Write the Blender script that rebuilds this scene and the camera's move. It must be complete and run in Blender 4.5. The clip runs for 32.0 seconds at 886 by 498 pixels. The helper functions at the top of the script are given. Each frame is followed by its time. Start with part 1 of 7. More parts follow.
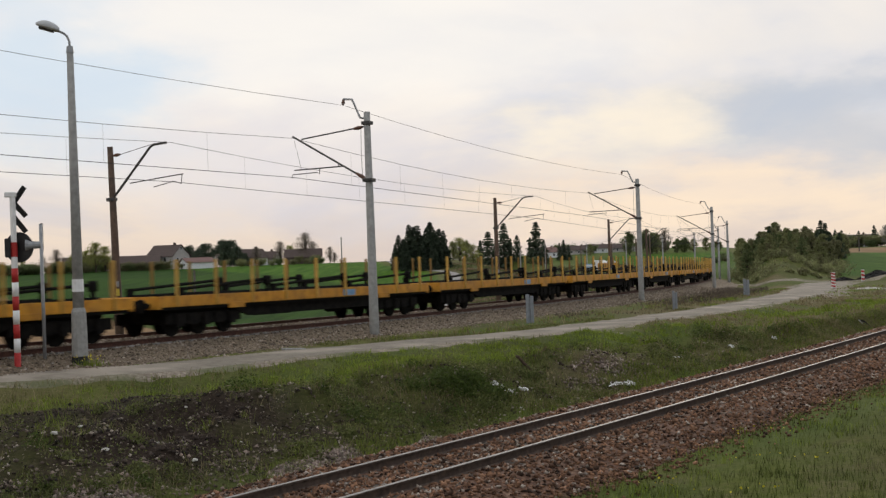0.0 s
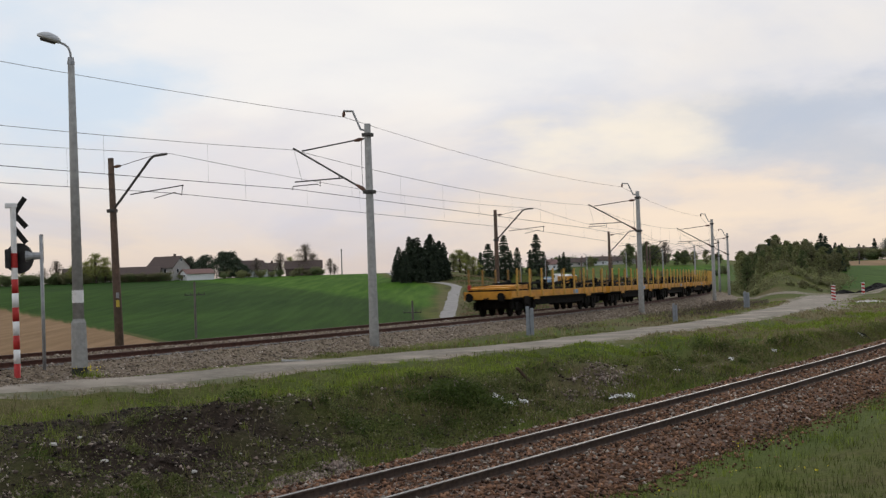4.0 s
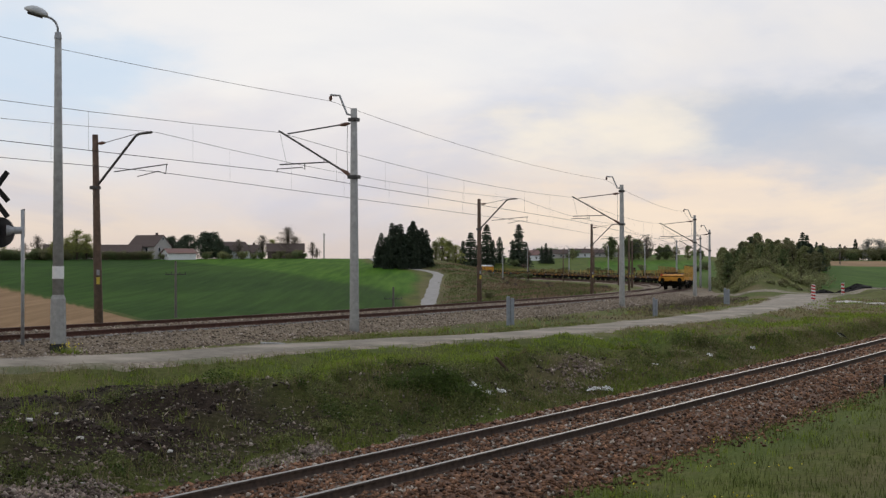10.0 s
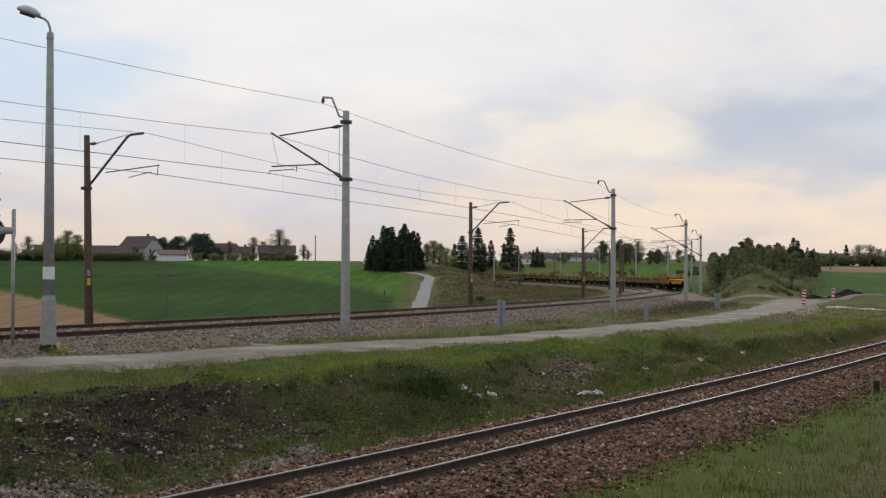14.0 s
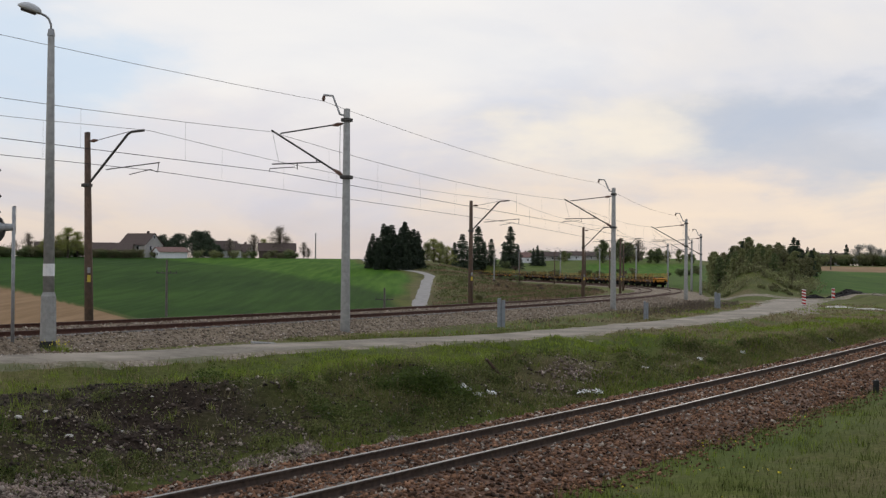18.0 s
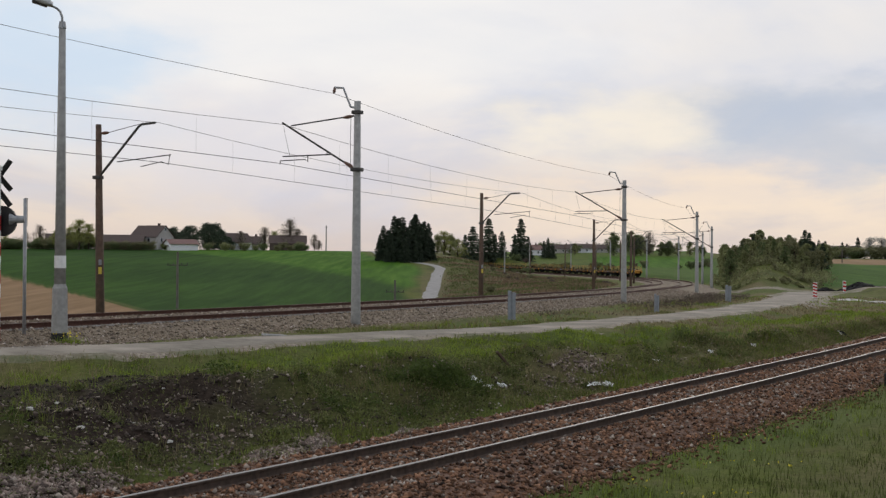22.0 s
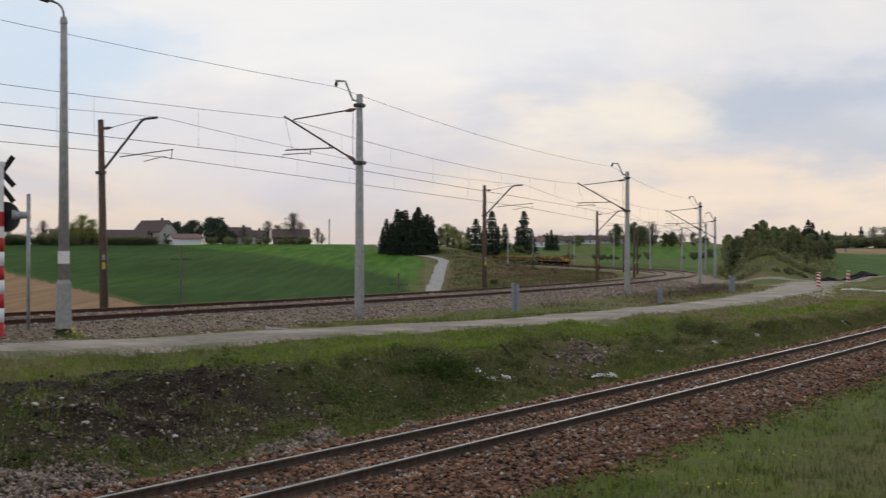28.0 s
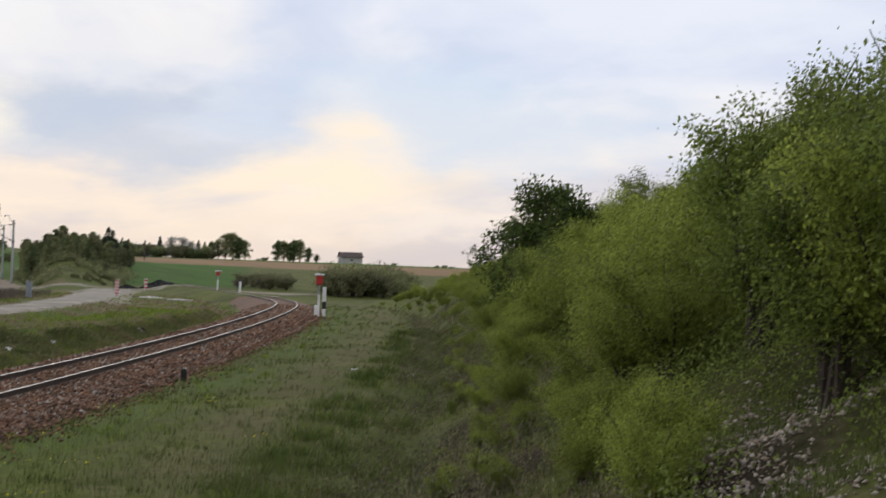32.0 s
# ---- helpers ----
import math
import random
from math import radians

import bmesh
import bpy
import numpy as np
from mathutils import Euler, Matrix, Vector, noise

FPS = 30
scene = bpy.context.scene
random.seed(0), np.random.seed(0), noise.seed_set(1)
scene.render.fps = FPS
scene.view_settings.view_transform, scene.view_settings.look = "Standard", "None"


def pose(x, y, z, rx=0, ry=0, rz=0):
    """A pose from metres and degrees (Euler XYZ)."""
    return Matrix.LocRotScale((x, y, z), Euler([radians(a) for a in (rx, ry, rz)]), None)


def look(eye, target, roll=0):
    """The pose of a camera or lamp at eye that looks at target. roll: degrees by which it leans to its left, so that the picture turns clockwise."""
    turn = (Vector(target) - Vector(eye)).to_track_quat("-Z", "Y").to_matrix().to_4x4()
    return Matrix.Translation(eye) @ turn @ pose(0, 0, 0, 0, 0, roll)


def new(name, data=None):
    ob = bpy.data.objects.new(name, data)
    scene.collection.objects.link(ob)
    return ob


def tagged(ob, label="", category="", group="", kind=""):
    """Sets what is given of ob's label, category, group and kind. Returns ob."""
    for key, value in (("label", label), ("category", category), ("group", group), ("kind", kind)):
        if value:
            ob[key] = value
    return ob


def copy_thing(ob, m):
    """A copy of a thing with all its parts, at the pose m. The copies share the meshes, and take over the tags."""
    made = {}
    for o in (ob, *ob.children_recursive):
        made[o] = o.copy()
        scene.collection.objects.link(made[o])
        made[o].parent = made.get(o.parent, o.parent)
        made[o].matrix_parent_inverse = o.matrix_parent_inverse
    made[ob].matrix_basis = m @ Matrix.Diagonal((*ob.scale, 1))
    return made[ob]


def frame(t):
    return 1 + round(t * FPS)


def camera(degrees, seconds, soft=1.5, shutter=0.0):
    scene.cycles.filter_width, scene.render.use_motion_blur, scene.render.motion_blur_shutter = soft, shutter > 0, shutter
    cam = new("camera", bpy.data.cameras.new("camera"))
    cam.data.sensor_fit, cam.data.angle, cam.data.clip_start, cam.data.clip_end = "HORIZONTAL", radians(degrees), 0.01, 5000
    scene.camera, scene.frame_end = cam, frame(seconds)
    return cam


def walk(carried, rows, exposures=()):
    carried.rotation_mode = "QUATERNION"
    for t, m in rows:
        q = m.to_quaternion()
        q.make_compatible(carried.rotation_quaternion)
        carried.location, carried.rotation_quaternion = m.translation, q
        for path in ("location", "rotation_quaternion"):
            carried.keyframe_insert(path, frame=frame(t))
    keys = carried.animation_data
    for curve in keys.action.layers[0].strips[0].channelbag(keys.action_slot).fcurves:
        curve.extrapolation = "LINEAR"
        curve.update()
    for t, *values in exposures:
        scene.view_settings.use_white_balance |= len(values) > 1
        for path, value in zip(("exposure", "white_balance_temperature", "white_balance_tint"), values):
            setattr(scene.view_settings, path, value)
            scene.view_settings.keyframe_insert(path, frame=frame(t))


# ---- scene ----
# ======== camera: one spot, turned by hand ========
EYE = (0.0, 0.0, 3.05)
PATH = [
    (0, 90.567, 2.089, 1.226),
    (0.5, 90.758, 2.415, 1.292),
    (1, 90.828, 2.391, 1.491),
    (1.5, 90.729, 2.322, 1.512),
    (2, 90.678, 2.225, 1.476),
    (2.5, 90.732, 2.287, 1.410),
    (3, 90.972, 2.178, 1.333),
    (3.5, 91.089, 2.063, 1.281),
    (5.5, 90.801, 1.300, 0.954),
    (6, 90.700, 0.979, 0.811),
    (6.5, 90.641, 0.892, 0.712),
    (7, 90.563, 0.636, 0.642),
    (7.5, 90.523, 0.530, 0.603),
    (8, 90.481, 0.417, 0.567),
    (8.5, 90.456, 0.350, 0.552),
    (9, 90.461, 0.278, 0.496),
    (9.5, 90.504, 0.321, 0.506),
    (10, 90.535, 0.164, 0.483),
    (10.5, 90.570, 0.073, 0.372),
    (11, 90.592, -0.037, 0.304),
    (11.5, 90.586, -0.163, 0.280),
    (12, 90.572, -0.105, 0.245),
    (12.5, 90.548, -0.248, 0.151),
    (13, 90.607, -0.300, 0.002),
    (13.5, 90.642, -0.288, 0.040),
    (14, 90.660, -0.203, 0.122),
    (14.5, 90.644, -0.277, 0.136),
    (16.5, 90.480, -0.488, 0.252),
    (17, 90.523, -0.369, 0.341),
    (17.5, 90.539, -0.404, 0.381),
    (18, 90.589, -0.417, 0.128),
    (18.5, 90.533, -0.355, 0.176),
    (19, 90.385, -0.594, 0.243),
    (19.5, 90.315, -0.720, 0.242),
    (20, 90.342, -0.717, 0.201),
    (20.5, 90.344, -0.600, 0.205),
    (21, 90.370, -0.643, 0.370),
    (21.5, 90.340, -0.586, 0.487),
    (22, 90.271, -0.471, 0.564),
    (22.5, 90.277, -0.379, 0.585),
    (23, 90.318, -0.177, 0.561),
    (23.5, 90.273, -0.037, 0.513),
    (24, 90.203, 0.013, 0.511),
    (24.5, 90.124, -0.031, 0.415),
    (25, 90.072, -0.102, 0.394),
    (25.5, 90.098, -0.178, 0.530),
    (27.5, 90.087, 0.051, 1.714),
    (28, 89.961, -0.035, 0.699),
    (28.5, 89.769, -0.284, -1.574),
    (29, 89.318, -0.560, -4.711),
    (29.5, 89.171, -0.693, -9.166),
    (30, 89.049, -0.686, -13.902),
    (30.5, 88.935, -0.735, -17.201),
    (31, 89.237, -1.310, -21.715),
    (31.5, 89.478, -1.686, -25.592),
    (31.6, 89.580, -1.744, -26.280),
    (31.7, 89.760, -1.802, -26.760),
    (31.8, 90.080, -1.860, -27.150),
    (31.9, 90.440, -1.917, -27.510),
    (32, 90.755, -1.975, -27.846),
]

cam = camera(35.67, 32.0, soft=1.35, shutter=0.6)
walk(cam, [(t, pose(*EYE, rx, ry, rz)) for t, rx, ry, rz in PATH], exposures=[(0.0, 0.06, 6950, 10), (3.0, 0.03, 6780, 10), (6.0, 0.0, 6620, 10), (28.0, 0.0, 6620, 10), (29.0, 0.10, 6620, 10), (30.5, 0.10, 6560, 10), (32.0, 0.15, 6500, 10)])

# ======== sky and sun ========
SUN_AZ, SUN_EL = 16.0, 16.0
world = bpy.data.worlds.new("sky")
scene.world = world
world.use_nodes = True
wt = world.node_tree
wt.nodes.clear()

CLOUDS = [
    (-18, 8.0, 6, 4.0, (0.58, 0.73, 0.90), 0.75),
    (-8, 4.5, 8, 2.6, (0.68, 0.69, 0.79), 0.6),
    (-3, 9.5, 10, 3.0, (0.90, 0.90, 0.90), 0.7),
    (14.5, 8.6, 6.5, 2.4, (0.84, 0.825, 0.82), 0.75),
    (8, 5.4, 5, 1.5, (0.95, 0.88, 0.76), 0.85),
    (8, 2.2, 9, 1.1, (0.94, 0.79, 0.64), 0.75),
    (15, 5.0, 6, 1.7, (0.50, 0.57, 0.69), 0.9),
    (28, 6.3, 8, 2.6, (0.57, 0.67, 0.81), 0.85),
    (36, 10.8, 10, 2.2, (0.80, 0.82, 0.90), 0.65),
    (22.5, 3.4, 5, 1.2, (0.93, 0.79, 0.63), 0.85),
    (30, 1.8, 8, 0.8, (0.95, 0.83, 0.72), 0.6),
]


def sky_world():
    L = wt.links.new
    out = wt.nodes.new("ShaderNodeOutputWorld")
    bg = wt.nodes.new("ShaderNodeBackground")
    sky = wt.nodes.new("ShaderNodeTexSky")
    sky.sky_type = "NISHITA"
    sky.sun_disc = False
    sky.sun_elevation = radians(SUN_EL)
    sky.sun_rotation = radians(SUN_AZ)
    blue = wt.nodes.new("ShaderNodeVectorMath")
    blue.operation = "SCALE"
    blue.inputs[3].default_value = 0.10
    L(sky.outputs[0], blue.inputs[0])
    tc = wt.nodes.new("ShaderNodeTexCoord")
    sep = wt.nodes.new("ShaderNodeSeparateXYZ")
    L(tc.outputs["Generated"], sep.inputs[0])
    # project the direction on a flat cloud deck
    zc = wt.nodes.new("ShaderNodeMath")
    zc.operation = "MAXIMUM"
    zc.inputs[1].default_value = 0.0
    L(sep.outputs[2], zc.inputs[0])
    za = wt.nodes.new("ShaderNodeMath")
    za.operation = "ADD"
    za.inputs[1].default_value = 0.16
    L(zc.outputs[0], za.inputs[0])
    div = wt.nodes.new("ShaderNodeVectorMath")
    div.operation = "DIVIDE"
    comb = wt.nodes.new("ShaderNodeCombineXYZ")
    for k in range(3):
        L(za.outputs[0], comb.inputs[k])
    L(tc.outputs["Generated"], div.inputs[0])
    L(comb.outputs[0], div.inputs[1])

    def noise_tex(scale, detail, rough, distort, loc, sc):
        mp = wt.nodes.new("ShaderNodeMapping")
        mp.inputs["Location"].default_value = loc
        mp.inputs["Scale"].default_value = sc
        L(div.outputs[0], mp.inputs[0])
        n = wt.nodes.new("ShaderNodeTexNoise")
        n.inputs["Scale"].default_value = scale
        n.inputs["Detail"].default_value = detail
        n.inputs["Roughness"].default_value = rough
        n.inputs["Distortion"].default_value = distort
        L(mp.outputs[0], n.inputs["Vector"])
        return n.outputs[0]

    def ramp(src, stops):
        r = wt.nodes.new("ShaderNodeValToRGB")
        r.color_ramp.interpolation = "EASE"
        while len(r.color_ramp.elements) < len(stops):
            r.color_ramp.elements.new(0.5)
        for e, (p, c) in zip(r.color_ramp.elements, stops):
            e.position, e.color = p, (*c, 1)
        L(src, r.inputs[0])
        return r

    def mix(fac, a, b, mode="MIX", f=None):
        m = wt.nodes.new("ShaderNodeMix")
        m.data_type, m.blend_type = "RGBA", mode
        if fac is None:
            m.inputs[0].default_value = f
        else:
            L(fac, m.inputs[0])
        L(a, m.inputs[6])
        L(b, m.inputs[7])
        return m.outputs[2]

    cover = noise_tex(0.55, 5.0, 0.52, 0.5, (3.1, 1.7, 0.0), (0.8, 0.55, 1.0))
    body = noise_tex(0.50, 6.0, 0.52, 0.8, (7.9, 2.6, 0.4), (1.0, 0.8, 1.0))
    wisps = noise_tex(1.5, 6.0, 0.58, 0.9, (1.3, 9.2, 0.8), (1.0, 0.6, 1.0))
    # height above the horizon gives the tint of the cloud light
    hi = ramp(sep.outputs[2], [(0.0, (0.72, 0.61, 0.56)), (0.03, (0.84, 0.72, 0.61)), (0.075, (0.95, 0.87, 0.78)), (0.15, (0.93, 0.91, 0.90)), (0.27, (0.88, 0.89, 0.91)), (0.6, (0.82, 0.84, 0.88)), (1.0, (0.74, 0.76, 0.81))])
    lo = ramp(sep.outputs[2], [(0.0, (0.64, 0.57, 0.56)), (0.05, (0.66, 0.63, 0.66)), (0.10, (0.56, 0.62, 0.77)), (0.25, (0.60, 0.66, 0.80)), (0.6, (0.62, 0.66, 0.74)), (1.0, (0.56, 0.60, 0.68))])
    k1 = ramp(body, [(0.40, (0, 0, 0)), (0.56, (1, 1, 1))])
    k2 = ramp(wisps, [(0.36, (0, 0, 0)), (0.70, (1, 1, 1))])
    both = mix(None, k1.outputs[0], k2.outputs[0], f=0.30)
    cloud = mix(both, lo.outputs[0], hi.outputs[0])
    gap = ramp(cover, [(0.60, (0, 0, 0)), (0.78, (0.6, 0.6, 0.6))])
    veil = mix(gap.outputs[0], cloud, blue.outputs[0])
    # broad cloud masses and gaps: bearing, height, half widths in degrees, light, weight
    wob = wt.nodes.new("ShaderNodeTexNoise")
    wob.inputs["Scale"].default_value, wob.inputs["Detail"].default_value, wob.inputs["Roughness"].default_value = 9.0, 6.0, 0.55
    flat_map = wt.nodes.new("ShaderNodeMapping")
    flat_map.inputs["Scale"].default_value = (1.0, 1.0, 2.6)
    L(tc.outputs["Generated"], flat_map.inputs[0])
    L(flat_map.outputs[0], wob.inputs["Vector"])
    off = wt.nodes.new("ShaderNodeVectorMath")
    off.operation = "SUBTRACT"
    off.inputs[1].default_value = (0.5, 0.5, 0.5)
    L(wob.outputs["Color"], off.inputs[0])
    bend = wt.nodes.new("ShaderNodeVectorMath")
    bend.operation = "MULTIPLY_ADD"
    bend.inputs[1].default_value = (0.30, 0.30, 0.11)
    L(off.outputs[0], bend.inputs[0])
    L(tc.outputs["Generated"], bend.inputs[2])
    for az, el, wa, we, light, weight in CLOUDS:
        a, e = radians(az), radians(el)
        sub = wt.nodes.new("ShaderNodeVectorMath")
        sub.operation = "SUBTRACT"
        sub.inputs[1].default_value = (math.sin(a) * math.cos(e), math.cos(a) * math.cos(e), math.sin(e))
        L(bend.outputs[0], sub.inputs[0])
        mul = wt.nodes.new("ShaderNodeVectorMath")
        mul.operation = "MULTIPLY"
        mul.inputs[1].default_value = (1 / radians(wa), 1 / radians(wa), 1 / radians(we))
        L(sub.outputs[0], mul.inputs[0])
        ln = wt.nodes.new("ShaderNodeVectorMath")
        ln.operation = "LENGTH"
        L(mul.outputs[0], ln.inputs[0])
        fall = wt.nodes.new("ShaderNodeMapRange")
        fall.interpolation_type = "SMOOTHSTEP"
        fall.inputs[1].default_value, fall.inputs[2].default_value = 0.25, 1.6
        fall.inputs[3].default_value, fall.inputs[4].default_value = weight, 0.0
        L(ln.outputs["Value"], fall.inputs[0])
        hue = wt.nodes.new("ShaderNodeRGB")
        hue.outputs[0].default_value = (*light, 1)
        veil = mix(fall.outputs[0], veil, hue.outputs[0])
    # low sun behind thin cloud: warm light round its bearing, near the horizon
    dot = wt.nodes.new("ShaderNodeVectorMath")
    dot.operation = "DOT_PRODUCT"
    dot.inputs[1].default_value = (math.sin(radians(SUN_AZ)) * math.cos(radians(3.5)), math.cos(radians(SUN_AZ)) * math.cos(radians(3.5)), math.sin(radians(3.5)))
    L(tc.outputs["Generated"], dot.inputs[0])
    near_sun = ramp(dot.outputs["Value"], [(0.92, (0, 0, 0)), (0.975, (0.25, 0.25, 0.25)), (1.0, (0.6, 0.6, 0.6))])
    low = ramp(sep.outputs[2], [(0.0, (0.6, 0.6, 0.6)), (0.05, (1, 1, 1)), (0.14, (0.25, 0.25, 0.25)), (0.22, (0, 0, 0))])
    amount = mix(None, near_sun.outputs[0], low.outputs[0], "MULTIPLY", 1.0)
    lit = mix(None, amount, both, "MULTIPLY", 0.9)
    warm = wt.nodes.new("ShaderNodeRGB")
    warm.outputs[0].default_value = (1.0, 0.83, 0.64, 1)
    final = mix(lit, veil, warm.outputs[0])
    L(final, bg.inputs[0])
    bg.inputs[1].default_value = 1.0
    L(bg.outputs[0], out.inputs[0])


sky_world()
sun = new("sun", bpy.data.lights.new("sun", "SUN"))
sun.data.energy, sun.data.angle, sun.data.color = 0.7, radians(25), (1.0, 0.9, 0.78)
sun.matrix_world = look((100 * math.sin(radians(SUN_AZ)), 100 * math.cos(radians(SUN_AZ)), 100 * math.tan(radians(SUN_EL))), (0, 0, 0))

# ======== materials ========


def material(name, stops, scale=5.0, detail=4.0, rough=0.8, metal=0.0, bump=0.0, bump_scale=30.0, second=None, island=0.0, obrand=0.0, translucent=0.0, spec=0.3, stretch=(1, 1, 1)):
    """Noise-driven colour ramp, a second larger stain noise, fine bump, optional variation per piece."""
    m = bpy.data.materials.new(name)
    m.use_nodes = True
    nt = m.node_tree
    b = nt.nodes["Principled BSDF"]
    L = nt.links.new
    tc = nt.nodes.new("ShaderNodeTexCoord")
    mp = nt.nodes.new("ShaderNodeMapping")
    mp.inputs["Scale"].default_value = stretch
    L(tc.outputs["Object"], mp.inputs[0])
    n = nt.nodes.new("ShaderNodeTexNoise")
    n.inputs["Scale"].default_value, n.inputs["Detail"].default_value = scale, detail
    L(mp.outputs[0], n.inputs["Vector"])
    r = nt.nodes.new("ShaderNodeValToRGB")
    while len(r.color_ramp.elements) < len(stops):
        r.color_ramp.elements.new(0.5)
    for e, (p, c) in zip(r.color_ramp.elements, stops):
        e.position, e.color = p, (*c, 1)
    L(n.outputs[0], r.inputs[0])
    col = r.outputs[0]

    def mixin(fac_socket, colour, mode="MIX", strength=1.0):
        nonlocal col
        mx = nt.nodes.new("ShaderNodeMix")
        mx.data_type, mx.blend_type = "RGBA", mode
        mm = nt.nodes.new("ShaderNodeMath")
        mm.operation = "MULTIPLY"
        mm.inputs[1].default_value = strength
        L(fac_socket, mm.inputs[0])
        L(mm.outputs[0], mx.inputs[0])
        L(col, mx.inputs[6])
        mx.inputs[7].default_value = (*colour, 1)
        col = mx.outputs[2]

    if second:
        sc, c2, lo_, hi_, amt = second
        n2 = nt.nodes.new("ShaderNodeTexNoise")
        n2.inputs["Scale"].default_value, n2.inputs["Detail"].default_value = sc, 3.0
        L(tc.outputs["Object"], n2.inputs["Vector"])
        mr = nt.nodes.new("ShaderNodeMapRange")
        mr.inputs[1].default_value, mr.inputs[2].default_value = lo_, hi_
        L(n2.outputs[0], mr.inputs[0])
        mixin(mr.outputs[0], c2, "MIX", amt)
    for amount, kind in ((island, "island"), (obrand, "object")):
        if amount:
            if kind == "island":
                g = nt.nodes.new("ShaderNodeNewGeometry").outputs["Random Per Island"]
            else:
                g = nt.nodes.new("ShaderNodeObjectInfo").outputs["Random"]
            hsv = nt.nodes.new("ShaderNodeHueSaturation")
            mr = nt.nodes.new("ShaderNodeMapRange")
            mr.inputs[3].default_value, mr.inputs[4].default_value = 1 - amount, 1 + amount
            L(g, mr.inputs[0])
            L(mr.outputs[0], hsv.inputs["Value"])
            L(col, hsv.inputs["Color"])
            col = hsv.outputs[0]
    L(col, b.inputs["Base Color"])
    b.inputs["Roughness"].default_value, b.inputs["Metallic"].default_value = rough, metal
    b.inputs["Specular IOR Level"].default_value = spec
    if bump:
        n3 = nt.nodes.new("ShaderNodeTexNoise")
        n3.inputs["Scale"].default_value, n3.inputs["Detail"].default_value = bump_scale, 4.0
        L(tc.outputs["Object"], n3.inputs["Vector"])
        bp = nt.nodes.new("ShaderNodeBump")
        bp.inputs["Strength"].default_value, bp.inputs["Distance"].default_value = bump, 0.02
        L(n3.outputs[0], bp.inputs["Height"])
        L(bp.outputs[0], b.inputs["Normal"])
    if translucent:
        tr = nt.nodes.new("ShaderNodeBsdfTranslucent")
        L(col, tr.inputs[0])
        ms = nt.nodes.new("ShaderNodeMixShader")
        ms.inputs[0].default_value = translucent
        L(b.outputs[0], ms.inputs[1])
        L(tr.outputs[0], ms.inputs[2])
        L(ms.outputs[0], nt.nodes["Material Output"].inputs[0])
    return m


def two(a, b):
    return [(0.3, a), (0.7, b)]


M = {}
M["concrete"] = material("concrete", two((0.25, 0.25, 0.24), (0.36, 0.36, 0.345)), 6, rough=0.9, bump=0.3, second=(0.9, (0.22, 0.22, 0.21), 0.5, 0.75, 0.5))
M["steel_grey"] = material("steel_grey", two((0.25, 0.26, 0.27), (0.36, 0.37, 0.38)), 8, rough=0.55, metal=0.4, bump=0.1)
M["steel_dark"] = material("steel_dark", two((0.045, 0.045, 0.045), (0.09, 0.085, 0.08)), 8, rough=0.6, metal=0.3, bump=0.15)
M["rust_pole"] = material("rust_pole", two((0.075, 0.05, 0.035), (0.13, 0.085, 0.06)), 7, rough=0.85, bump=0.3, second=(1.5, (0.05, 0.04, 0.035), 0.45, 0.7, 0.6))
M["rail_side"] = material("rail_side", two((0.06, 0.042, 0.034), (0.12, 0.085, 0.065)), 9, rough=0.85, bump=0.3)
M["rail_rust"] = material("rail_rust", two((0.055, 0.025, 0.018), (0.10, 0.045, 0.03)), 9, rough=0.85, bump=0.3)
M["rail_head"] = material("rail_head", two((0.20, 0.19, 0.18), (0.32, 0.305, 0.29)), 12, rough=0.55, metal=0.25, stretch=(1, 1, 1))
M["rail_head_rust"] = material("rail_head_rust", two((0.085, 0.050, 0.038), (0.15, 0.10, 0.08)), 12, rough=0.65, metal=0.2)
M["insulator"] = material("insulator", two((0.10, 0.05, 0.035), (0.14, 0.07, 0.05)), 6, rough=0.3)
M["wire"] = material("wire", two((0.03, 0.03, 0.03), (0.06, 0.06, 0.06)), 4, rough=0.7, metal=0.2)
M["white_paint"] = material("white_paint", two((0.68, 0.68, 0.67), (0.80, 0.80, 0.79)), 7, rough=0.6, second=(3, (0.45, 0.43, 0.40), 0.55, 0.8, 0.4))
M["red_paint"] = material("red_paint", two((0.34, 0.02, 0.02), (0.46, 0.035, 0.03)), 7, rough=0.55, second=(3, (0.3, 0.05, 0.04), 0.55, 0.8, 0.4))
M["black_paint"] = material("black_paint", two((0.012, 0.012, 0.013), (0.03, 0.03, 0.03)), 7, rough=0.5)
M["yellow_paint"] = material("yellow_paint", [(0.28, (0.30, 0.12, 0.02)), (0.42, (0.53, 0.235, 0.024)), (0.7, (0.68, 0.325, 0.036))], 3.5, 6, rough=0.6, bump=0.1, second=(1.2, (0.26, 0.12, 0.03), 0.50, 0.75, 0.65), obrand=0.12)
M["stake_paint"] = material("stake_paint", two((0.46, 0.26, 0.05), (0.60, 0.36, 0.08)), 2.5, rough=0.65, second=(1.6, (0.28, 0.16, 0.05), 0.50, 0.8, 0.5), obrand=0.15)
# darker brown copies of sill and stake paint: the backlit side's shade as colour
M["sill_paint_shaded"] = material("sill_paint_shaded", two((0.10, 0.05, 0.022), (0.17, 0.085, 0.032)), 3.5, 6, rough=0.75, bump=0.1, second=(1.2, (0.05, 0.03, 0.02), 0.5, 0.75, 0.6))
M["stake_paint_shaded"] = material("stake_paint_shaded", two((0.19, 0.105, 0.03), (0.28, 0.165, 0.045)), 2.5, rough=0.7, obrand=0.15)
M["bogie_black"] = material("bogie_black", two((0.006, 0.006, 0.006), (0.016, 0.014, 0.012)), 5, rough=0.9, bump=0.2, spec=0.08)
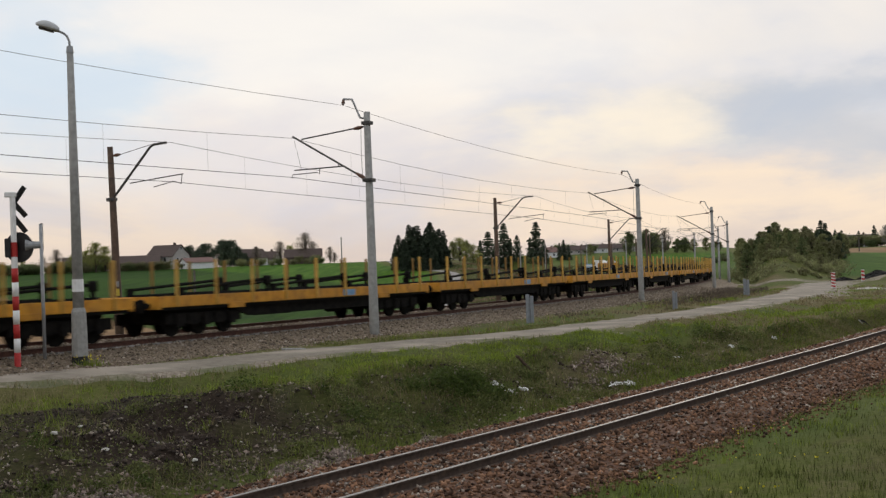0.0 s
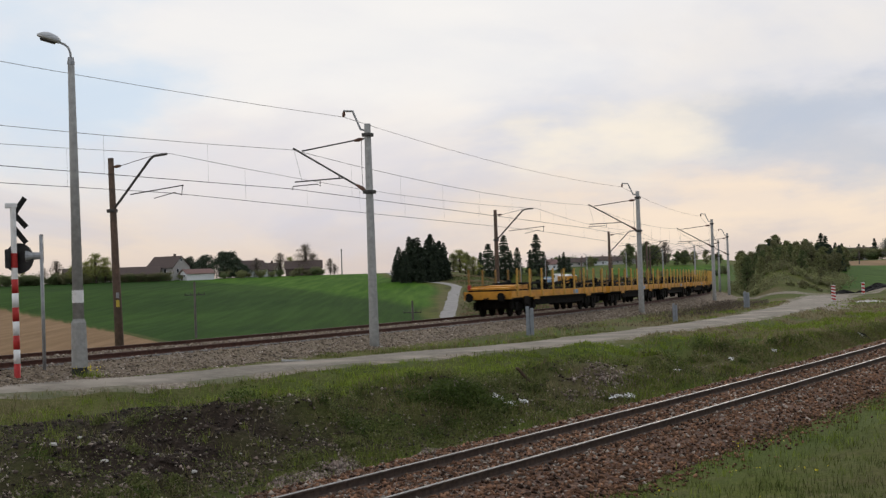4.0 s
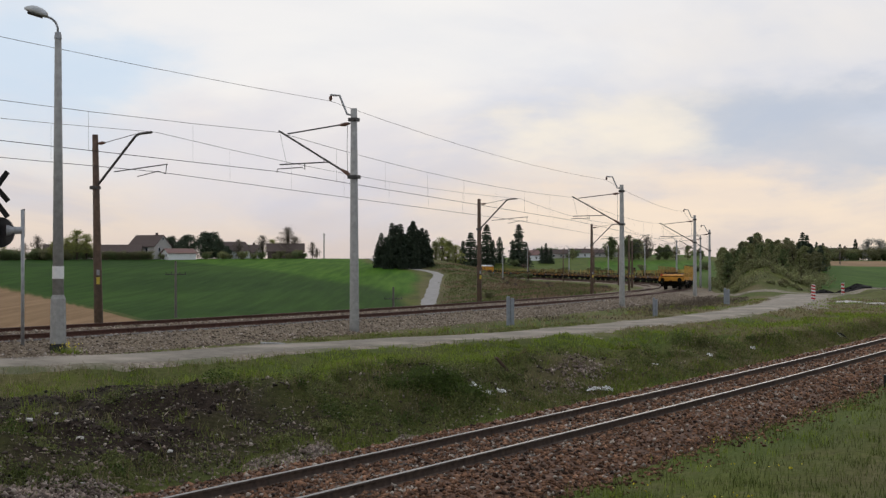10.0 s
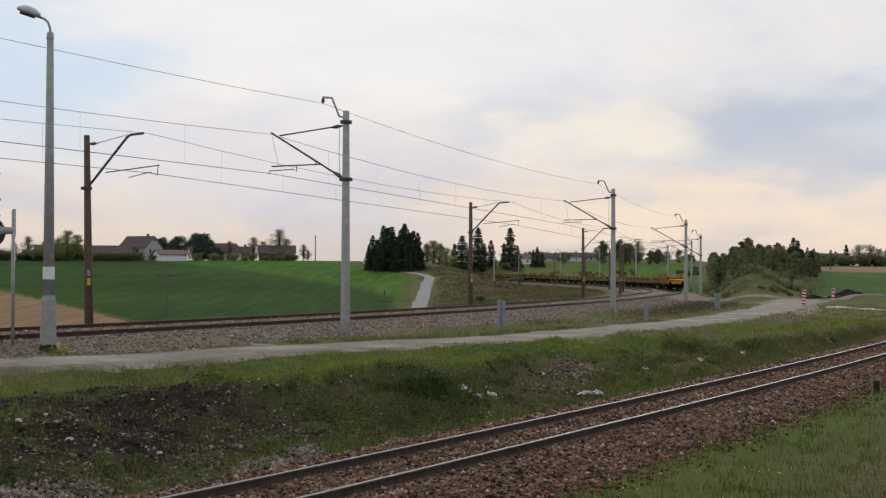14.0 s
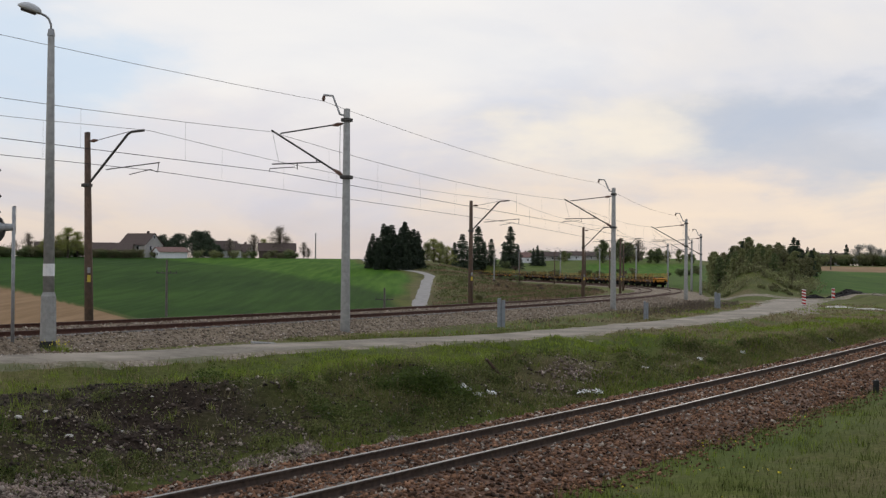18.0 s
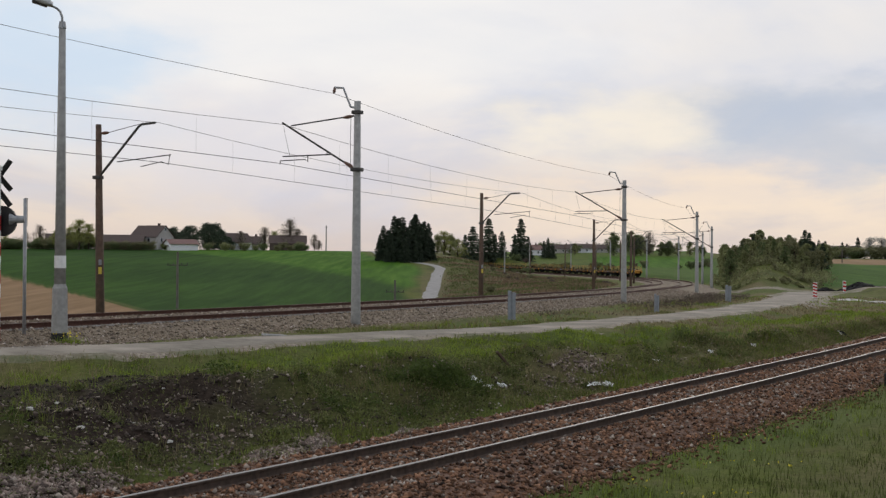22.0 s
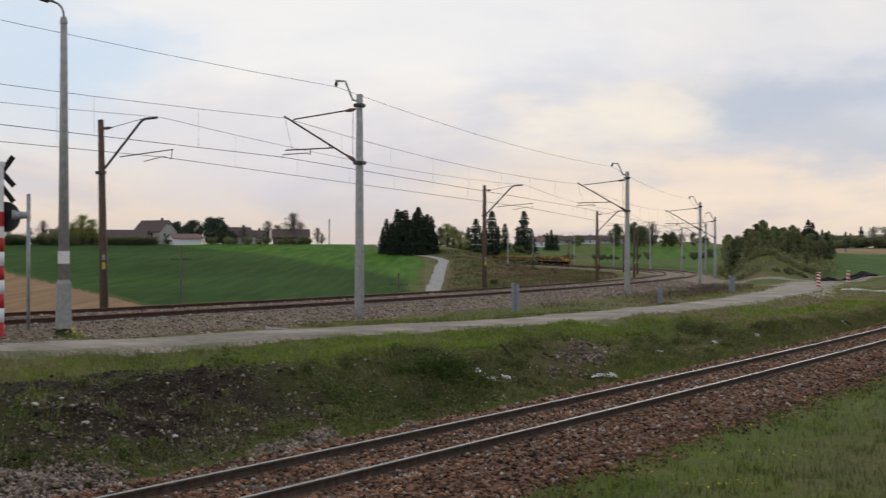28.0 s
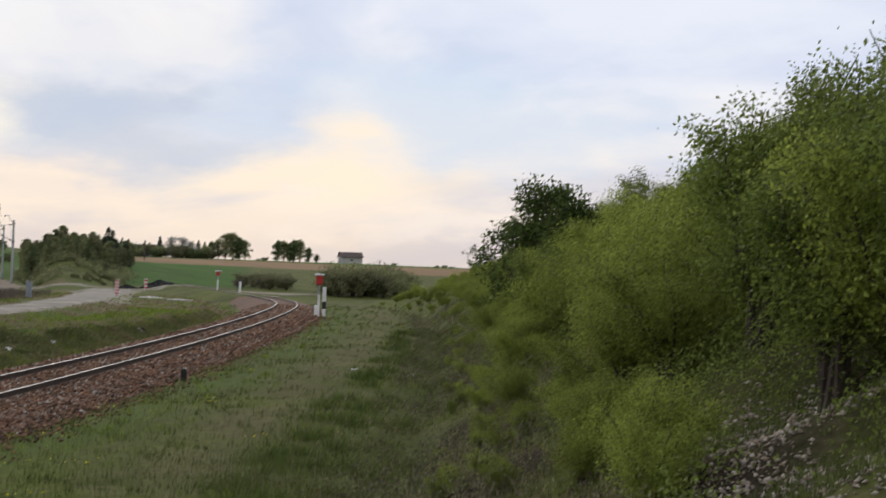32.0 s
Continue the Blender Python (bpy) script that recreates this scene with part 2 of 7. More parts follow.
M["blue_panel"] = material("blue_panel", two((0.12, 0.26, 0.45), (0.2, 0.36, 0.55)), 5, rough=0.5)
M["plaster"] = material("plaster", two((0.36, 0.345, 0.33), (0.45, 0.43, 0.41)), 3, rough=0.9, second=(0.4, (0.32, 0.30, 0.29), 0.5, 0.75, 0.6))
M["plaster_white"] = material("plaster_white", two((0.62, 0.63, 0.66), (0.74, 0.75, 0.78)), 3, rough=0.9)
M["roof_brown"] = material("roof_brown", two((0.075, 0.055, 0.05), (0.12, 0.09, 0.08)), 4, rough=0.85)
M["roof_red"] = material("roof_red", two((0.17, 0.10, 0.09), (0.25, 0.16, 0.14)), 4, rough=0.85)
M["glass_dark"] = material("glass_dark", two((0.02, 0.025, 0.03), (0.04, 0.045, 0.05)), 4, rough=0.08, spec=0.6)

# ======== plan: centre lines ========


def densify(s_end, h0, curv, x0, y0, ds=1.0, s_start=0.0):
    """A line from its heading (degrees from ahead to the right) and its left curvature (1/m) by length."""
    S, X, Y, H = [s_start], [x0], [y0], [radians(h0)]
    while S[-1] < s_end:
        k = curv(S[-1])
        S.append(S[-1] + ds)
        X.append(X[-1] + math.sin(H[-1]) * ds)
        Y.append(Y[-1] + math.cos(H[-1]) * ds)
        H.append(H[-1] - k * ds)
    return np.array(S), np.array(X), np.array(Y), np.array(H)


class Line:
    """A plan line with length, place and heading, extended straight at its beginning."""

    def __init__(self, S, X, Y, H, before=160):
        back = np.arange(-before, 0, 1.0)
        self.S = np.concatenate([S[0] + back, S])
        self.X = np.concatenate([X[0] + back * math.sin(H[0]), X])
        self.Y = np.concatenate([Y[0] + back * math.cos(H[0]), Y])
        self.H = np.concatenate([np.full(len(back), H[0]), H])

    def at(self, s, left=0.0):
        x, y, h = (float(np.interp(s, self.S, a)) for a in (self.X, self.Y, self.H))
        return x - math.cos(h) * left, y + math.sin(h) * left, h

    def near(self, px, py):
        """For arrays of places: the length and the distance to the right of the line."""
        px, py = np.asarray(px, float).ravel(), np.asarray(py, float).ravel()
        so, uo = np.empty(len(px)), np.empty(len(px))
        X, Y = self.X[::4], self.Y[::4]
        for a in range(0, len(px), 8000):
            x, y = px[a:a + 8000], py[a:a + 8000]
            k = ((x[:, None] - X) ** 2 + (y[:, None] - Y) ** 2).argmin(1) * 4
            h = self.H[k]
            dx, dy = x - self.X[k], y - self.Y[k]
            along = dx * np.sin(h) + dy * np.cos(h)
            k2 = np.clip(np.round(k + np.clip(along, -3, 3)).astype(int), 0, len(self.X) - 1)
            h = self.H[k2]
            dx, dy = x - self.X[k2], y - self.Y[k2]
            along = dx * np.sin(h) + dy * np.cos(h)
            so[a:a + 8000] = self.S[k2] + along
            uo[a:a + 8000] = dx * np.cos(h) - dy * np.sin(h)
        return so, uo


# main line: outer rail fitted; its track centre lies 0.75 m to the left, the second track 4 m further
_S, _X, _Y, _H = densify(1030, 28.735, lambda s: (3.508 + (1.495 - 3.508) * min(s, 90) / 90) / 1000, -16.861, 32.104)
OUTER_RAIL = Line(_S, _X, _Y, _H)


def shifted(line, left):
    return Line(line.S, line.X - np.cos(line.H) * left, line.Y + np.sin(line.H) * left, line.H, before=1)


MAIN = shifted(OUTER_RAIL, 0.75)
SECOND = shifted(OUTER_RAIL, 4.9)
PAIR = shifted(OUTER_RAIL, 2.8)


def main_z(s):
    """Rail top of the main line by length."""
    q = np.clip(np.asarray(s, float), -200, 430) / 100
    return 3.05 - 2.018 - 0.555 * q - np.where(q > 0, 0.292 * q * q - 0.062 * q ** 3, 0)


# branch line in front of the camera: rail top at z = 0
_S, _X, _Y, _H = densify(190, 31.108, lambda s: (0.678 + 1.172 * min(max(s / 60, 0), 1) + 8.79 * min(max((s - 72) / 15, 0), 1) * (s < 103)) / 1000, -8.855, 7.926, s_start=-12.0)
BRANCH = Line(_S, _X, _Y, _H, before=80)


class Path(Line):
    def __init__(self, pts):
        P = [Vector((*p, 0)) for p in pts]
        out = []
        for i in range(len(P) - 1):
            p0, p1, p2, p3 = P[max(i - 1, 0)], P[i], P[i + 1], P[min(i + 2, len(P) - 1)]
            n = max(2, int((p2 - p1).length))
            for k in range(n):
                t = k / n
                out.append(0.5 * ((2 * p1) + (p2 - p0) * t + (2 * p0 - 5 * p1 + 4 * p2 - p3) * t * t + (3 * p1 - p0 - 3 * p2 + p3) * t ** 3))
        out.append(P[-1])
        self.X, self.Y = np.array([p.x for p in out]), np.array([p.y for p in out])
        d = np.hypot(np.diff(self.X), np.diff(self.Y))
        self.S = np.concatenate([[0], np.cumsum(d)])
        h = np.arctan2(np.diff(self.X), np.diff(self.Y))
        self.H = np.unwrap(np.concatenate([h, h[-1:]]))


ROAD = Path([(-44, 17), (-28, 25.5), (-18, 31.4), (-12, 35.7), (-9.2, 37.9), (-8.0, 39.4), (-6.7, 41.4), (-5.2, 43.8), (-3.4, 46.4), (-0.9, 49.9), (2.1, 53.2), (4.9, 57.6), (8.0, 63.5), (11.8, 71.2), (17.5, 84.5), (22.5, 98.8), (28.0, 116), (31.7, 129), (35.5, 141), (38.5, 150)])
CROSS_ROAD = Path([(30.5, 160), (33.5, 157), (37.5, 154), (42.5, 152), (48.0, 152.5), (52.5, 149.5), (57, 145.5), (64, 146), (74, 155), (86, 168), (100, 180)])
FIELD_ROAD = Path([(D * math.sin(radians(a)), D * math.cos(radians(a))) for a, D in ((-1.3, 112), (-1.25, 160), (-1.14, 200), (-0.9, 237), (-0.78, 273), (-0.68, 292), (-0.95, 306), (-1.5, 318), (-2.4, 335), (-3.2, 380), (-3.6, 450))])

# ======== ground ========


def sstep(a, b, x):
    t = np.clip((x - a) / (b - a), 0, 1)
    return t * t * (3 - 2 * t)


def vnoise(x, y, seed=0):
    """Smooth value noise in numpy, about -1..1."""
    xi, yi = np.floor(x).astype(np.int64), np.floor(y).astype(np.int64)
    fx, fy = x - xi, y - yi
    fx, fy = fx * fx * (3 - 2 * fx), fy * fy * (3 - 2 * fy)

    def hsh(a, b):
        v = np.sin(a * 127.1 + b * 311.7 + seed * 74.7) * 43758.5453
        return (v - np.floor(v)) * 2 - 1

    return (hsh(xi, yi) * (1 - fx) + hsh(xi + 1, yi) * fx) * (1 - fy) + (hsh(xi, yi + 1) * (1 - fx) + hsh(xi + 1, yi + 1) * fx) * fy


def crest_at(s1):
    """Distance of the bank's crest left of the branch line."""
    return np.interp(s1, [-40, 0, 18, 32, 45, 60, 200], [11.2, 10.8, 9.8, 8.6, 7.2, 6.0, 6.0])


def ground(px, py, full=False):
    px, py = np.asarray(px, float).ravel(), np.asarray(py, float).ravel()
    D, az = np.hypot(px, py), np.degrees(np.arctan2(px, py))
    s1, u1 = BRANCH.near(px, py)
    s2, u2 = PAIR.near(px, py)
    zm = main_z(s2)
    # far land
    left = -4.3 + 8.3 * sstep(140, 430, D)
    mid = -2.6 + 8.8 * sstep(380, 720, D)
    right = -0.7 + 3.5 * sstep(140, 430, D) + 3.3 * np.exp(-((az - 12.6) / np.where(az > 12.6, 1.15, 1.5)) ** 2) * sstep(145, 205, D) * (1 - sstep(240, 330, D))
    wl = 1 - sstep(0.3, 4.5, az)
    wr = sstep(9.5, 12.5, az)
    far = left * wl + mid * (1 - wl) * (1 - wr) + right * wr - 0.004 * np.clip(D - 700, 0, None)
    far = far + 0.5 * vnoise(px / 60, py / 60, 3) * sstep(80, 200, D)
    # left of the main line the bank falls to the fields
    z = zm - 0.75 + (far - (zm - 0.75)) * sstep(6.0, 40.0, -u2)
    # between the lines
    up = zm - 0.66
    L = -u1
    cr = crest_at(s1)
    bank = 0.78 * sstep(4.6, cr, L) + 0.22 * sstep(cr - 1.5, cr - 0.9, L)
    low = -0.62 - 0.2 * np.exp(-((L - 4.6) / 0.9) ** 2)
    between = low + (up - low) * bank
    farw = sstep(95, 150, D)
    between = between * (1 - farw) + np.maximum(far, -0.9) * farw
    isb = u2 > 0
    zz = np.where(isb, between, z)
    edge = sstep(4.5, 8.5, np.abs(u2))
    near_main = (zm - 0.5)
    zz = near_main * (1 - edge) + zz * edge
    # the verge falls away on the lane's lower side
    sr, ur = ROAD.near(px, py)
    zz = zz - np.where((u1 < 0) & (u2 > 3), 0.34 * sstep(1.4, 3.6, ur) * (1 - sstep(100, 140, D)) * (0.35 + 0.65 * bank), 0)
    # camera's side of the branch line
    side = -0.40 + 0.12 * sstep(3.0, 6.0, u1) - 0.18 * np.exp(-((u1 - 9.4) / 0.8) ** 2)
    foot = np.interp(s1, [-60, 0, 40, 90], [10.3, 10.3, 9.3, 9.0])
    rise = np.clip(u1 - foot, 0, None)
    hill = 5.4 * (1 - np.exp(-(rise / 6.5) ** 1.25)) * (1 - sstep(78, 135, s1))
    side = side + hill
    side = side * (1 - farw) + np.maximum(far, -0.8) * farw
    zz = np.where(u1 > 0, side, zz)
    nb = np.exp(-(np.clip(np.abs(u1) - 1.6, 0, None) / np.where(u1 > 0, 0.55, 1.6)) ** 2) * (D < 168)
    zz = zz * (1 - nb) + (-0.55 + 0.47 * sstep(101, 109, s1)) * nb
    rough = 0.05 * vnoise(px / 1.3, py / 1.3, 1) + 0.035 * vnoise(px / 0.45, py / 0.45, 2) + 0.10 * vnoise(px / 4.0, py / 4.0, 5)
    quiet = np.minimum(sstep(2.6, 5.0, np.abs(u1)), sstep(6.0, 9.0, np.abs(u2)))
    quiet = quiet * (0.12 + 0.88 * sstep(1.4, 2.6, np.abs(ur)))
    lumpy = 1 + 4.0 * np.exp(-((L - 8.0) / 2.4) ** 2) * (s1 < 45) * (L > 4.8) + 1.2 * (u1 > 9)
    zz = zz + rough * quiet * lumpy * (1 - sstep(60, 140, D) * 0.7)
    zz = zz + 1.0 * np.exp(-(D / 3.2) ** 2)
    if full:
        return zz, s1, u1, s2, u2, D, az, ur
    return zz


def gz(x, y):
    return float(ground([x], [y])[0])


# ======== mesh helpers ========


def mesh_ob(name, verts, faces, mat, parent=None, smooth=False):
    me = bpy.data.meshes.new(name)
    me.from_pydata([tuple(v) for v in verts], [], [tuple(f) for f in faces])
    me.materials.append(mat)
    if smooth:
        me.polygons.foreach_set("use_smooth", [True] * len(me.polygons))
    me.update()
    ob = new(name, me)
    ob.parent = parent
    return ob


def quick_mesh(name, V, Fc, mat, parent=None):
    """Large meshes from arrays of vertices and equal-sized faces."""
    V, Fc = np.asarray(V, np.float32), np.asarray(Fc, np.int32)
    me = bpy.data.meshes.new(name)
    n, k = Fc.shape
    me.vertices.add(len(V))
    me.vertices.foreach_set("co", V.ravel())
    me.loops.add(n * k)
    me.loops.foreach_set("vertex_index", Fc.ravel())
    me.polygons.add(n)
    me.polygons.foreach_set("loop_start", np.arange(0, n * k, k, dtype=np.int32))
    me.polygons.foreach_set("loop_total", np.full(n, k, dtype=np.int32))
    me.update(calc_edges=True)
    if mat:
        me.materials.append(mat)
    ob = new(name, me)
    ob.parent = parent
    return ob


def part(name, bm, mat, parent=None, label="", smooth=False):
    me = bpy.data.meshes.new(name)
    bm.to_mesh(me)
    bm.free()
    me.materials.append(mat)
    if smooth:
        me.polygons.foreach_set("use_smooth", [True] * len(me.polygons))
    ob = new(name, me)
    ob.parent = parent
    if label:
        ob["label"] = label
    return ob


def share(ob, name, m, parent=None):
    """Another piece on the same mesh."""
    o = new(name, ob.data)
    o.parent = parent
    o.matrix_basis = m
    return o


def box(x, y, z, sx, sy, sz, bevel=0.0, m=None, bm=None):
    """A box centred at x, y with its base at z."""
    own = bm or bmesh.new()
    r = bmesh.ops.create_cube(own, size=1.0)
    vs = r["verts"]
    bmesh.ops.scale(own, vec=(sx, sy, sz), verts=vs)
    bmesh.ops.translate(own, vec=(x, y, z + sz / 2), verts=vs)
    if bevel:
        es = list({e for v in vs for e in v.link_edges})
        r2 = bmesh.ops.bevel(own, geom=es, offset=bevel, segments=1, affect="EDGES")
        vs = list({v for f in r2["faces"] for v in f.verts} | {v for v in vs if v.is_valid})
    if m is not None:
        bmesh.ops.transform(own, matrix=m, verts=vs)
    return own


def tube(pts, radii, seg=8, bm=None, caps=True):
    """A round bar along points; radii one number or one per point."""
    own = bm or bmesh.new()
    P = [Vector(p) for p in pts]
    if not isinstance(radii, (list, tuple)):
        radii = [radii] * len(P)
    rings = []
    ref = None
    for i, p in enumerate(P):
        d = (P[min(i + 1, len(P) - 1)] - P[max(i - 1, 0)]).normalized()
        if ref is None:
            ref = d.orthogonal().normalized()
        ref = (ref - d * ref.dot(d)).normalized()
        side = d.cross(ref)
        rings.append([own.verts.new(p + (ref * math.cos(2 * math.pi * k / seg) + side * math.sin(2 * math.pi * k / seg)) * radii[i]) for k in range(seg)])
    for a, b in zip(rings, rings[1:]):
        for k in range(seg):
            own.faces.new((a[k], a[(k + 1) % seg], b[(k + 1) % seg], b[k]))
    if caps:
        own.faces.new(rings[0][::-1])
        own.faces.new(rings[-1])
    return own


def sweep(line, s0, s1, step, profile, zfun):
    """A profile of (right, up) points carried along a plan line: vertices and quads."""
    V, Fq = [], []
    ss = np.arange(s0, s1 + step * 0.5, step)
    n = len(profile)
    for s in ss:
        x, y, h = line.at(s)
        zz = float(zfun(s))
        for r, u in profile:
            V.append((x + math.cos(h) * r, y - math.sin(h) * r, zz + u))
    for i in range(len(ss) - 1):
        for k in range(n - 1):
            a = i * n + k
            Fq.append((a, a + n, a + n + 1, a + 1))
    return V, Fq


def thing(name, x, y, z, rz=0.0, **tags):
    e = new(name)
    e.empty_display_size = 0.2
    e.matrix_basis = pose(x, y, z, 0, 0, rz)
    return tagged(e, **tags)


# ======== ground sheet ========


def ground_material():
    m = bpy.data.materials.new("ground_cover")
    m.use_nodes = True
    nt = m.node_tree
    L = nt.links.new
    b = nt.nodes["Principled BSDF"]
    b.inputs["Roughness"].default_value = 0.95
    b.inputs["Specular IOR Level"].default_value = 0.04
    geo = nt.nodes.new("ShaderNodeNewGeometry")

    def noi(scale, detail=5.0, rough=0.55, stretch=None):
        n = nt.nodes.new("ShaderNodeTexNoise")
        n.inputs["Scale"].default_value, n.inputs["Detail"].default_value, n.inputs["Roughness"].default_value = scale, detail, rough
        src = geo.outputs["Position"]
        if stretch:
            mp = nt.nodes.new("ShaderNodeMapping")
            mp.inputs["Rotation"].default_value = (0, 0, stretch[1])
            mp.inputs["Scale"].default_value = stretch[0]
            L(src, mp.inputs[0])
            src = mp.outputs[0]
        L(src, n.inputs["Vector"])
        return n.outputs[0]

    def ramp(src, stops):
        r = nt.nodes.new("ShaderNodeValToRGB")
        while len(r.color_ramp.elements) < len(stops):
            r.color_ramp.elements.new(0.5)
        for e, (p, c) in zip(r.color_ramp.elements, stops):
            e.position, e.color = p, (*c, 1)
        L(src, r.inputs[0])
        return r.outputs[0]

    def mix(fac, a, c):
        mx = nt.nodes.new("ShaderNodeMix")
        mx.data_type = "RGBA"
        L(fac, mx.inputs[0])
        L(a, mx.inputs[6])
        L(c, mx.inputs[7])
        return mx.outputs[2]

    fine, mid, big = noi(7, 9, 0.78), noi(1.4, 5), noi(0.012, 3)
    rows = noi(0.6, 3, 0.5, ((1.0, 0.06, 1.0), radians(-20)))
    grain = noi(2.2, 8, 0.7, ((1.0, 0.16, 1.0), radians(-20)))
    blend = nt.nodes.new("ShaderNodeMix")
    blend.inputs[0].default_value = 0.35
    L(rows, blend.inputs[2])
    L(grain, blend.inputs[3])
    rows = blend.outputs[0]
    grass = ramp(fine, [(0.25, (0.040, 0.050, 0.013)), (0.5, (0.098, 0.118, 0.025)), (0.75, (0.17, 0.175, 0.058))])
    dry = ramp(fine, [(0.25, (0.068, 0.058, 0.029)), (0.55, (0.150, 0.128, 0.064)), (0.8, (0.25, 0.22, 0.125))])
    k = nt.nodes.new("ShaderNodeMapRange")
    k.inputs[1].default_value, k.inputs[2].default_value, k.inputs[4].default_value = 0.46, 0.68, 0.75
    L(mid, k.inputs[0])
    meadow = mix(k.outputs[0], grass, dry)
    patch = noi(0.16, 5, 0.6)
    kp = nt.nodes.new("ShaderNodeMapRange")
    kp.inputs[1].default_value, kp.inputs[2].default_value, kp.inputs[4].default_value = 0.44, 0.62, 0.8
    L(patch, kp.inputs[0])
    deep = ramp(fine, [(0.3, (0.034, 0.043, 0.016)), (0.7, (0.090, 0.098, 0.036))])
    meadow = mix(kp.outputs[0], meadow, deep)
    crop = ramp(rows, [(0.38, (0.014, 0.040, 0.007)), (0.5, (0.022, 0.060, 0.009)), (0.62, (0.036, 0.084, 0.013))])
    young = ramp(rows, [(0.38, (0.034, 0.094, 0.008)), (0.5, (0.052, 0.128, 0.011)), (0.62, (0.076, 0.158, 0.018))])
    crop2 = ramp(big, [(0.40, (0.022, 0.058, 0.010)), (0.60, (0.060, 0.135, 0.014))])
    km = nt.nodes.new("ShaderNodeMix")
    km.data_type = "RGBA"
    km.inputs[0].default_value = 0.3
    L(crop, km.inputs[6])
    L(crop2, km.inputs[7])
    soil = ramp(rows, [(0.3, (0.19, 0.118, 0.062)), (0.7, (0.30, 0.20, 0.115))])
    earth = ramp(fine, [(0.34, (0.010, 0.007, 0.006)), (0.5, (0.032, 0.023, 0.018)), (0.62, (0.055, 0.041, 0.032)), (0.8, (0.17, 0.14, 0.12))])
    za = nt.nodes.new("ShaderNodeAttribute")
    za.attribute_name = "zone"
    zb = nt.nodes.new("ShaderNodeAttribute")
    zb.attribute_name = "zone_b"
    sa, sb = nt.nodes.new("ShaderNodeSeparateColor"), nt.nodes.new("ShaderNodeSeparateColor")
    L(za.outputs["Color"], sa.inputs[0])
    L(zb.outputs["Color"], sb.inputs[0])
    col = mix(sb.outputs[0], meadow, dry)
    col = mix(sa.outputs[2], col, earth)
    col = mix(sa.outputs[0], col, mix(sb.outputs[2], km.outputs[2], young))
    col = mix(sa.outputs[1], col, soil)
    fresh = ramp(fine, [(0.25, (0.038, 0.056, 0.014)), (0.6, (0.092, 0.124, 0.030)), (0.85, (0.15, 0.18, 0.060))])
    col = mix(sb.outputs[1], col, fresh)
    L(col, b.inputs["Base Color"])
    bp = nt.nodes.new("ShaderNodeBump")
    bp.inputs["Strength"].default_value, bp.inputs["Distance"].default_value = 0.6, 0.05
    L(fine, bp.inputs["Height"])
    L(bp.outputs[0], b.inputs["Normal"])
    return m


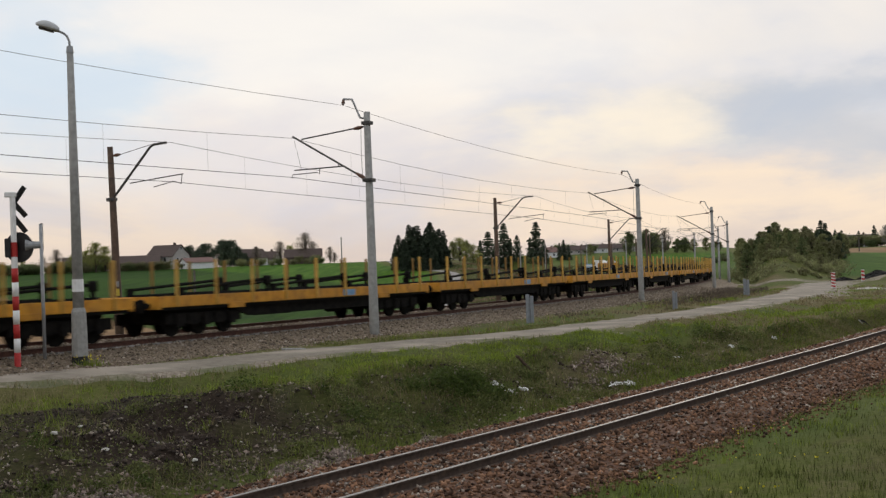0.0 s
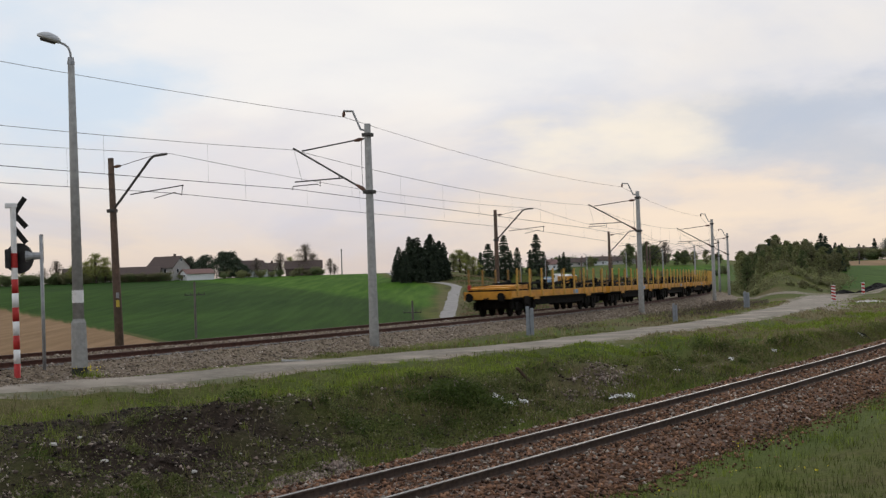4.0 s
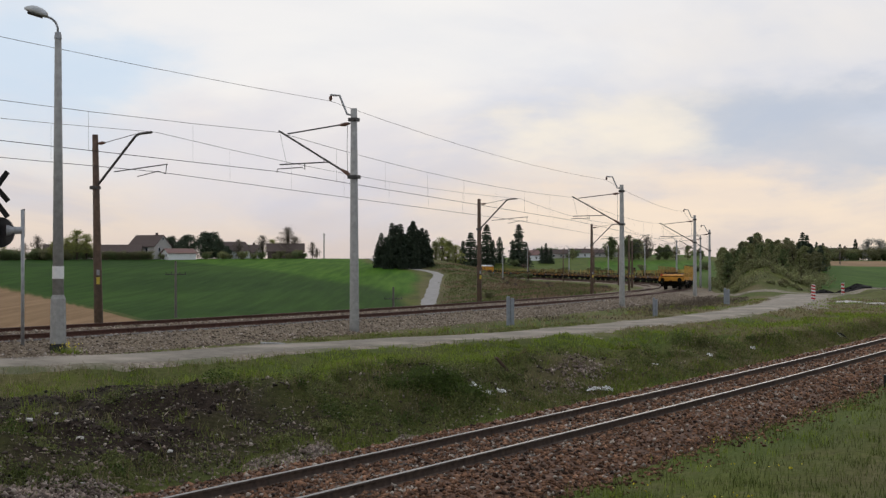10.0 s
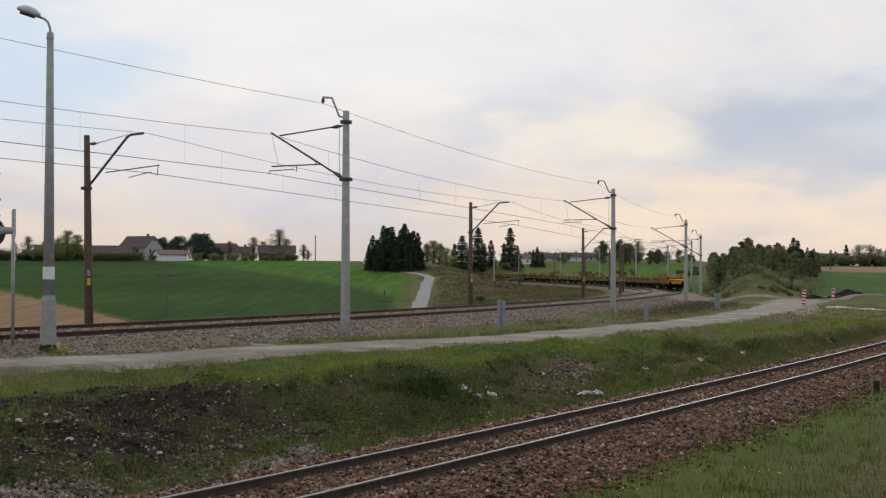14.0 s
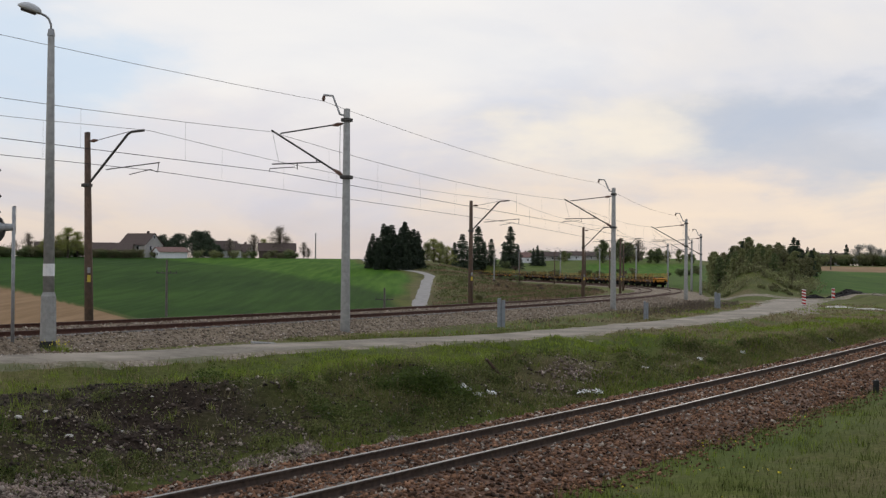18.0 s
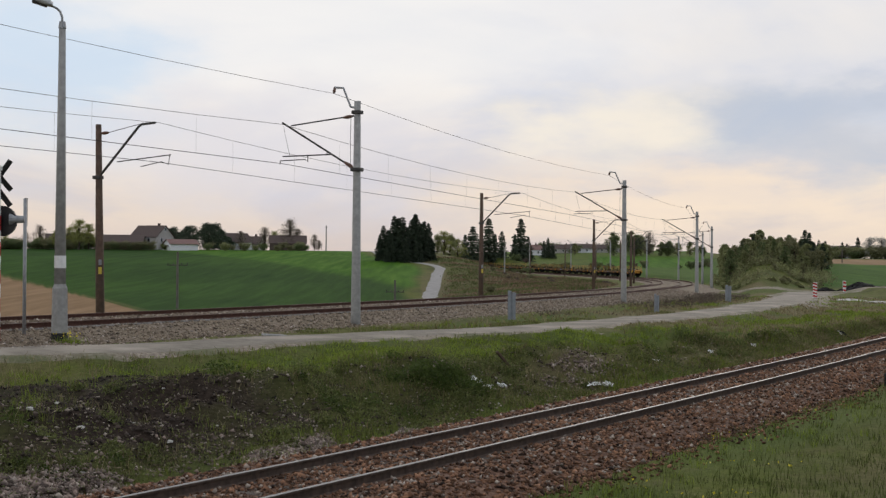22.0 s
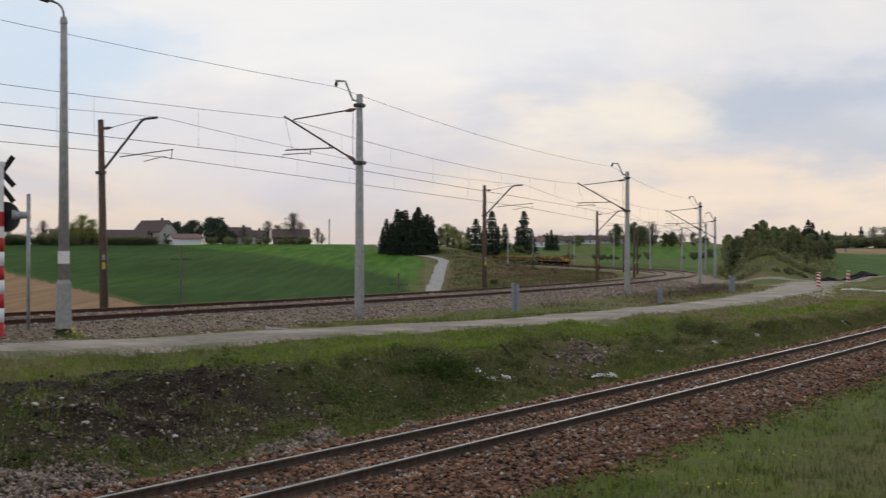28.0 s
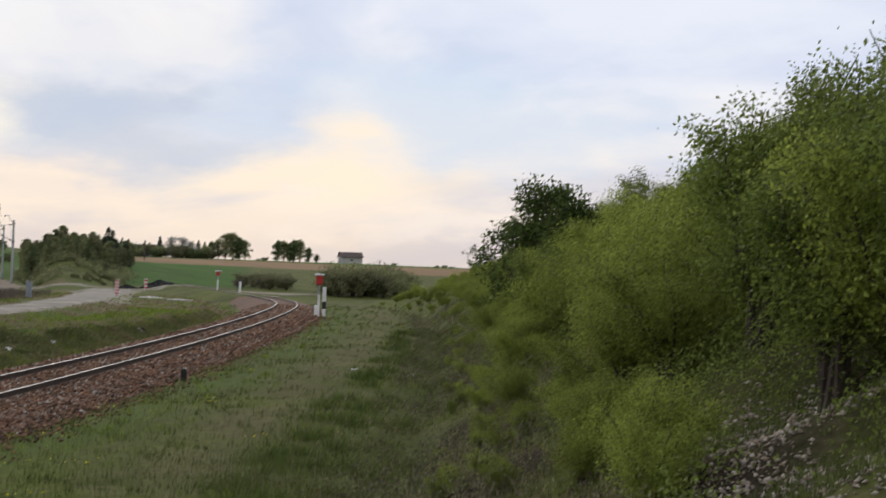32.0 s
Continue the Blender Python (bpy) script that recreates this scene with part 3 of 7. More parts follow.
def zones(px, py, full=False):
    """Weights of what covers the ground: crop, bare soil, dark earth; dry grass, fresh grass."""
    zz, s1, u1, s2, u2, D, az, ur = ground(px, py, True)
    n1 = vnoise(px / 2.2, py / 2.2, 11)
    n2 = vnoise(px / 0.8, py / 0.8, 12)
    sf, uf = FIELD_ROAD.near(px, py)
    leftland = sstep(9, 16, -u2)
    crop = leftland * (az < 4) * sstep(2.5, 5.0, -uf - 6 * sstep(140, 110, D) - 1.2 * vnoise(px / 9, py / 9, 21)) * (1 - sstep(425, 440, D))
    edge_d = np.interp(az, [-30, -18.07, -16.79, -15.26, -12.93, -8], [480, 257, 235, 204, 173, 110])
    soil = leftland * sstep(0, 3, edge_d - D) * (az < -8)
    margin = leftland * (az < -8) * np.exp(-((D - edge_d - 2.5) / 2.2) ** 2)
    # green, brown and yellow strips of the far land
    strip_r = (az > 9.5) * sstep(0.2, 0.6, (az - 13.6) * 1.4 - np.abs(D - 235) * 0.02) * sstep(160, 185, D)
    band = (az > 11) * sstep(308, 315, D + 2.0 * (az - 16)) * (1 - sstep(385, 392, D))
    strip_r = strip_r * (1 - band) * (1 - sstep(19.0, 20.5, az))
    back_green = (az > 11) * sstep(398, 404, D)
    mid_green = (az > 5.5) * (az < 12) * sstep(235, 250, D + 14 * (az - 8)) * (1 - sstep(560, 600, D)) * (u2 > 6)
    mid_far = (az > 1.5) * (az < 10.5) * sstep(490, 505, D)
    crop = np.clip(crop + strip_r + back_green * 0.7 + mid_green * 0.8 + mid_far * (0.35 + 0.6 * sstep(640, 660, D)), 0, 1) * (1 - soil)
    soil = np.clip(soil + band, 0, 1)
    crop = crop * (1 - 0.85 * margin)
    L = -u1
    cr = crest_at(s1)
    dark = sstep(5.2, 6.0, L) * (1 - sstep(-1.4, -0.1, L - cr)) * (1 - sstep(9, 30, s1) * 0.75) * (1 - sstep(40, 55, s1)) * np.clip(0.95 + 0.6 * n1 + 0.5 * n2, 0, 1)
    dark = np.where((u1 < 0) & (u2 > 4), np.maximum(dark * 0.8, earth_patch(s1, L) * np.clip(1.0 + 0.35 * n1 + 0.2 * n2, 0, 1)), 0)
    rubble = np.where(u1 > foot_of(s1), np.clip(0.25 + 0.9 * n1, 0, 1), 0) * (s1 < 40)
    heath = (az > -1.2) * (az < 8) * (u2 < -8) * (D < 470)
    dark = np.clip(dark + heath * np.clip(0.18 + 0.35 * vnoise(px / 10, py / 10, 29) + 0.2 * n1, 0, 0.6), 0, 1)
    verge = (1 - sstep(8, 10, np.abs(u2))) * (D < 240) * 0.5 * np.clip(0.5 + n1, 0, 1)
    dry = np.clip(verge + (az > -1.5) * (az < 9.5) * (u2 < -8) * np.clip(0.5 + 0.55 * vnoise(px / 16, py / 16, 17) + 0.5 * vnoise(px / 4, py / 4, 18), 0, 1) * (D < 460) + (u1 > 4.2) * (u1 < 10.5) * (D < 130) * np.clip(0.12 + 0.6 * n1 + 0.3 * np.exp(-((u1 - 6.45) / 0.75) ** 2), 0, 0.6), 0, 1)
    crestgrass = np.where((u1 < 0) & (u2 > 5), np.exp(-((L - cr - 1.1) / 1.6) ** 2), 0) * (s1 < 75) * (0.8 + 0.4 * n1)
    ditch = np.where((u1 < 0), np.exp(-((L - 4.7) / 0.5) ** 2), 0) * (s1 < 60) * sstep(2, 9, s1) * 0.9
    side = ((u1 > 2.4) & (u1 < 10.5)) * np.clip(0.15 + 0.75 * n1 + 0.45 * np.exp(-((u1 - 3.6) / 0.9) ** 2) - 0.9 * np.exp(-((u1 - 6.45) / 0.75) ** 2), 0, 1) * (D < 150)
    lawn = ((u1 < -4) & (u2 > 7)) * sstep(30, 42, s1) * np.clip(0.35 + 0.7 * vnoise(px / 3.1, py / 3.1, 23) + 0.3 * n1, 0, 1) * (D < 170)
    lane_side = ((u2 > 6.6) & (u2 < 10.5)) * np.clip(0.3 + 0.8 * n1, 0, 1) * sstep(38, 48, D) * (D < 130)
    dry = np.clip(dry + ((u1 < -4) & (u2 > 7)) * sstep(24, 40, s1) * np.clip(0.15 - 0.8 * vnoise(px / 3.1, py / 3.1, 23) + 0.3 * n2, 0, 0.9) * (D < 170), 0, 1)
    meadow_in = (u2 < -8) * np.clip(1.2 * np.exp(-((az - 1.75) / 0.55) ** 2) * (D < 190) + 0.8 * vnoise(px / 22, py / 22, 33) * (az > -1) * (az < 9) * (D < 470), 0, 0.9)
    fresh = np.clip(meadow_in + crestgrass + ditch + side + lawn + lane_side, 0, 1) * (1 - crop) * (1 - 0.85 * np.clip(dark, 0, 1))
    light = np.clip((az < 0) * sstep(-6, 10, D - np.interp(az, [-19, -11, -6.46, -1.57], [500, 384, 295, 213]) + 5 * vnoise(px / 14, py / 14, 27)) + back_green + mid_far + mid_green * 0.5 + strip_r * 0.45, 0, 1)
    bare = bare_patch(s1, L) * (u1 < 0)
    worn = (u1 < -4.5) * (u2 > 8) * np.clip(1.1 * np.exp(-((s1 - 52) / 13) ** 2 - ((L - 5.5) / 2.2) ** 2) + 0.5 * n1, 0, 1) * sstep(32, 42, s1) * (D < 150)
    dry, fresh = np.clip(dry + worn, 0, 1), fresh * (1 - 0.8 * worn)
    dry, fresh = np.clip(dry + 0.9 * bare + 0.35 * (u1 < -4.6) * (u2 > 7) * sstep(30, 40, s1) * (D < 170), 0, 1), fresh * (1 - 0.8 * bare)
    if full:
        return crop, soil, np.clip(dark + rubble, 0, 1), dry, fresh, light
    return crop, soil, np.clip(dark + rubble, 0, 1), dry, fresh


def earth_patch(s, L):
    """The dark slipped earth on the bank's face."""
    cr = crest_at(s)
    spill = np.interp(s, [2, 6, 11, 14], [2.4, 2.8, 2.6, 0.0])
    return sstep(-5, 0.5, s) * (1 - sstep(9.0, 14.0, s - 2.5 * sstep(0, 1.5, L - cr))) * sstep(5.6, 6.5, L) * (1 - sstep(-0.7, 0.2, L - cr - spill))


def bare_patch(s, L):
    """Worn tan patches on the bank's face."""
    return np.clip(np.exp(-((s - 25) / 4.2) ** 2 - ((L - 6.9) / 0.8) ** 2) + 0.8 * np.exp(-((s - 17) / 1.6) ** 2 - ((L - 7.6) / 0.6) ** 2) + 0.8 * np.exp(-((s - 33) / 2.5) ** 2 - ((L - 6.2) / 0.7) ** 2), 0, 1)


def foot_of(s1):
    return np.interp(s1, [-60, 0, 40, 90], [10.3, 10.3, 9.3, 9.0])


def build_ground():
    a = np.concatenate([np.arange(-180, -32, 4.0), np.arange(-32, 62, 0.16), np.linspace(62, 180, 31)])
    r = [0.0, 0.02, 1.5, 3.0, 4.5]
    while r[-1] < 3800:
        r.append(r[-1] * 1.0125 + 0.03 if r[-1] < 200 else r[-1] * 1.03)
    r = np.array(r[1:])
    A, R = np.meshgrid(np.radians(a), r, indexing="ij")
    X, Y = (R * np.sin(A)).ravel() + 0.2, (R * np.cos(A)).ravel() - 0.3
    Z = ground(X, Y)
    nr = len(r)
    i, j = np.meshgrid(np.arange(len(a) - 1), np.arange(nr - 1), indexing="ij")
    q = (i * nr + j).ravel()
    F = np.stack([q, q + 1, q + nr + 1, q + nr], 1)
    V = np.stack([X, Y, Z], 1)
    V = np.vstack([V, [[0, 0, gz(0, 0)]]])
    ob = quick_mesh("ground", V, F[:, ::-1], ground_material())
    crop, soil, dark, dry, fresh, light = zones(V[:, 0], V[:, 1], True)
    for nm, cols in (("zone", (crop, soil, dark)), ("zone_b", (dry, fresh, light))):
        at = ob.data.color_attributes.new(nm, "FLOAT_COLOR", "POINT")
        at.data.foreach_set("color", np.stack([*cols, np.ones(len(V))], 1).astype(np.float32).ravel())
    ob.data.polygons.foreach_set("use_smooth", [True] * len(ob.data.polygons))
    return tagged(ob, "rolling spring grassland with green crop and bare soil fields", "ground", kind="structure")


GROUND = build_ground()

# ======== tracks ========
M["ballast_grey"] = material("ballast_grey", [(0.3, (0.045, 0.033, 0.020)), (0.5, (0.155, 0.118, 0.078)), (0.72, (0.33, 0.265, 0.185))], 16, 5, 0.95, bump=1.0, bump_scale=18, second=(0.5, (0.19, 0.15, 0.12), 0.45, 0.7, 0.5))
M["ballast_rust"] = material("ballast_rust", [(0.3, (0.036, 0.018, 0.011)), (0.5, (0.125, 0.062, 0.038)), (0.72, (0.26, 0.160, 0.108))], 14, 5, 0.95, bump=1.0, bump_scale=16, second=(0.6, (0.07, 0.05, 0.04), 0.45, 0.7, 0.5))
M["asphalt"] = material("asphalt", [(0.3, (0.155, 0.136, 0.108)), (0.7, (0.235, 0.208, 0.170))], 3, 6, 0.95, bump=0.4, bump_scale=40, second=(0.35, (0.40, 0.35, 0.29), 0.45, 0.68, 0.75))
M["dirt_road"] = material("dirt_road", [(0.3, (0.22, 0.21, 0.20)), (0.7, (0.32, 0.31, 0.30))], 1, 5, 0.95)
M["sleeper_wood"] = material("sleeper_wood", two((0.045, 0.035, 0.028), (0.10, 0.08, 0.065)), 6, 5, 0.9, bump=0.5, stretch=(1, 8, 1), obrand=0.2)
M["sleeper_concrete"] = material("sleeper_concrete", two((0.20, 0.19, 0.18), (0.30, 0.29, 0.27)), 6, 5, 0.9, bump=0.4, obrand=0.15)

V, F = sweep(BRANCH, -60, 150, 1.0, [(-3.5, -0.75), (-3.0, -0.58), (-1.75, -0.15), (-0.75, -0.145), (0, -0.15), (0.75, -0.145), (1.65, -0.16), (2.55, -0.40), (3.1, -0.75)], lambda s: 0.0)
bed1 = tagged(mesh_ob("ballast_bed_branch", V, F, M["ballast_rust"], smooth=True), "rust-brown crushed stone bed of the branch track", "ballast", kind="structure")
V, F = sweep(PAIR, -130, 560, 2.0, [(-5.6, -1.2), (-4.3, -0.65), (-3.3, -0.36), (-2.2, -0.30), (-1.0, -0.19), (-0.4, -0.15), (0.5, -0.15), (1.0, -0.24), (2.0, -0.25), (2.7, -0.18), (3.4, -0.19), (4.6, -0.42), (6.4, -0.62), (7.0, -0.95)], main_z)
bed2 = tagged(mesh_ob("ballast_bed_main", V, F, M["ballast_grey"], smooth=True), "pale grey crushed stone bed of the double main line", "ballast", kind="structure")

RAIL = [(-0.07, -0.172), (-0.07, -0.155), (-0.012, -0.13), (-0.01, -0.045), (-0.036, -0.036), (-0.036, -0.006), (-0.026, 0.0), (0.026, 0.0), (0.036, -0.006), (0.036, -0.036), (0.01, -0.045), (0.012, -0.13), (0.07, -0.155), (0.07, -0.172)]


def rail(name, line, off, s0, s1, step, zfun, side_mat, head_mat):
    V, F = sweep(line, s0, s1, step, [(r + off, u) for r, u in RAIL], zfun)
    ob = mesh_ob(name, V, F, side_mat)
    ob.data.materials.append(head_mat)
    for p in ob.data.polygons:
        if p.index % (len(RAIL) - 1) in (6, 7, 5):
            p.material_index = 1
    return ob


def track(name, line, s0, s1, step, zfun, mat, head_mat, label, cant=0.0):
    e = tagged(new(name), label, "railway track", "railway tracks", "structure")
    for off in (-0.7535, 0.7535):
        low = cant if off < 0 else 0.0
        r = rail("rail", line, off, s0, s1, step, lambda s: zfun(s) - low, mat, head_mat)
        r.parent = e
    return e


track_branch = track("track_branch", BRANCH, -60, 150, 1.0, lambda s: 0.0, M["rail_side"], M["rail_head"], "single branch track with polished rail heads in rusty ballast")
track_main = track("track_main", MAIN, -130, 560, 2.0, main_z, M["rail_rust"], M["rail_head_rust"], "curving electrified main track with rust-brown rails", 0.12)
track_second = track("track_second", SECOND, -130, 560, 2.0, lambda s: main_z(s) - 0.03, M["rail_rust"], M["rail_head_rust"], "second curving main track with rust-brown rails", 0.12)

# ======== roads ========


def strip(name, line, s0, s1, half, mat, label, lift=0.03, step=1.0, wob=0.25, widen=0.0):
    V, F = [], []
    ss = np.arange(s0, s1, step)
    cols = np.linspace(-1, 1, 7)
    for s in ss:
        x, y, h = line.at(s)
        for c in cols:
            w = (half + widen * float(sstep(95, 128, s))) * c
            if abs(c) == 1:
                w += c * wob * float(vnoise(np.array([s / 2.3]), np.array([c * 5.0]), 4)[0])
            V.append((x + math.cos(h) * w, y - math.sin(h) * w))
    V = np.array(V)
    Z = ground(V[:, 0], V[:, 1])
    n = len(cols)
    Z = Z.reshape(-1, n)
    Z = Z * 0.4 + Z.mean(1, keepdims=True) * 0.6 + lift
    G = ground(V[:, 0], V[:, 1]).reshape(-1, n)
    Z[:, 0] = G[:, 0] - 0.04
    Z[:, -1] = G[:, -1] - 0.04
    P = np.column_stack([V, Z.ravel()])
    for i in range(len(ss) - 1):
        for k in range(n - 1):
            a = i * n + k
            F.append((a, a + n, a + n + 1, a + 1))
    return tagged(mesh_ob(name, P, F, mat, smooth=True), label, "road", kind="structure")


M["gravel_tan"] = material("gravel_tan", [(0.3, (0.12, 0.095, 0.07)), (0.55, (0.25, 0.21, 0.165)), (0.75, (0.40, 0.35, 0.29))], 9, 7, 0.95, bump=0.6, bump_scale=25, second=(0.5, (0.085, 0.10, 0.035), 0.45, 0.62, 0.8))
road_shoulder = strip("road_shoulder", ROAD, 0, ROAD.S[-1], 2.4, M["gravel_tan"], "tan gravel shoulder with thin grass along the lane", lift=0.03, wob=0.6, widen=1.5)
road = strip("road", ROAD, 0, ROAD.S[-1], 1.6, M["asphalt"], "narrow worn grey asphalt lane beside the railway", lift=0.06, wob=0.22, widen=1.3)
cross_road = strip("cross_road", CROSS_ROAD, 0, CROSS_ROAD.S[-1], 2.3, M["gravel_tan"], "tan gravel track across the branch line", lift=0.045, wob=0.6)
field_road = strip("field_road", FIELD_ROAD, 0, 330, 1.25, M["dirt_road"], "pale dirt lane climbing between the fields", lift=0.05, step=2.0)

# ======== masts and wires ========


def concrete_mast(x, y, z, heading, height=8.3, reach=3.3):
    """Concrete overhead-line mast on the outside of the curve; its arm points to the left of the line's heading."""
    e = thing("catenary_mast", x, y, z, -math.degrees(heading), label="grey concrete catenary mast with steel cantilever arm", category="catenary mast", group="catenary masts along the main line")
    part("pole", tube([(0, 0, -0.6), (0, 0, 0.3), (0, 0, height)], [0.20, 0.19, 0.125], 12), M["concrete"], e, smooth=True)
    bm = tube([(-0.02, 0, height - 0.27), (-0.30, 0, height - 0.20), (-0.62, 0, height + 0.53), (-1.02, 0, height + 0.57)], 0.045, 6)
    part("earth_wire_bracket", bm, M["steel_grey"], e)
    part("clamp", box(-0.0, 0, height - 0.5, 0.36, 0.34, 0.14, 0.02), M["steel_dark"], e)
    part("clamp", box(-0.0, 0, height - 2.7, 0.40, 0.38, 0.14, 0.02), M["steel_dark"], e)
    part("stay", tube([(-0.1, 0, height - 0.55), (-reach + 0.35, 0, height - 0.85)], 0.028, 6), M["steel_dark"], e)
    part("diagonal_arm", tube([(-0.1, 0, height - 2.6), (-reach - 0.05, 0, height - 0.72)], 0.042, 6), M["steel_dark"], e)
    part("insulator", tube([(-0.15, 0, height - 2.57), (-0.3, 0, height - 2.48), (-0.55, 0, height - 2.33)], [0.05, 0.085, 0.05], 8), M["insulator"], e)
    part("insulator", tube([(-0.2, 0, height - 0.565), (-0.4, 0, height - 0.59), (-0.6, 0, height - 0.61)], [0.045, 0.08, 0.045], 8), M["insulator"], e)
    part("bracket_insulator", tube([(-1.0, 0, height + 0.57), (-1.02, 0, height + 0.44), (-1.04, 0, height + 0.34)], [0.04, 0.075, 0.04], 8), M["insulator"], e)
    part("registration_arm", tube([(-1.05, 0, height - 2.02), (-reach - 0.02, 0, height - 2.05)], 0.026, 6), M["steel_dark"], e)
    part("hanger", tube([(-1.32, 0, height - 1.90), (-1.32, 0, height - 2.03)], 0.02, 5), M["steel_dark"], e)
    part("jumper", tube([(-0.28, 0, height - 0.6), (-0.30, 0, height - 1.6), (-0.28, 0, height - 2.45)], 0.010, 4), M["wire"], e)
    part("steady_arm", tube([(-reach + 1.12, 0, height - 2.05), (-reach + 1.12, 0, height - 2.28), (-reach + 1.0, 0, height - 2.19), (-reach - 0.12, 0, height - 2.22), (-reach - 0.15, 0, height - 2.36)], 0.020, 5), M["steel_dark"], e)
    part("dropper", tube([(-reach, 0, height - 0.85), (-reach + 0.3, 0, height - 2.05)], 0.006, 4), M["wire"], e)
    part("footing", box(0, 0, -0.55, 0.6, 0.6, 0.45, 0.05), M["concrete"], e)
    return e


def old_mast(x, y, z, heading, height=8.0, reach=3.0, lean=0.0):
    """Rust-brown mast on the inside of the curve; its arm points to the right of the line's heading."""
    e = thing("old_mast", x, y, z, -math.degrees(heading), label="rust-brown steel catenary mast with raised bracket arm", category="catenary mast", group="catenary masts along the main line")
    part("pole", tube([(lean, 0, -1.5), (lean * 0.6, 0, 2.0), (0, 0, height)], [0.19, 0.17, 0.115], 10), M["rust_pole"], e, smooth=True)
    part("arm", tube([(0.05, 0, height - 2.1), (0.3, 0, height - 1.86), (reach * 0.66, 0, height - 0.16), (reach * 0.72, 0, height - 0.06), (reach * 0.93, 0, height - 0.02)], 0.05, 6), M["steel_dark"], e)
    part("tie", tube([(0.0, 0, height - 0.35), (0.5, 0, height - 0.34), (reach * 0.68, 0, height - 0.05)], 0.014, 5), M["steel_dark"], e)
    part("insulator", tube([(0.15, 0, height - 0.36), (0.32, 0, height - 0.35), (0.5, 0, height - 0.34)], [0.04, 0.075, 0.04], 8), M["insulator"], e)
    part("registration_arm", tube([(0.95, 0, height - 1.52), (reach + 0.55, 0, height - 1.30)], 0.022, 6), M["steel_dark"], e)
    part("steady_arm", tube([(reach + 0.5, 0, height - 1.30), (reach + 0.45, 0, height - 1.68), (reach + 0.1, 0, height - 1.56), (reach - 0.9, 0, height - 1.74)], 0.018, 5), M["steel_dark"], e)
    part("clamp", box(0, 0, height - 2.2, 0.34, 0.32, 0.14, 0.02), M["steel_dark"], e)
    face = pose(lean * 0.6, 0, 0, 0, 0, 42)
    part("number_plate", box(0.0, -0.185, 2.0, 0.13, 0.03, 0.28, 0.0, m=face), M["yellow_sign"], e, "faded yellow plate")
    part("number_plate", box(0.0, -0.18, 2.36, 0.12, 0.03, 0.22, 0.0, m=face), M["steel_grey"], e, "weathered grey plate")
    return e


M["yellow_sign"] = material("yellow_sign", two((0.50, 0.38, 0.05), (0.62, 0.48, 0.08)), 6, rough=0.6)

MAST_S = [-62, -19.0, 24.25, 65.5, 109.0, 150.0, 196.0, 244.0, 292.0, 340.0, 388.0, 436.0]
MAST_TOP = [9.3, 9.2, 8.95, 8.14, 7.5, 7.0, 7.1, 7.2, 7.2, 7.2, 7.3, 7.3]
OLD_S = [-68, -24.0, 22.0, 67.75, 113.0, 160.0, 206.0, 252.0, 300.0, 348.0, 396.0]
OLD_TOP = [8.6, 8.4, 8.2, 7.47, 6.84, 6.6, 6.5, 6.4, 6.4, 6.4, 6.4]
masts, olds = [], []
for s, top in zip(MAST_S, MAST_TOP):
    x, y, h = OUTER_RAIL.at(s, -2.4)
    z = float(main_z(s)) - 0.40
    masts.append((s, top, concrete_mast(x, y, z, h, top - z)))
for s, top in zip(OLD_S, OLD_TOP):
    x, y, h = SECOND.at(s, 3.3)
    z = float(main_z(s)) - 0.7
    olds.append((s, top, old_mast(x, y, z, h, top - z, lean=0.22 if s == 22.0 else 0.0)))


def run_wire(name, label, pts, radius, sag=0.0, parent=None):
    bm = bmesh.new()
    P = []
    for a, b in zip(pts, pts[1:]):
        a, b = Vector(a), Vector(b)
        for k in range(8):
            t = k / 8
            p = a.lerp(b, t)
            p.z -= sag * 4 * t * (1 - t)
            P.append(p)
    P.append(Vector(pts[-1]))
    ob = part(name, tube(P, radius, 4, bm, caps=False), M["wire"], parent)
    return tagged(ob, label, "overhead wire") if parent is None else ob


def overhead(line, spans, left, tops, down, sag_m):
    """Messenger, contact wire and droppers of one track."""
    base = tagged(new("overhead_line"), "thin dark messenger and contact wires with droppers", "overhead line", "overhead lines")
    mess, cont = [], []
    for s, top in zip(spans, tops):
        x, y, h = line.at(s, left)
        mess.append((x, y, top - down + 1.55))
        cont.append((x, y, top - down))
    run_wire("messenger_wire", "", mess, 0.011, sag_m, base)
    run_wire("contact_wire", "", cont, 0.015, 0.0, base)
    for a, b, c, d in zip(mess, mess[1:], cont, cont[1:]):
        for k in range(1, 8):
            t = k / 8
            p, q = Vector(a).lerp(Vector(b), t), Vector(c).lerp(Vector(d), t)
            p.z -= sag_m * 4 * t * (1 - t)
            part("dropper", tube([p, q], 0.0035, 4), M["wire"], base)
    return base


overhead(OUTER_RAIL, MAST_S, 0.95, [t + 0.1 * (s < 0) for s, t in zip(MAST_S, MAST_TOP)], 2.33, 0.38)
overhead(SECOND, OLD_S, 0.3, OLD_TOP, 1.58, 0.38)
pts = []
for s, top, m in masts:
    x, y, h = OUTER_RAIL.at(s, -2.4 + 1.04)
    pts.append((x, y, top + 0.34 + 0.8 * (s < 0)))
run_wire("earth_wire", "thin dark earth wire strung over the mast tops", pts, 0.009, 0.36)

# ======== the freight train ========
WAGON = 20.6


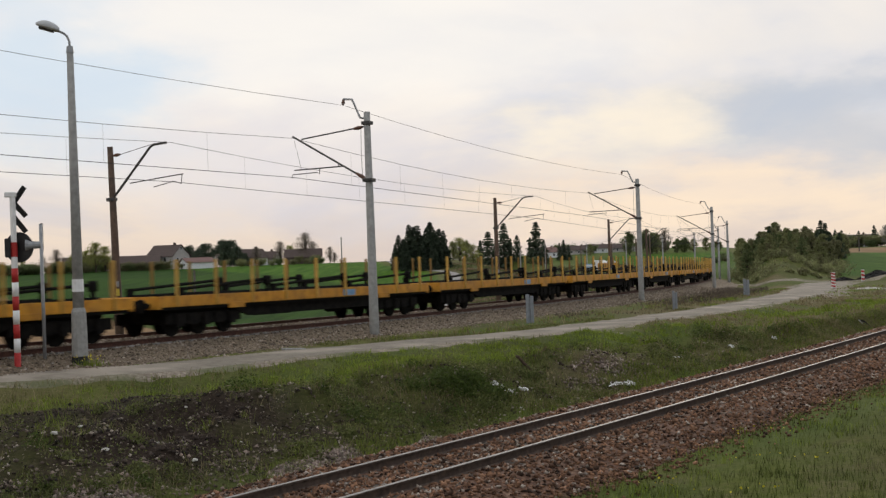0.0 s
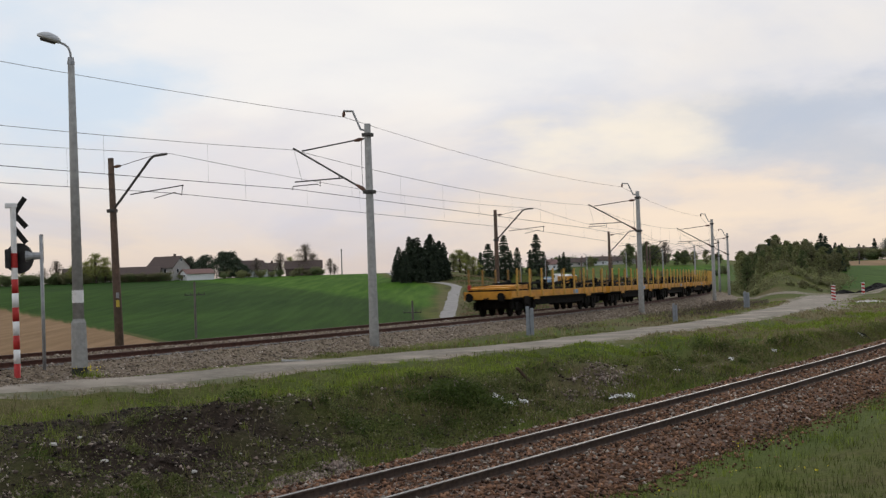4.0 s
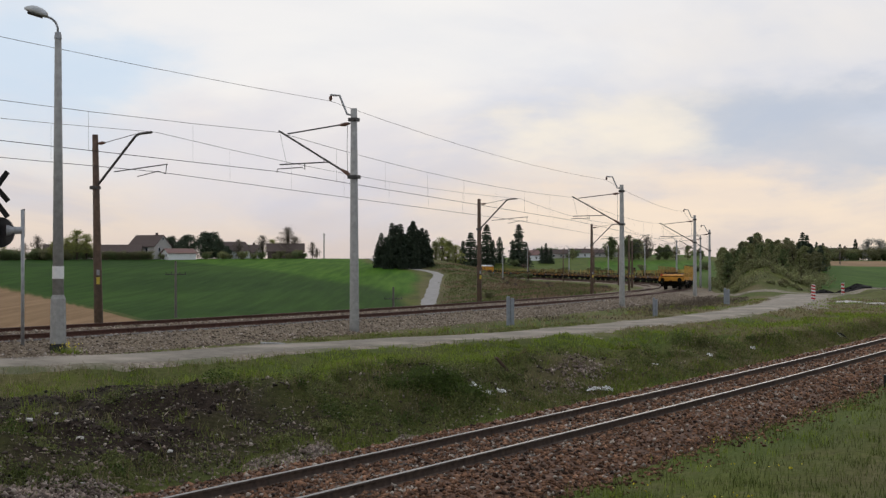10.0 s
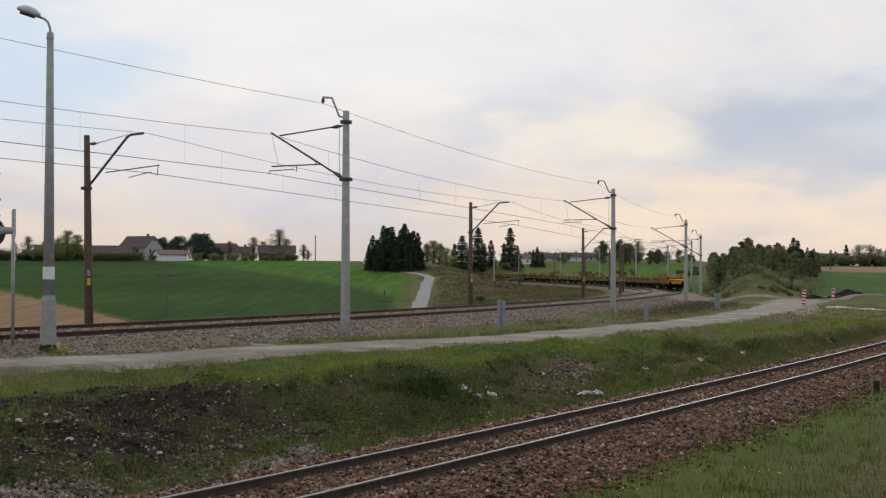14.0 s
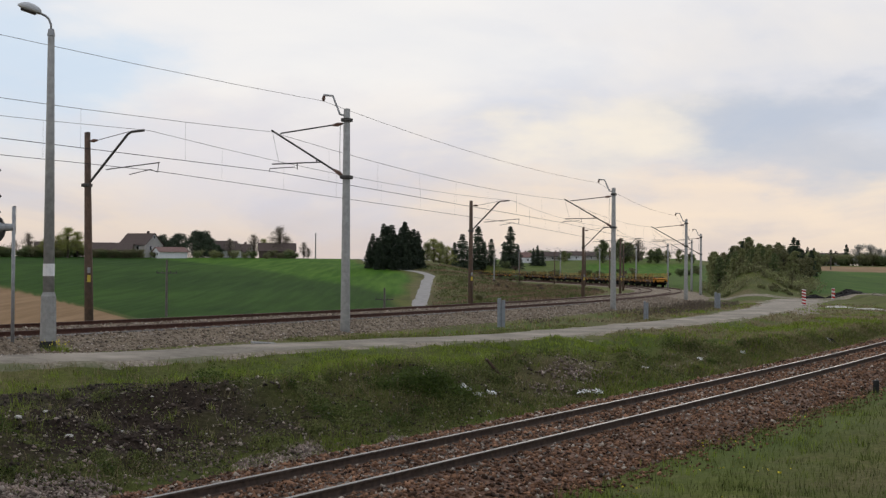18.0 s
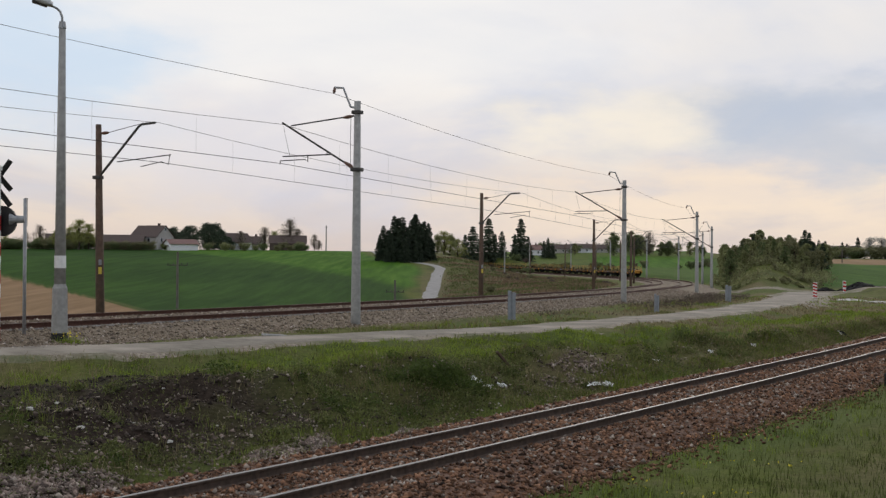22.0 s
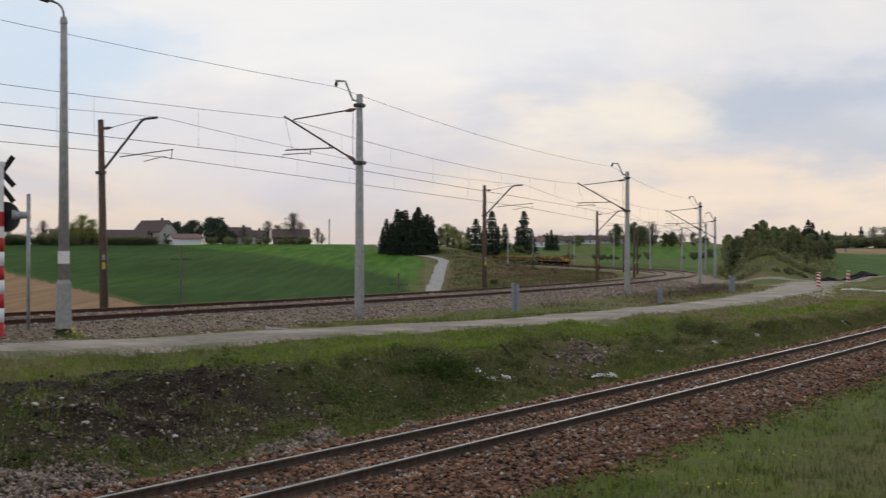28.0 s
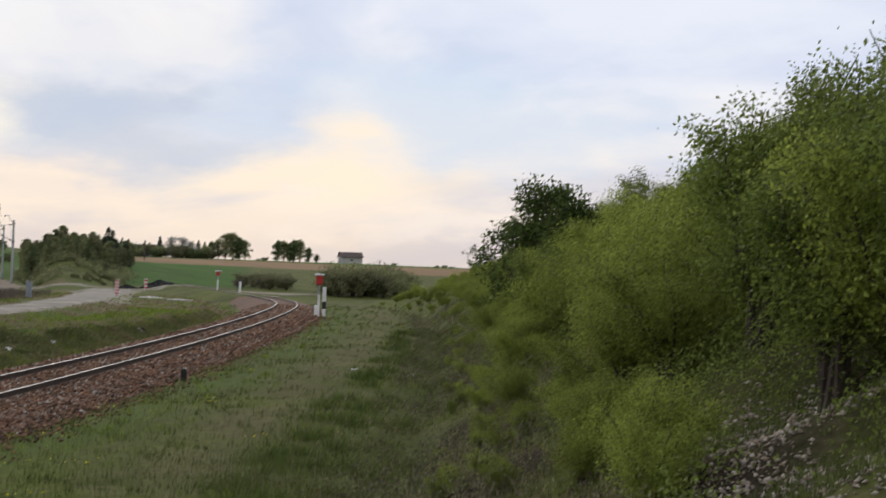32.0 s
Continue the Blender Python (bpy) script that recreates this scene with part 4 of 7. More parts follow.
def build_wagon(tail=False):
    """Bogie flat wagon with stakes: origin at its middle on the rail top, x ahead."""
    e = tagged(new("flat_wagon"), "empty yellow bogie flat wagon with upright stakes", "railway wagon", "wagons of the freight train")
    hl = 9.7
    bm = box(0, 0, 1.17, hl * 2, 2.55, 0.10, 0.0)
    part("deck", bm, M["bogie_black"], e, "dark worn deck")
    for sy in (-1, 1):
        bm = box(0, sy * 1.30, 0.98, hl * 2, 0.06, 0.36, 0.01)
        # left side takes the darkened copies, its shade put into the paint
        part("side_sill", bm, M["yellow_paint"] if sy < 0 else M["sill_paint_shaded"], e)
        for k in range(9):
            xx = -hl + 0.9 + k * (hl * 2 - 1.8) / 8
            part("stake", box(xx, sy * 1.345, 1.0, 0.105, 0.08, 1.52, 0.012), M["stake_paint"] if sy < 0 else M["stake_paint_shaded"], e)
        for k in (-1, 1):
            part("step_plate", box(k * (hl - 4.3), sy * 1.33, 0.84, 0.95, 0.05, 0.2, 0.01), M["yellow_paint"], e)
        part("number_panel", box(hl - 7.2, sy * 1.34, 1.02, 0.9, 0.03, 0.24), M["blue_panel"], e, "pale blue lettering panel")
    for k in (-1, 1):
        bm = box(k * (hl - 0.06), 0, 0.92, 0.14, 2.6, 0.42, 0.01)
        part("end_sill", bm, M["yellow_paint"], e)
        for sy in (-1, 1):
            bm = tube([(k * hl, sy * 0.875, 1.04), (k * (hl + 0.38), sy * 0.875, 1.04)], 0.09, 8)
            tube([(k * (hl + 0.38), sy * 0.875, 1.04), (k * (hl + 0.44), sy * 0.875, 1.04)], 0.23, 10, bm)
            part("buffer", bm, M["bogie_black"], e)
        part("coupling", tube([(k * hl, 0, 0.98), (k * (hl + 0.3), 0, 0.9), (k * (hl + 0.55), 0, 0.96)], 0.05, 6), M["bogie_black"], e)
        # three-axle bogie
        cx = k * 6.9
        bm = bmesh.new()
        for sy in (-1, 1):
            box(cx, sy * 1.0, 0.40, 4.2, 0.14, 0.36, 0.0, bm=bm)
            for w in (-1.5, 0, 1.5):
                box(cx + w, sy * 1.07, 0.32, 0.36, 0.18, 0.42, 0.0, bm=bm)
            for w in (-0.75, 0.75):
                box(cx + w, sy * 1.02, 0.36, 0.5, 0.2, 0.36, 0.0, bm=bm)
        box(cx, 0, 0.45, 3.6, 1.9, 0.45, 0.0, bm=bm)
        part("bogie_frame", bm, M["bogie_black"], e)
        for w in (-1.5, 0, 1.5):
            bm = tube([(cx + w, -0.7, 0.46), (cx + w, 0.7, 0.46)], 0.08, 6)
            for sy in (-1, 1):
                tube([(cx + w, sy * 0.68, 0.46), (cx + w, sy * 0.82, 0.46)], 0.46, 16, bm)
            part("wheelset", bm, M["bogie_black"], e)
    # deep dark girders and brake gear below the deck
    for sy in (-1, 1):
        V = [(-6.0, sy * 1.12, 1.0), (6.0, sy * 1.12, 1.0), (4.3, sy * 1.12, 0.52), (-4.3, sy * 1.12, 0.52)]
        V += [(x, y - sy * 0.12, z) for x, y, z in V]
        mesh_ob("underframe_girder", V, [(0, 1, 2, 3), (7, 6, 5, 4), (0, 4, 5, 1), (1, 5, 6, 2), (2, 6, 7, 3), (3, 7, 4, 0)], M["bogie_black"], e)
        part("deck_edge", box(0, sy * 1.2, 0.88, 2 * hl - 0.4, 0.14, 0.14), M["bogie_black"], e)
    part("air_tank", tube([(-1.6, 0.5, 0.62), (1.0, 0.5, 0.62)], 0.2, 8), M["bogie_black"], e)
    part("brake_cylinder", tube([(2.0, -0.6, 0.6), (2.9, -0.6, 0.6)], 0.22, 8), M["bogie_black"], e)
    # lashing bars lying along the deck between the stakes
    for sy in (-1, 1):
        bm = bmesh.new()
        for k in range(3):
            a = -hl + 1.6 + k * 5.6
            tube([(a, sy * 1.05, 1.56), (a + 5.0, sy * 1.05, 1.80)], 0.055, 5, bm)
            tube([(a, sy * 1.0, 1.34), (a + 5.4, sy * 1.0, 1.36)], 0.06, 5, bm)
            box(a + 5.1, sy * 1.05, 1.58, 0.34, 0.20, 0.34, 0.05, bm=bm)
            box(a + 5.1, sy * 1.05, 1.27, 0.12, 0.10, 0.40, 0.0, bm=bm)
            box(a - 0.1, sy * 1.05, 1.27, 0.22, 0.16, 0.34, 0.0, bm=bm)
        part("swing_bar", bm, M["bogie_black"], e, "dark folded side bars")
    if tail:
        V = [(-hl + 0.1, -1.12, 1.42), (-hl + 3.4, -1.12, 1.42), (-hl + 3.4, -1.12, 1.66), (-hl + 0.1, -1.12, 1.52)]
        V += [(x, -y, z) for x, y, z in V]
        mesh_ob("end_housing", V, [(0, 1, 2, 3), (7, 6, 5, 4), (0, 4, 5, 1), (1, 5, 6, 2), (2, 6, 7, 3), (3, 7, 4, 0)], M["yellow_paint"], e)
        # black block filling the gap between deck and end housing
        part("housing_frame", box(-hl + 1.75, 0, 1.27, 3.5, 2.1, 0.15), M["bogie_black"], e)
        for xx in (0.9, 1.75, 2.6):
            part("rib", box(-hl + xx, 0, 1.40, 0.08, 2.3, 0.22), M["yellow_paint"], e)
        part("winch", box(-hl + 4.2, 0, 1.27, 1.2, 2.0, 0.5, 0.06), M["bogie_black"], e, "dark winch block")
        for sy in (-1, 1):
            part("tool_box", box(-hl + 2.4, sy * 1.3, 0.62, 0.9, 0.2, 0.42, 0.03), M["bogie_black"], e)
        part("tail_lamp", box(-hl - 0.02, 1.0, 1.45, 0.08, 0.16, 0.24, 0.01), M["red_paint"], e, "small red tail board")
        e["label"] = "yellow flat wagon at the tail with raised end"
    return e


wagon_tail = build_wagon(True)
wagon_first = build_wagon(False)
WAGONS = [wagon_tail, wagon_first] + [copy_thing(wagon_first, Matrix.Identity(4)) for _ in range(15)]


def build_van():
    """Covered yellow crew van with a white roof, behind the engine."""
    e = tagged(new("crew_van"), "yellow covered crew van with a white roof", "railway wagon", "wagons of the freight train")
    bm = box(0, 0, 1.15, 12.6, 2.8, 2.1, 0.06)
    part("body", bm, M["yellow_paint"], e)
    V = [(x, 1.42 * math.cos(a), 3.2 + 0.55 * math.sin(a)) for x in (-6.4, 6.4) for a in [math.pi * k / 8 for k in range(9)]]
    F = [(k, k + 1, k + 10, k + 9) for k in range(8)] + [tuple(range(8, -1, -1)), tuple(range(9, 18))]
    mesh_ob("roof", V, F, M["white_paint"], e)
    for x in (-4.2, -1.4, 1.4, 4.2):
        for sy in (-1, 1):
            part("window", box(x, sy * 1.41, 2.2, 1.0, 0.04, 0.7), M["glass_dark"], e)
    part("underframe", box(0, 0, 0.75, 12.8, 2.2, 0.38, 0.03), M["bogie_black"], e)
    for cx in (-4.0, -2.4, 2.4, 4.0):
        bm = tube([(cx, -0.8, 0.46), (cx, -0.7, 0.46)], 0.46, 14)
        tube([(cx, 0.7, 0.46), (cx, 0.8, 0.46)], 0.46, 14, bm)
        part("wheelset", bm, M["bogie_black"], e)
    return e


def build_engine():
    """Diesel engine with a cab, pale above and blue below."""
    e = tagged(new("locomotive"), "blue and white diesel locomotive at the train's head", "locomotive")
    part("frame", box(0, 0, 0.85, 16.6, 2.8, 0.4, 0.04), M["bogie_black"], e)
    part("hood", box(2.0, 0, 1.25, 12.0, 2.3, 1.75, 0.12), M["blue_panel"], e)
    part("cab", box(-5.6, 0, 1.25, 3.4, 2.8, 2.75, 0.15), M["white_paint"], e)
    for sy in (-1, 1):
        part("cab_window", box(-5.6, sy * 1.41, 2.75, 2.2, 0.04, 0.8), M["glass_dark"], e)
        part("white_band", box(2.0, sy * 1.16, 2.35, 11.5, 0.03, 0.35), M["white_paint"], e)
        part("handrail", tube([(-3.5, sy * 1.35, 1.3), (-3.5, sy * 1.35, 2.2), (8.0, sy * 1.35, 2.2), (8.0, sy * 1.35, 1.3)], 0.02, 5), M["white_paint"], e)
    for cx in (-6.4, -4.4, 4.4, 6.4):
        bm = tube([(cx, -0.85, 0.52), (cx, -0.7, 0.52)], 0.52, 14)
        tube([(cx, 0.7, 0.52), (cx, 0.85, 0.52)], 0.52, 14, bm)
        part("wheelset", bm, M["bogie_black"], e)
    part("exhaust", tube([(3.0, 0, 2.9), (3.0, 0, 3.3)], 0.18, 8), M["bogie_black"], e)
    return e


crew_van, locomotive = build_van(), build_engine()


def tail_at(t):
    """Length along the main track of the train's rear buffers."""
    return float(np.interp(t, [0, 2, 3, 6, 9, 13, 19, 23, 28, 32], [-7.7, 16.2, 29.8, 69.0, 105.8, 156.0, 240.0, 302.0, 384.0, 452.0]))


def wagon_pose(s):
    x0, y0, h0 = MAIN.at(s - 6.6)
    x1, y1, h1 = MAIN.at(s + 6.6)
    z0, z1 = float(main_z(s - 6.6)), float(main_z(s + 6.6))
    q = (Vector((x1, y1, z1)) - Vector((x0, y0, z0))).normalized()
    rz = math.degrees(math.atan2(q.y, q.x))
    ry = -math.degrees(math.asin(q.z))
    return pose((x0 + x1) / 2, (y0 + y1) / 2, (z0 + z1) / 2, 0, ry, rz)

# ======== things beside the tracks ========


def polar(az, D):
    return D * math.sin(radians(az)), D * math.cos(radians(az))


def height_to(el, az, D):
    """Height from the ground at a place up to a given elevation seen from the camera's spot."""
    x, y = polar(az, D)
    return max(0.4, 3.05 + D * math.tan(radians(el)) - gz(x, y))


def facing(x, y):
    """Turn that points a thing's -y side at the camera's spot, in degrees."""
    return -math.degrees(math.atan2(x, y))


def street_lamp(x, y, z):
    e = thing("street_lamp", x, y, z, facing(x, y), label="tall grey concrete street lamp with curved arm", category="street lamp")
    e.matrix_basis = e.matrix_basis @ Matrix.Scale(0.951, 4)
    part("base", tube([(0, 0, -0.6), (0, 0, 0.22)], [0.265, 0.252], 12), M["black_paint"], e, "black tarred foot")
    part("socket", tube([(0, 0, 0.22), (0, 0, 1.55), (0, 0, 1.68)], [0.248, 0.225, 0.17], 12), M["concrete"], e, smooth=False)
    part("pole", tube([(0, 0, 1.6), (0, 0, 9.35)], [0.175, 0.10], 12), M["concrete"], e, smooth=True)
    part("band", tube([(0, 0, 2.15), (0, 0, 2.52)], [0.178, 0.176], 12), M["white_paint"], e, "white painted band")
    part("collar", tube([(0, 0, 9.3), (0, 0, 9.5)], [0.12, 0.09], 10), M["steel_grey"], e)
    part("arm", tube([(0, 0, 9.45), (-0.01, 0, 9.64), (-0.07, 0, 9.80), (-0.17, 0, 9.89), (-0.36, 0, 9.97)], 0.035, 8), M["steel_grey"], e, smooth=True)
    # drop-shaped head
    bm = bmesh.new()
    rings = []
    for k in range(9):
        t = k / 8
        w = 0.05 + 0.17 * math.sin(math.pi * min(1, t * 0.95 + 0.08)) ** 0.7
        rings.append([bm.verts.new((-0.28 - 0.68 * t, w * 1.05 * math.cos(a), 9.96 + 0.20 * t + (0.9 if math.sin(a) > 0 else 0.35) * w * math.sin(a))) for a in [2 * math.pi * q / 10 for q in range(10)]])
    for a, b in zip(rings, rings[1:]):
        for q in range(10):
            bm.faces.new((a[q], a[(q + 1) % 10], b[(q + 1) % 10], b[q]))
    bm.faces.new(rings[0][::-1])
    bm.faces.new(rings[-1])
    bmesh.ops.recalc_face_normals(bm, faces=bm.faces)
    part("head", bm, M["lamp_shell"], e, "pale grey lamp housing", smooth=True)
    part("lens", box(0, 0, -0.025, 0.46, 0.24, 0.05, 0.02, m=pose(-0.66, 0, 9.99, 0, 16, 0)), M["steel_dark"], e)
    return e


M["lamp_shell"] = material("lamp_shell", two((0.42, 0.44, 0.45), (0.52, 0.54, 0.55)), 5, rough=0.4)
street_lamp(-11.23, 38.91, 0.56)


def crossing_signal(x, y, z):
    e = thing("crossing_signal", x, y, z, facing(x, y), label="red and white striped level crossing signal with crossbucks", category="railway signal")
    n, seg = 7, 0.383
    for k in range(n):
        m = M["red_paint"] if k % 2 == 0 else M["white_paint"]
        part("stripe", tube([(0, 0, k * seg - (0.5 if k == 0 else 0)), (0, 0, (k + 1) * seg)], 0.092, 12), m, e, smooth=True)
    part("upper_post", tube([(0, 0, n * seg), (0, 0, 2.99)], 0.088, 12), M["white_paint"], e)
    part("upper_stripe", tube([(0, 0, 2.99), (0, 0, 3.39)], 0.089, 12), M["red_paint"], e)
    part("head_post", tube([(0, 0, 3.39), (0, 0, 4.66)], 0.08, 12), M["white_paint"], e)
    part("cap", box(-0.05, 0, 4.62, 0.32, 0.16, 0.14, 0.02), M["white_paint"], e)
    # backing disc and hooded lamp
    part("backing_disc", tube([(0.12, 0.12, 3.25), (0.16, 0.19, 3.25)], [0.42, 0.41], 20), M["black_paint"], e)
    part("lamp_box", box(-0.17, 0.03, 2.98, 0.15, 0.30, 0.52, 0.03), M["black_paint"], e)
    part("hood", tube([(0.30, 0.02, 3.3), (0.5, 0.0, 3.3), (0.70, -0.02, 3.3)], [0.16, 0.11, 0.095], 12), M["steel_grey"], e)
    # crossbuck boards, seen nearly edge-on
    for zc, turn in ((4.68, -56), (4.30, 50), (3.88, 54)):
        m = pose(0.17, 0.08, zc, 0, turn, 0) @ pose(0, 0, 0, 28, 0, 0)
        part("crossbuck_board", box(0, 0, -0.075, 0.54, 0.03, 0.15, 0.0, m=m), M["black_paint"], e, "dark back of a crossbuck board")
        part("bracket", box(0.06, 0.06, zc - 0.03, 0.16, 0.04, 0.05), M["steel_dark"], e)
    part("footing", box(0, 0, -0.5, 0.5, 0.5, 0.46, 0.03), M["concrete"], e)
    return e


crossing_signal(-12.47, 37.27, 0.64)


def thin_post(x, y, z, h):
    e = thing("sign_post", x, y, z, facing(x, y), label="thin grey steel post with a board seen from behind", category="sign post")
    part("post", tube([(0, 0, -0.5), (0, 0, h)], 0.05, 8), M["steel_grey"], e, smooth=True)
    part("board", box(0.02, 0.06, h - 0.78, 0.09, 0.03, 0.80, 0.01), M["steel_dark"], e)
    return e


thin_post(-12.21, 38.82, 0.73, 3.83)


def cable_posts(x, y, h, label, w=0.36):
    """Two grey upright channels side by side with a cap plate."""
    e = thing("cable_stand", x, y, gz(x, y), facing(x, y), label=label, category="cable stand", group="grey cable stands along the track")
    for k in (-1, 1):
        part("upright", box(k * w * 0.26, 0, -0.3, w * 0.46, 0.16, h + 0.3 - (0.08 if k > 0 else 0), 0.02), M["box_grey"], e)
    part("back_plate", box(0, 0.10, 0.05, w * 0.9, 0.04, h - 0.2, 0.01), M["box_grey"], e)
    return e


M["box_grey"] = material("box_grey", two((0.20, 0.22, 0.245), (0.28, 0.30, 0.33)), 5, rough=0.7, second=(2, (0.14, 0.14, 0.14), 0.5, 0.75, 0.5))
cable_posts(2.5, 62.0, 1.3, "grey painted steel cable stand in pale ballast")
cable_posts(10.9, 75.0, 1.0, "small grey steel cable stand among dry weeds", 0.27)
cable_posts(20.6, 104.5, 1.3, "bluish grey steel cable stand by the lane bend", 0.46)


def striped_board(x, y, h, w, label, tilt=0, stripes=5):
    e = thing("marker_board", x, y, gz(x, y), facing(x, y) + tilt, label=label, category="road marker", group="red and white marker boards at the crossing")
    part("post", tube([(0, 0.04, -0.2), (0, 0.04, h)], 0.04, 6), M["steel_grey"], e)
    b = part("board", box(0, 0, h * 0.12, w, 0.04, h * 0.88, 0.0), M["white_paint"], e)
    for k in range(stripes):
        zc = h * 0.12 + h * 0.88 * (k + 0.5) / stripes
        part("stripe", box(0, -0.028, -h * 0.22 / stripes, w * 1.02, 0.012, h * 0.44 / stripes, 0.0, m=pose(0, 0, zc, 0, 14, 0)), M["red_paint"], b)
    return e


striped_board(31.9, 122.8, 1.55, 0.36, "red and white striped marker board beside the lane")
striped_board(41.6, 148.0, 1.35, 0.34, "small white and red marker board by a dark heap", 20, 3)


def road_signal(x, y, h, label, red):
    e = thing("warning_signal", x, y, gz(x, y), facing(x, y), label=label, category="warning signal", group="warning signals at the branch crossing")
    for k in range(5):
        part("stripe", tube([(0, 0, k * h * 0.1 - (0.2 if k == 0 else 0)), (0, 0, (k + 1) * h * 0.1)], 0.07, 8), M["white_paint"] if k % 2 else M["black_paint" if not red else "white_paint"], e)
    part("upper_post", tube([(0, 0, h * 0.5), (0, 0, h * 0.75)], 0.05, 8), M["steel_grey"], e)
    part("head", box(0, 0, h * 0.72, 0.42, 0.18, h * 0.22, 0.06), M["red_paint"], e)
    part("visor", box(0, -0.02, h * 0.93, 0.62, 0.3, 0.12, 0.03), M["white_paint"], e)
    return e


road_signal(34.0, 81.1, 2.85, "white post with a red boxed crossing signal", True)
road_signal(46.0, 136.8, 2.0, "distant striped post with a red crossing signal", True)


def guide_post(x, y, h, black):
    e = thing("guide_post", x, y, gz(x, y), facing(x, y), label="short white guide post with dark band" if black else "short pale concrete guide post", category="guide post")
    part("post", box(0, 0, -0.2, 0.24, 0.2, h + 0.2, 0.03), M["white_paint"], e)
    if black:
        part("band", box(0, 0, h * 0.25, 0.25, 0.21, h * 0.25, 0.0), M["black_paint"], e)
    return e


guide_post(35.0, 82.6, 1.9, True)
guide_post(34.2, 82.0, 0.75, False)
guide_post(45.1, 127.4, 1.05, False)

e = thing("track_peg", 11.75, 37.6, gz(11.75, 37.6), facing(11.7, 37.5), label="short dark tarred peg at the ballast edge", category="peg")
part("peg", box(0, 0, -0.2, 0.16, 0.12, 0.55, 0.02), M["black_paint"], e)
e = thing("track_peg", 19.6, 56.8, gz(19.6, 56.8), facing(19.6, 56.8), label="short dark tarred peg at the ballast edge", category="peg")
part("peg", box(0, 0, -0.2, 0.16, 0.12, 0.50, 0.02), M["black_paint"], e)


def heap(name, x, y, rx, ry, h, mat, label, cat, rot=0.0, seed=1):
    """A lumpy heap lying on the ground."""
    rnd = np.random.default_rng(seed)
    n, m = 22, 7
    V, F = [], []
    for j in range(m):
        r = 1 - j / (m - 1)
        for i in range(n):
            a = 2 * math.pi * i / n
            k = 1 + 0.28 * rnd.standard_normal() * (0.3 + r * 0.5)
            px, py = rx * r * k * math.cos(a), ry * r * k * math.sin(a)
            c, s = math.cos(rot), math.sin(rot)
            wx, wy = x + px * c - py * s, y + px * s + py * c
            V.append((wx, wy, (1 - r ** 1.6) * h * (0.75 + 0.5 * rnd.random()) - 0.05))
    base = ground([v[0] for v in V], [v[1] for v in V])
    V = [(v[0], v[1], v[2] + b) for v, b in zip(V, base)]
    for j in range(m - 1):
        for i in range(n):
            a = j * n + i
            b = j * n + (i + 1) % n
            F.append((a, b, b + n, a + n))
    return tagged(mesh_ob(name, V, F, mat), label, cat)


M["soot"] = material("soot", two((0.008, 0.008, 0.008), (0.03, 0.028, 0.026)), 3, rough=0.95, bump=0.5)
M["chalk"] = material("chalk", two((0.45, 0.43, 0.40), (0.66, 0.64, 0.60)), 3, rough=0.95, bump=0.5)
heap("burnt_mound", 45.2, 156.0, 2.3, 1.4, 0.62, M["soot"], "low black burnt heap beside the lane", "earth mound", 0.2, 3)
heap("burnt_mound", 41.2, 154.5, 1.6, 0.9, 0.45, M["soot"], "low black burnt heap beside the lane", "earth mound", 0.2, 4)
heap("chalk_spill", 35.4, 124.0, 2.4, 0.9, 0.20, M["chalk"], "pale spilled gravel beside the lane", "gravel", -0.9, 5)
heap("chalk_spill", 36.5, 118.6, 1.9, 0.6, 0.18, M["chalk"], "pale spilled gravel beside the lane", "gravel", -0.6, 6)


def litter(x, y, w, h, seed, label="crumpled white plastic sheet caught in grass"):
    rnd = np.random.default_rng(seed)
    n = 9
    V, F = [], []
    for i in range(n):
        for j in range(5):
            px, py = w * (i / (n - 1) - 0.5), h * (j / 4 - 0.5)
            V.append((x + px + 0.08 * rnd.standard_normal() * w, y + py + 0.1 * rnd.standard_normal() * h))
    Z = ground([v[0] for v in V], [v[1] for v in V])
    V = [(v[0], v[1], z + 0.07 + 0.10 * rnd.random()) for v, z in zip(V, Z)]
    for i in range(n - 1):
        for j in range(4):
            a = i * 5 + j
            if rnd.random() < 0.85:
                F.append((a, a + 5, a + 6, a + 1))
    ob = mesh_ob("plastic_sheet", V, F, M["plastic"])
    return tagged(ob, label, "litter", "white litter on the bank")


M["plastic"] = material("plastic", two((0.62, 0.62, 0.60), (0.78, 0.78, 0.77)), 6, rough=0.5)

# ======== farm, village and poles far off ========


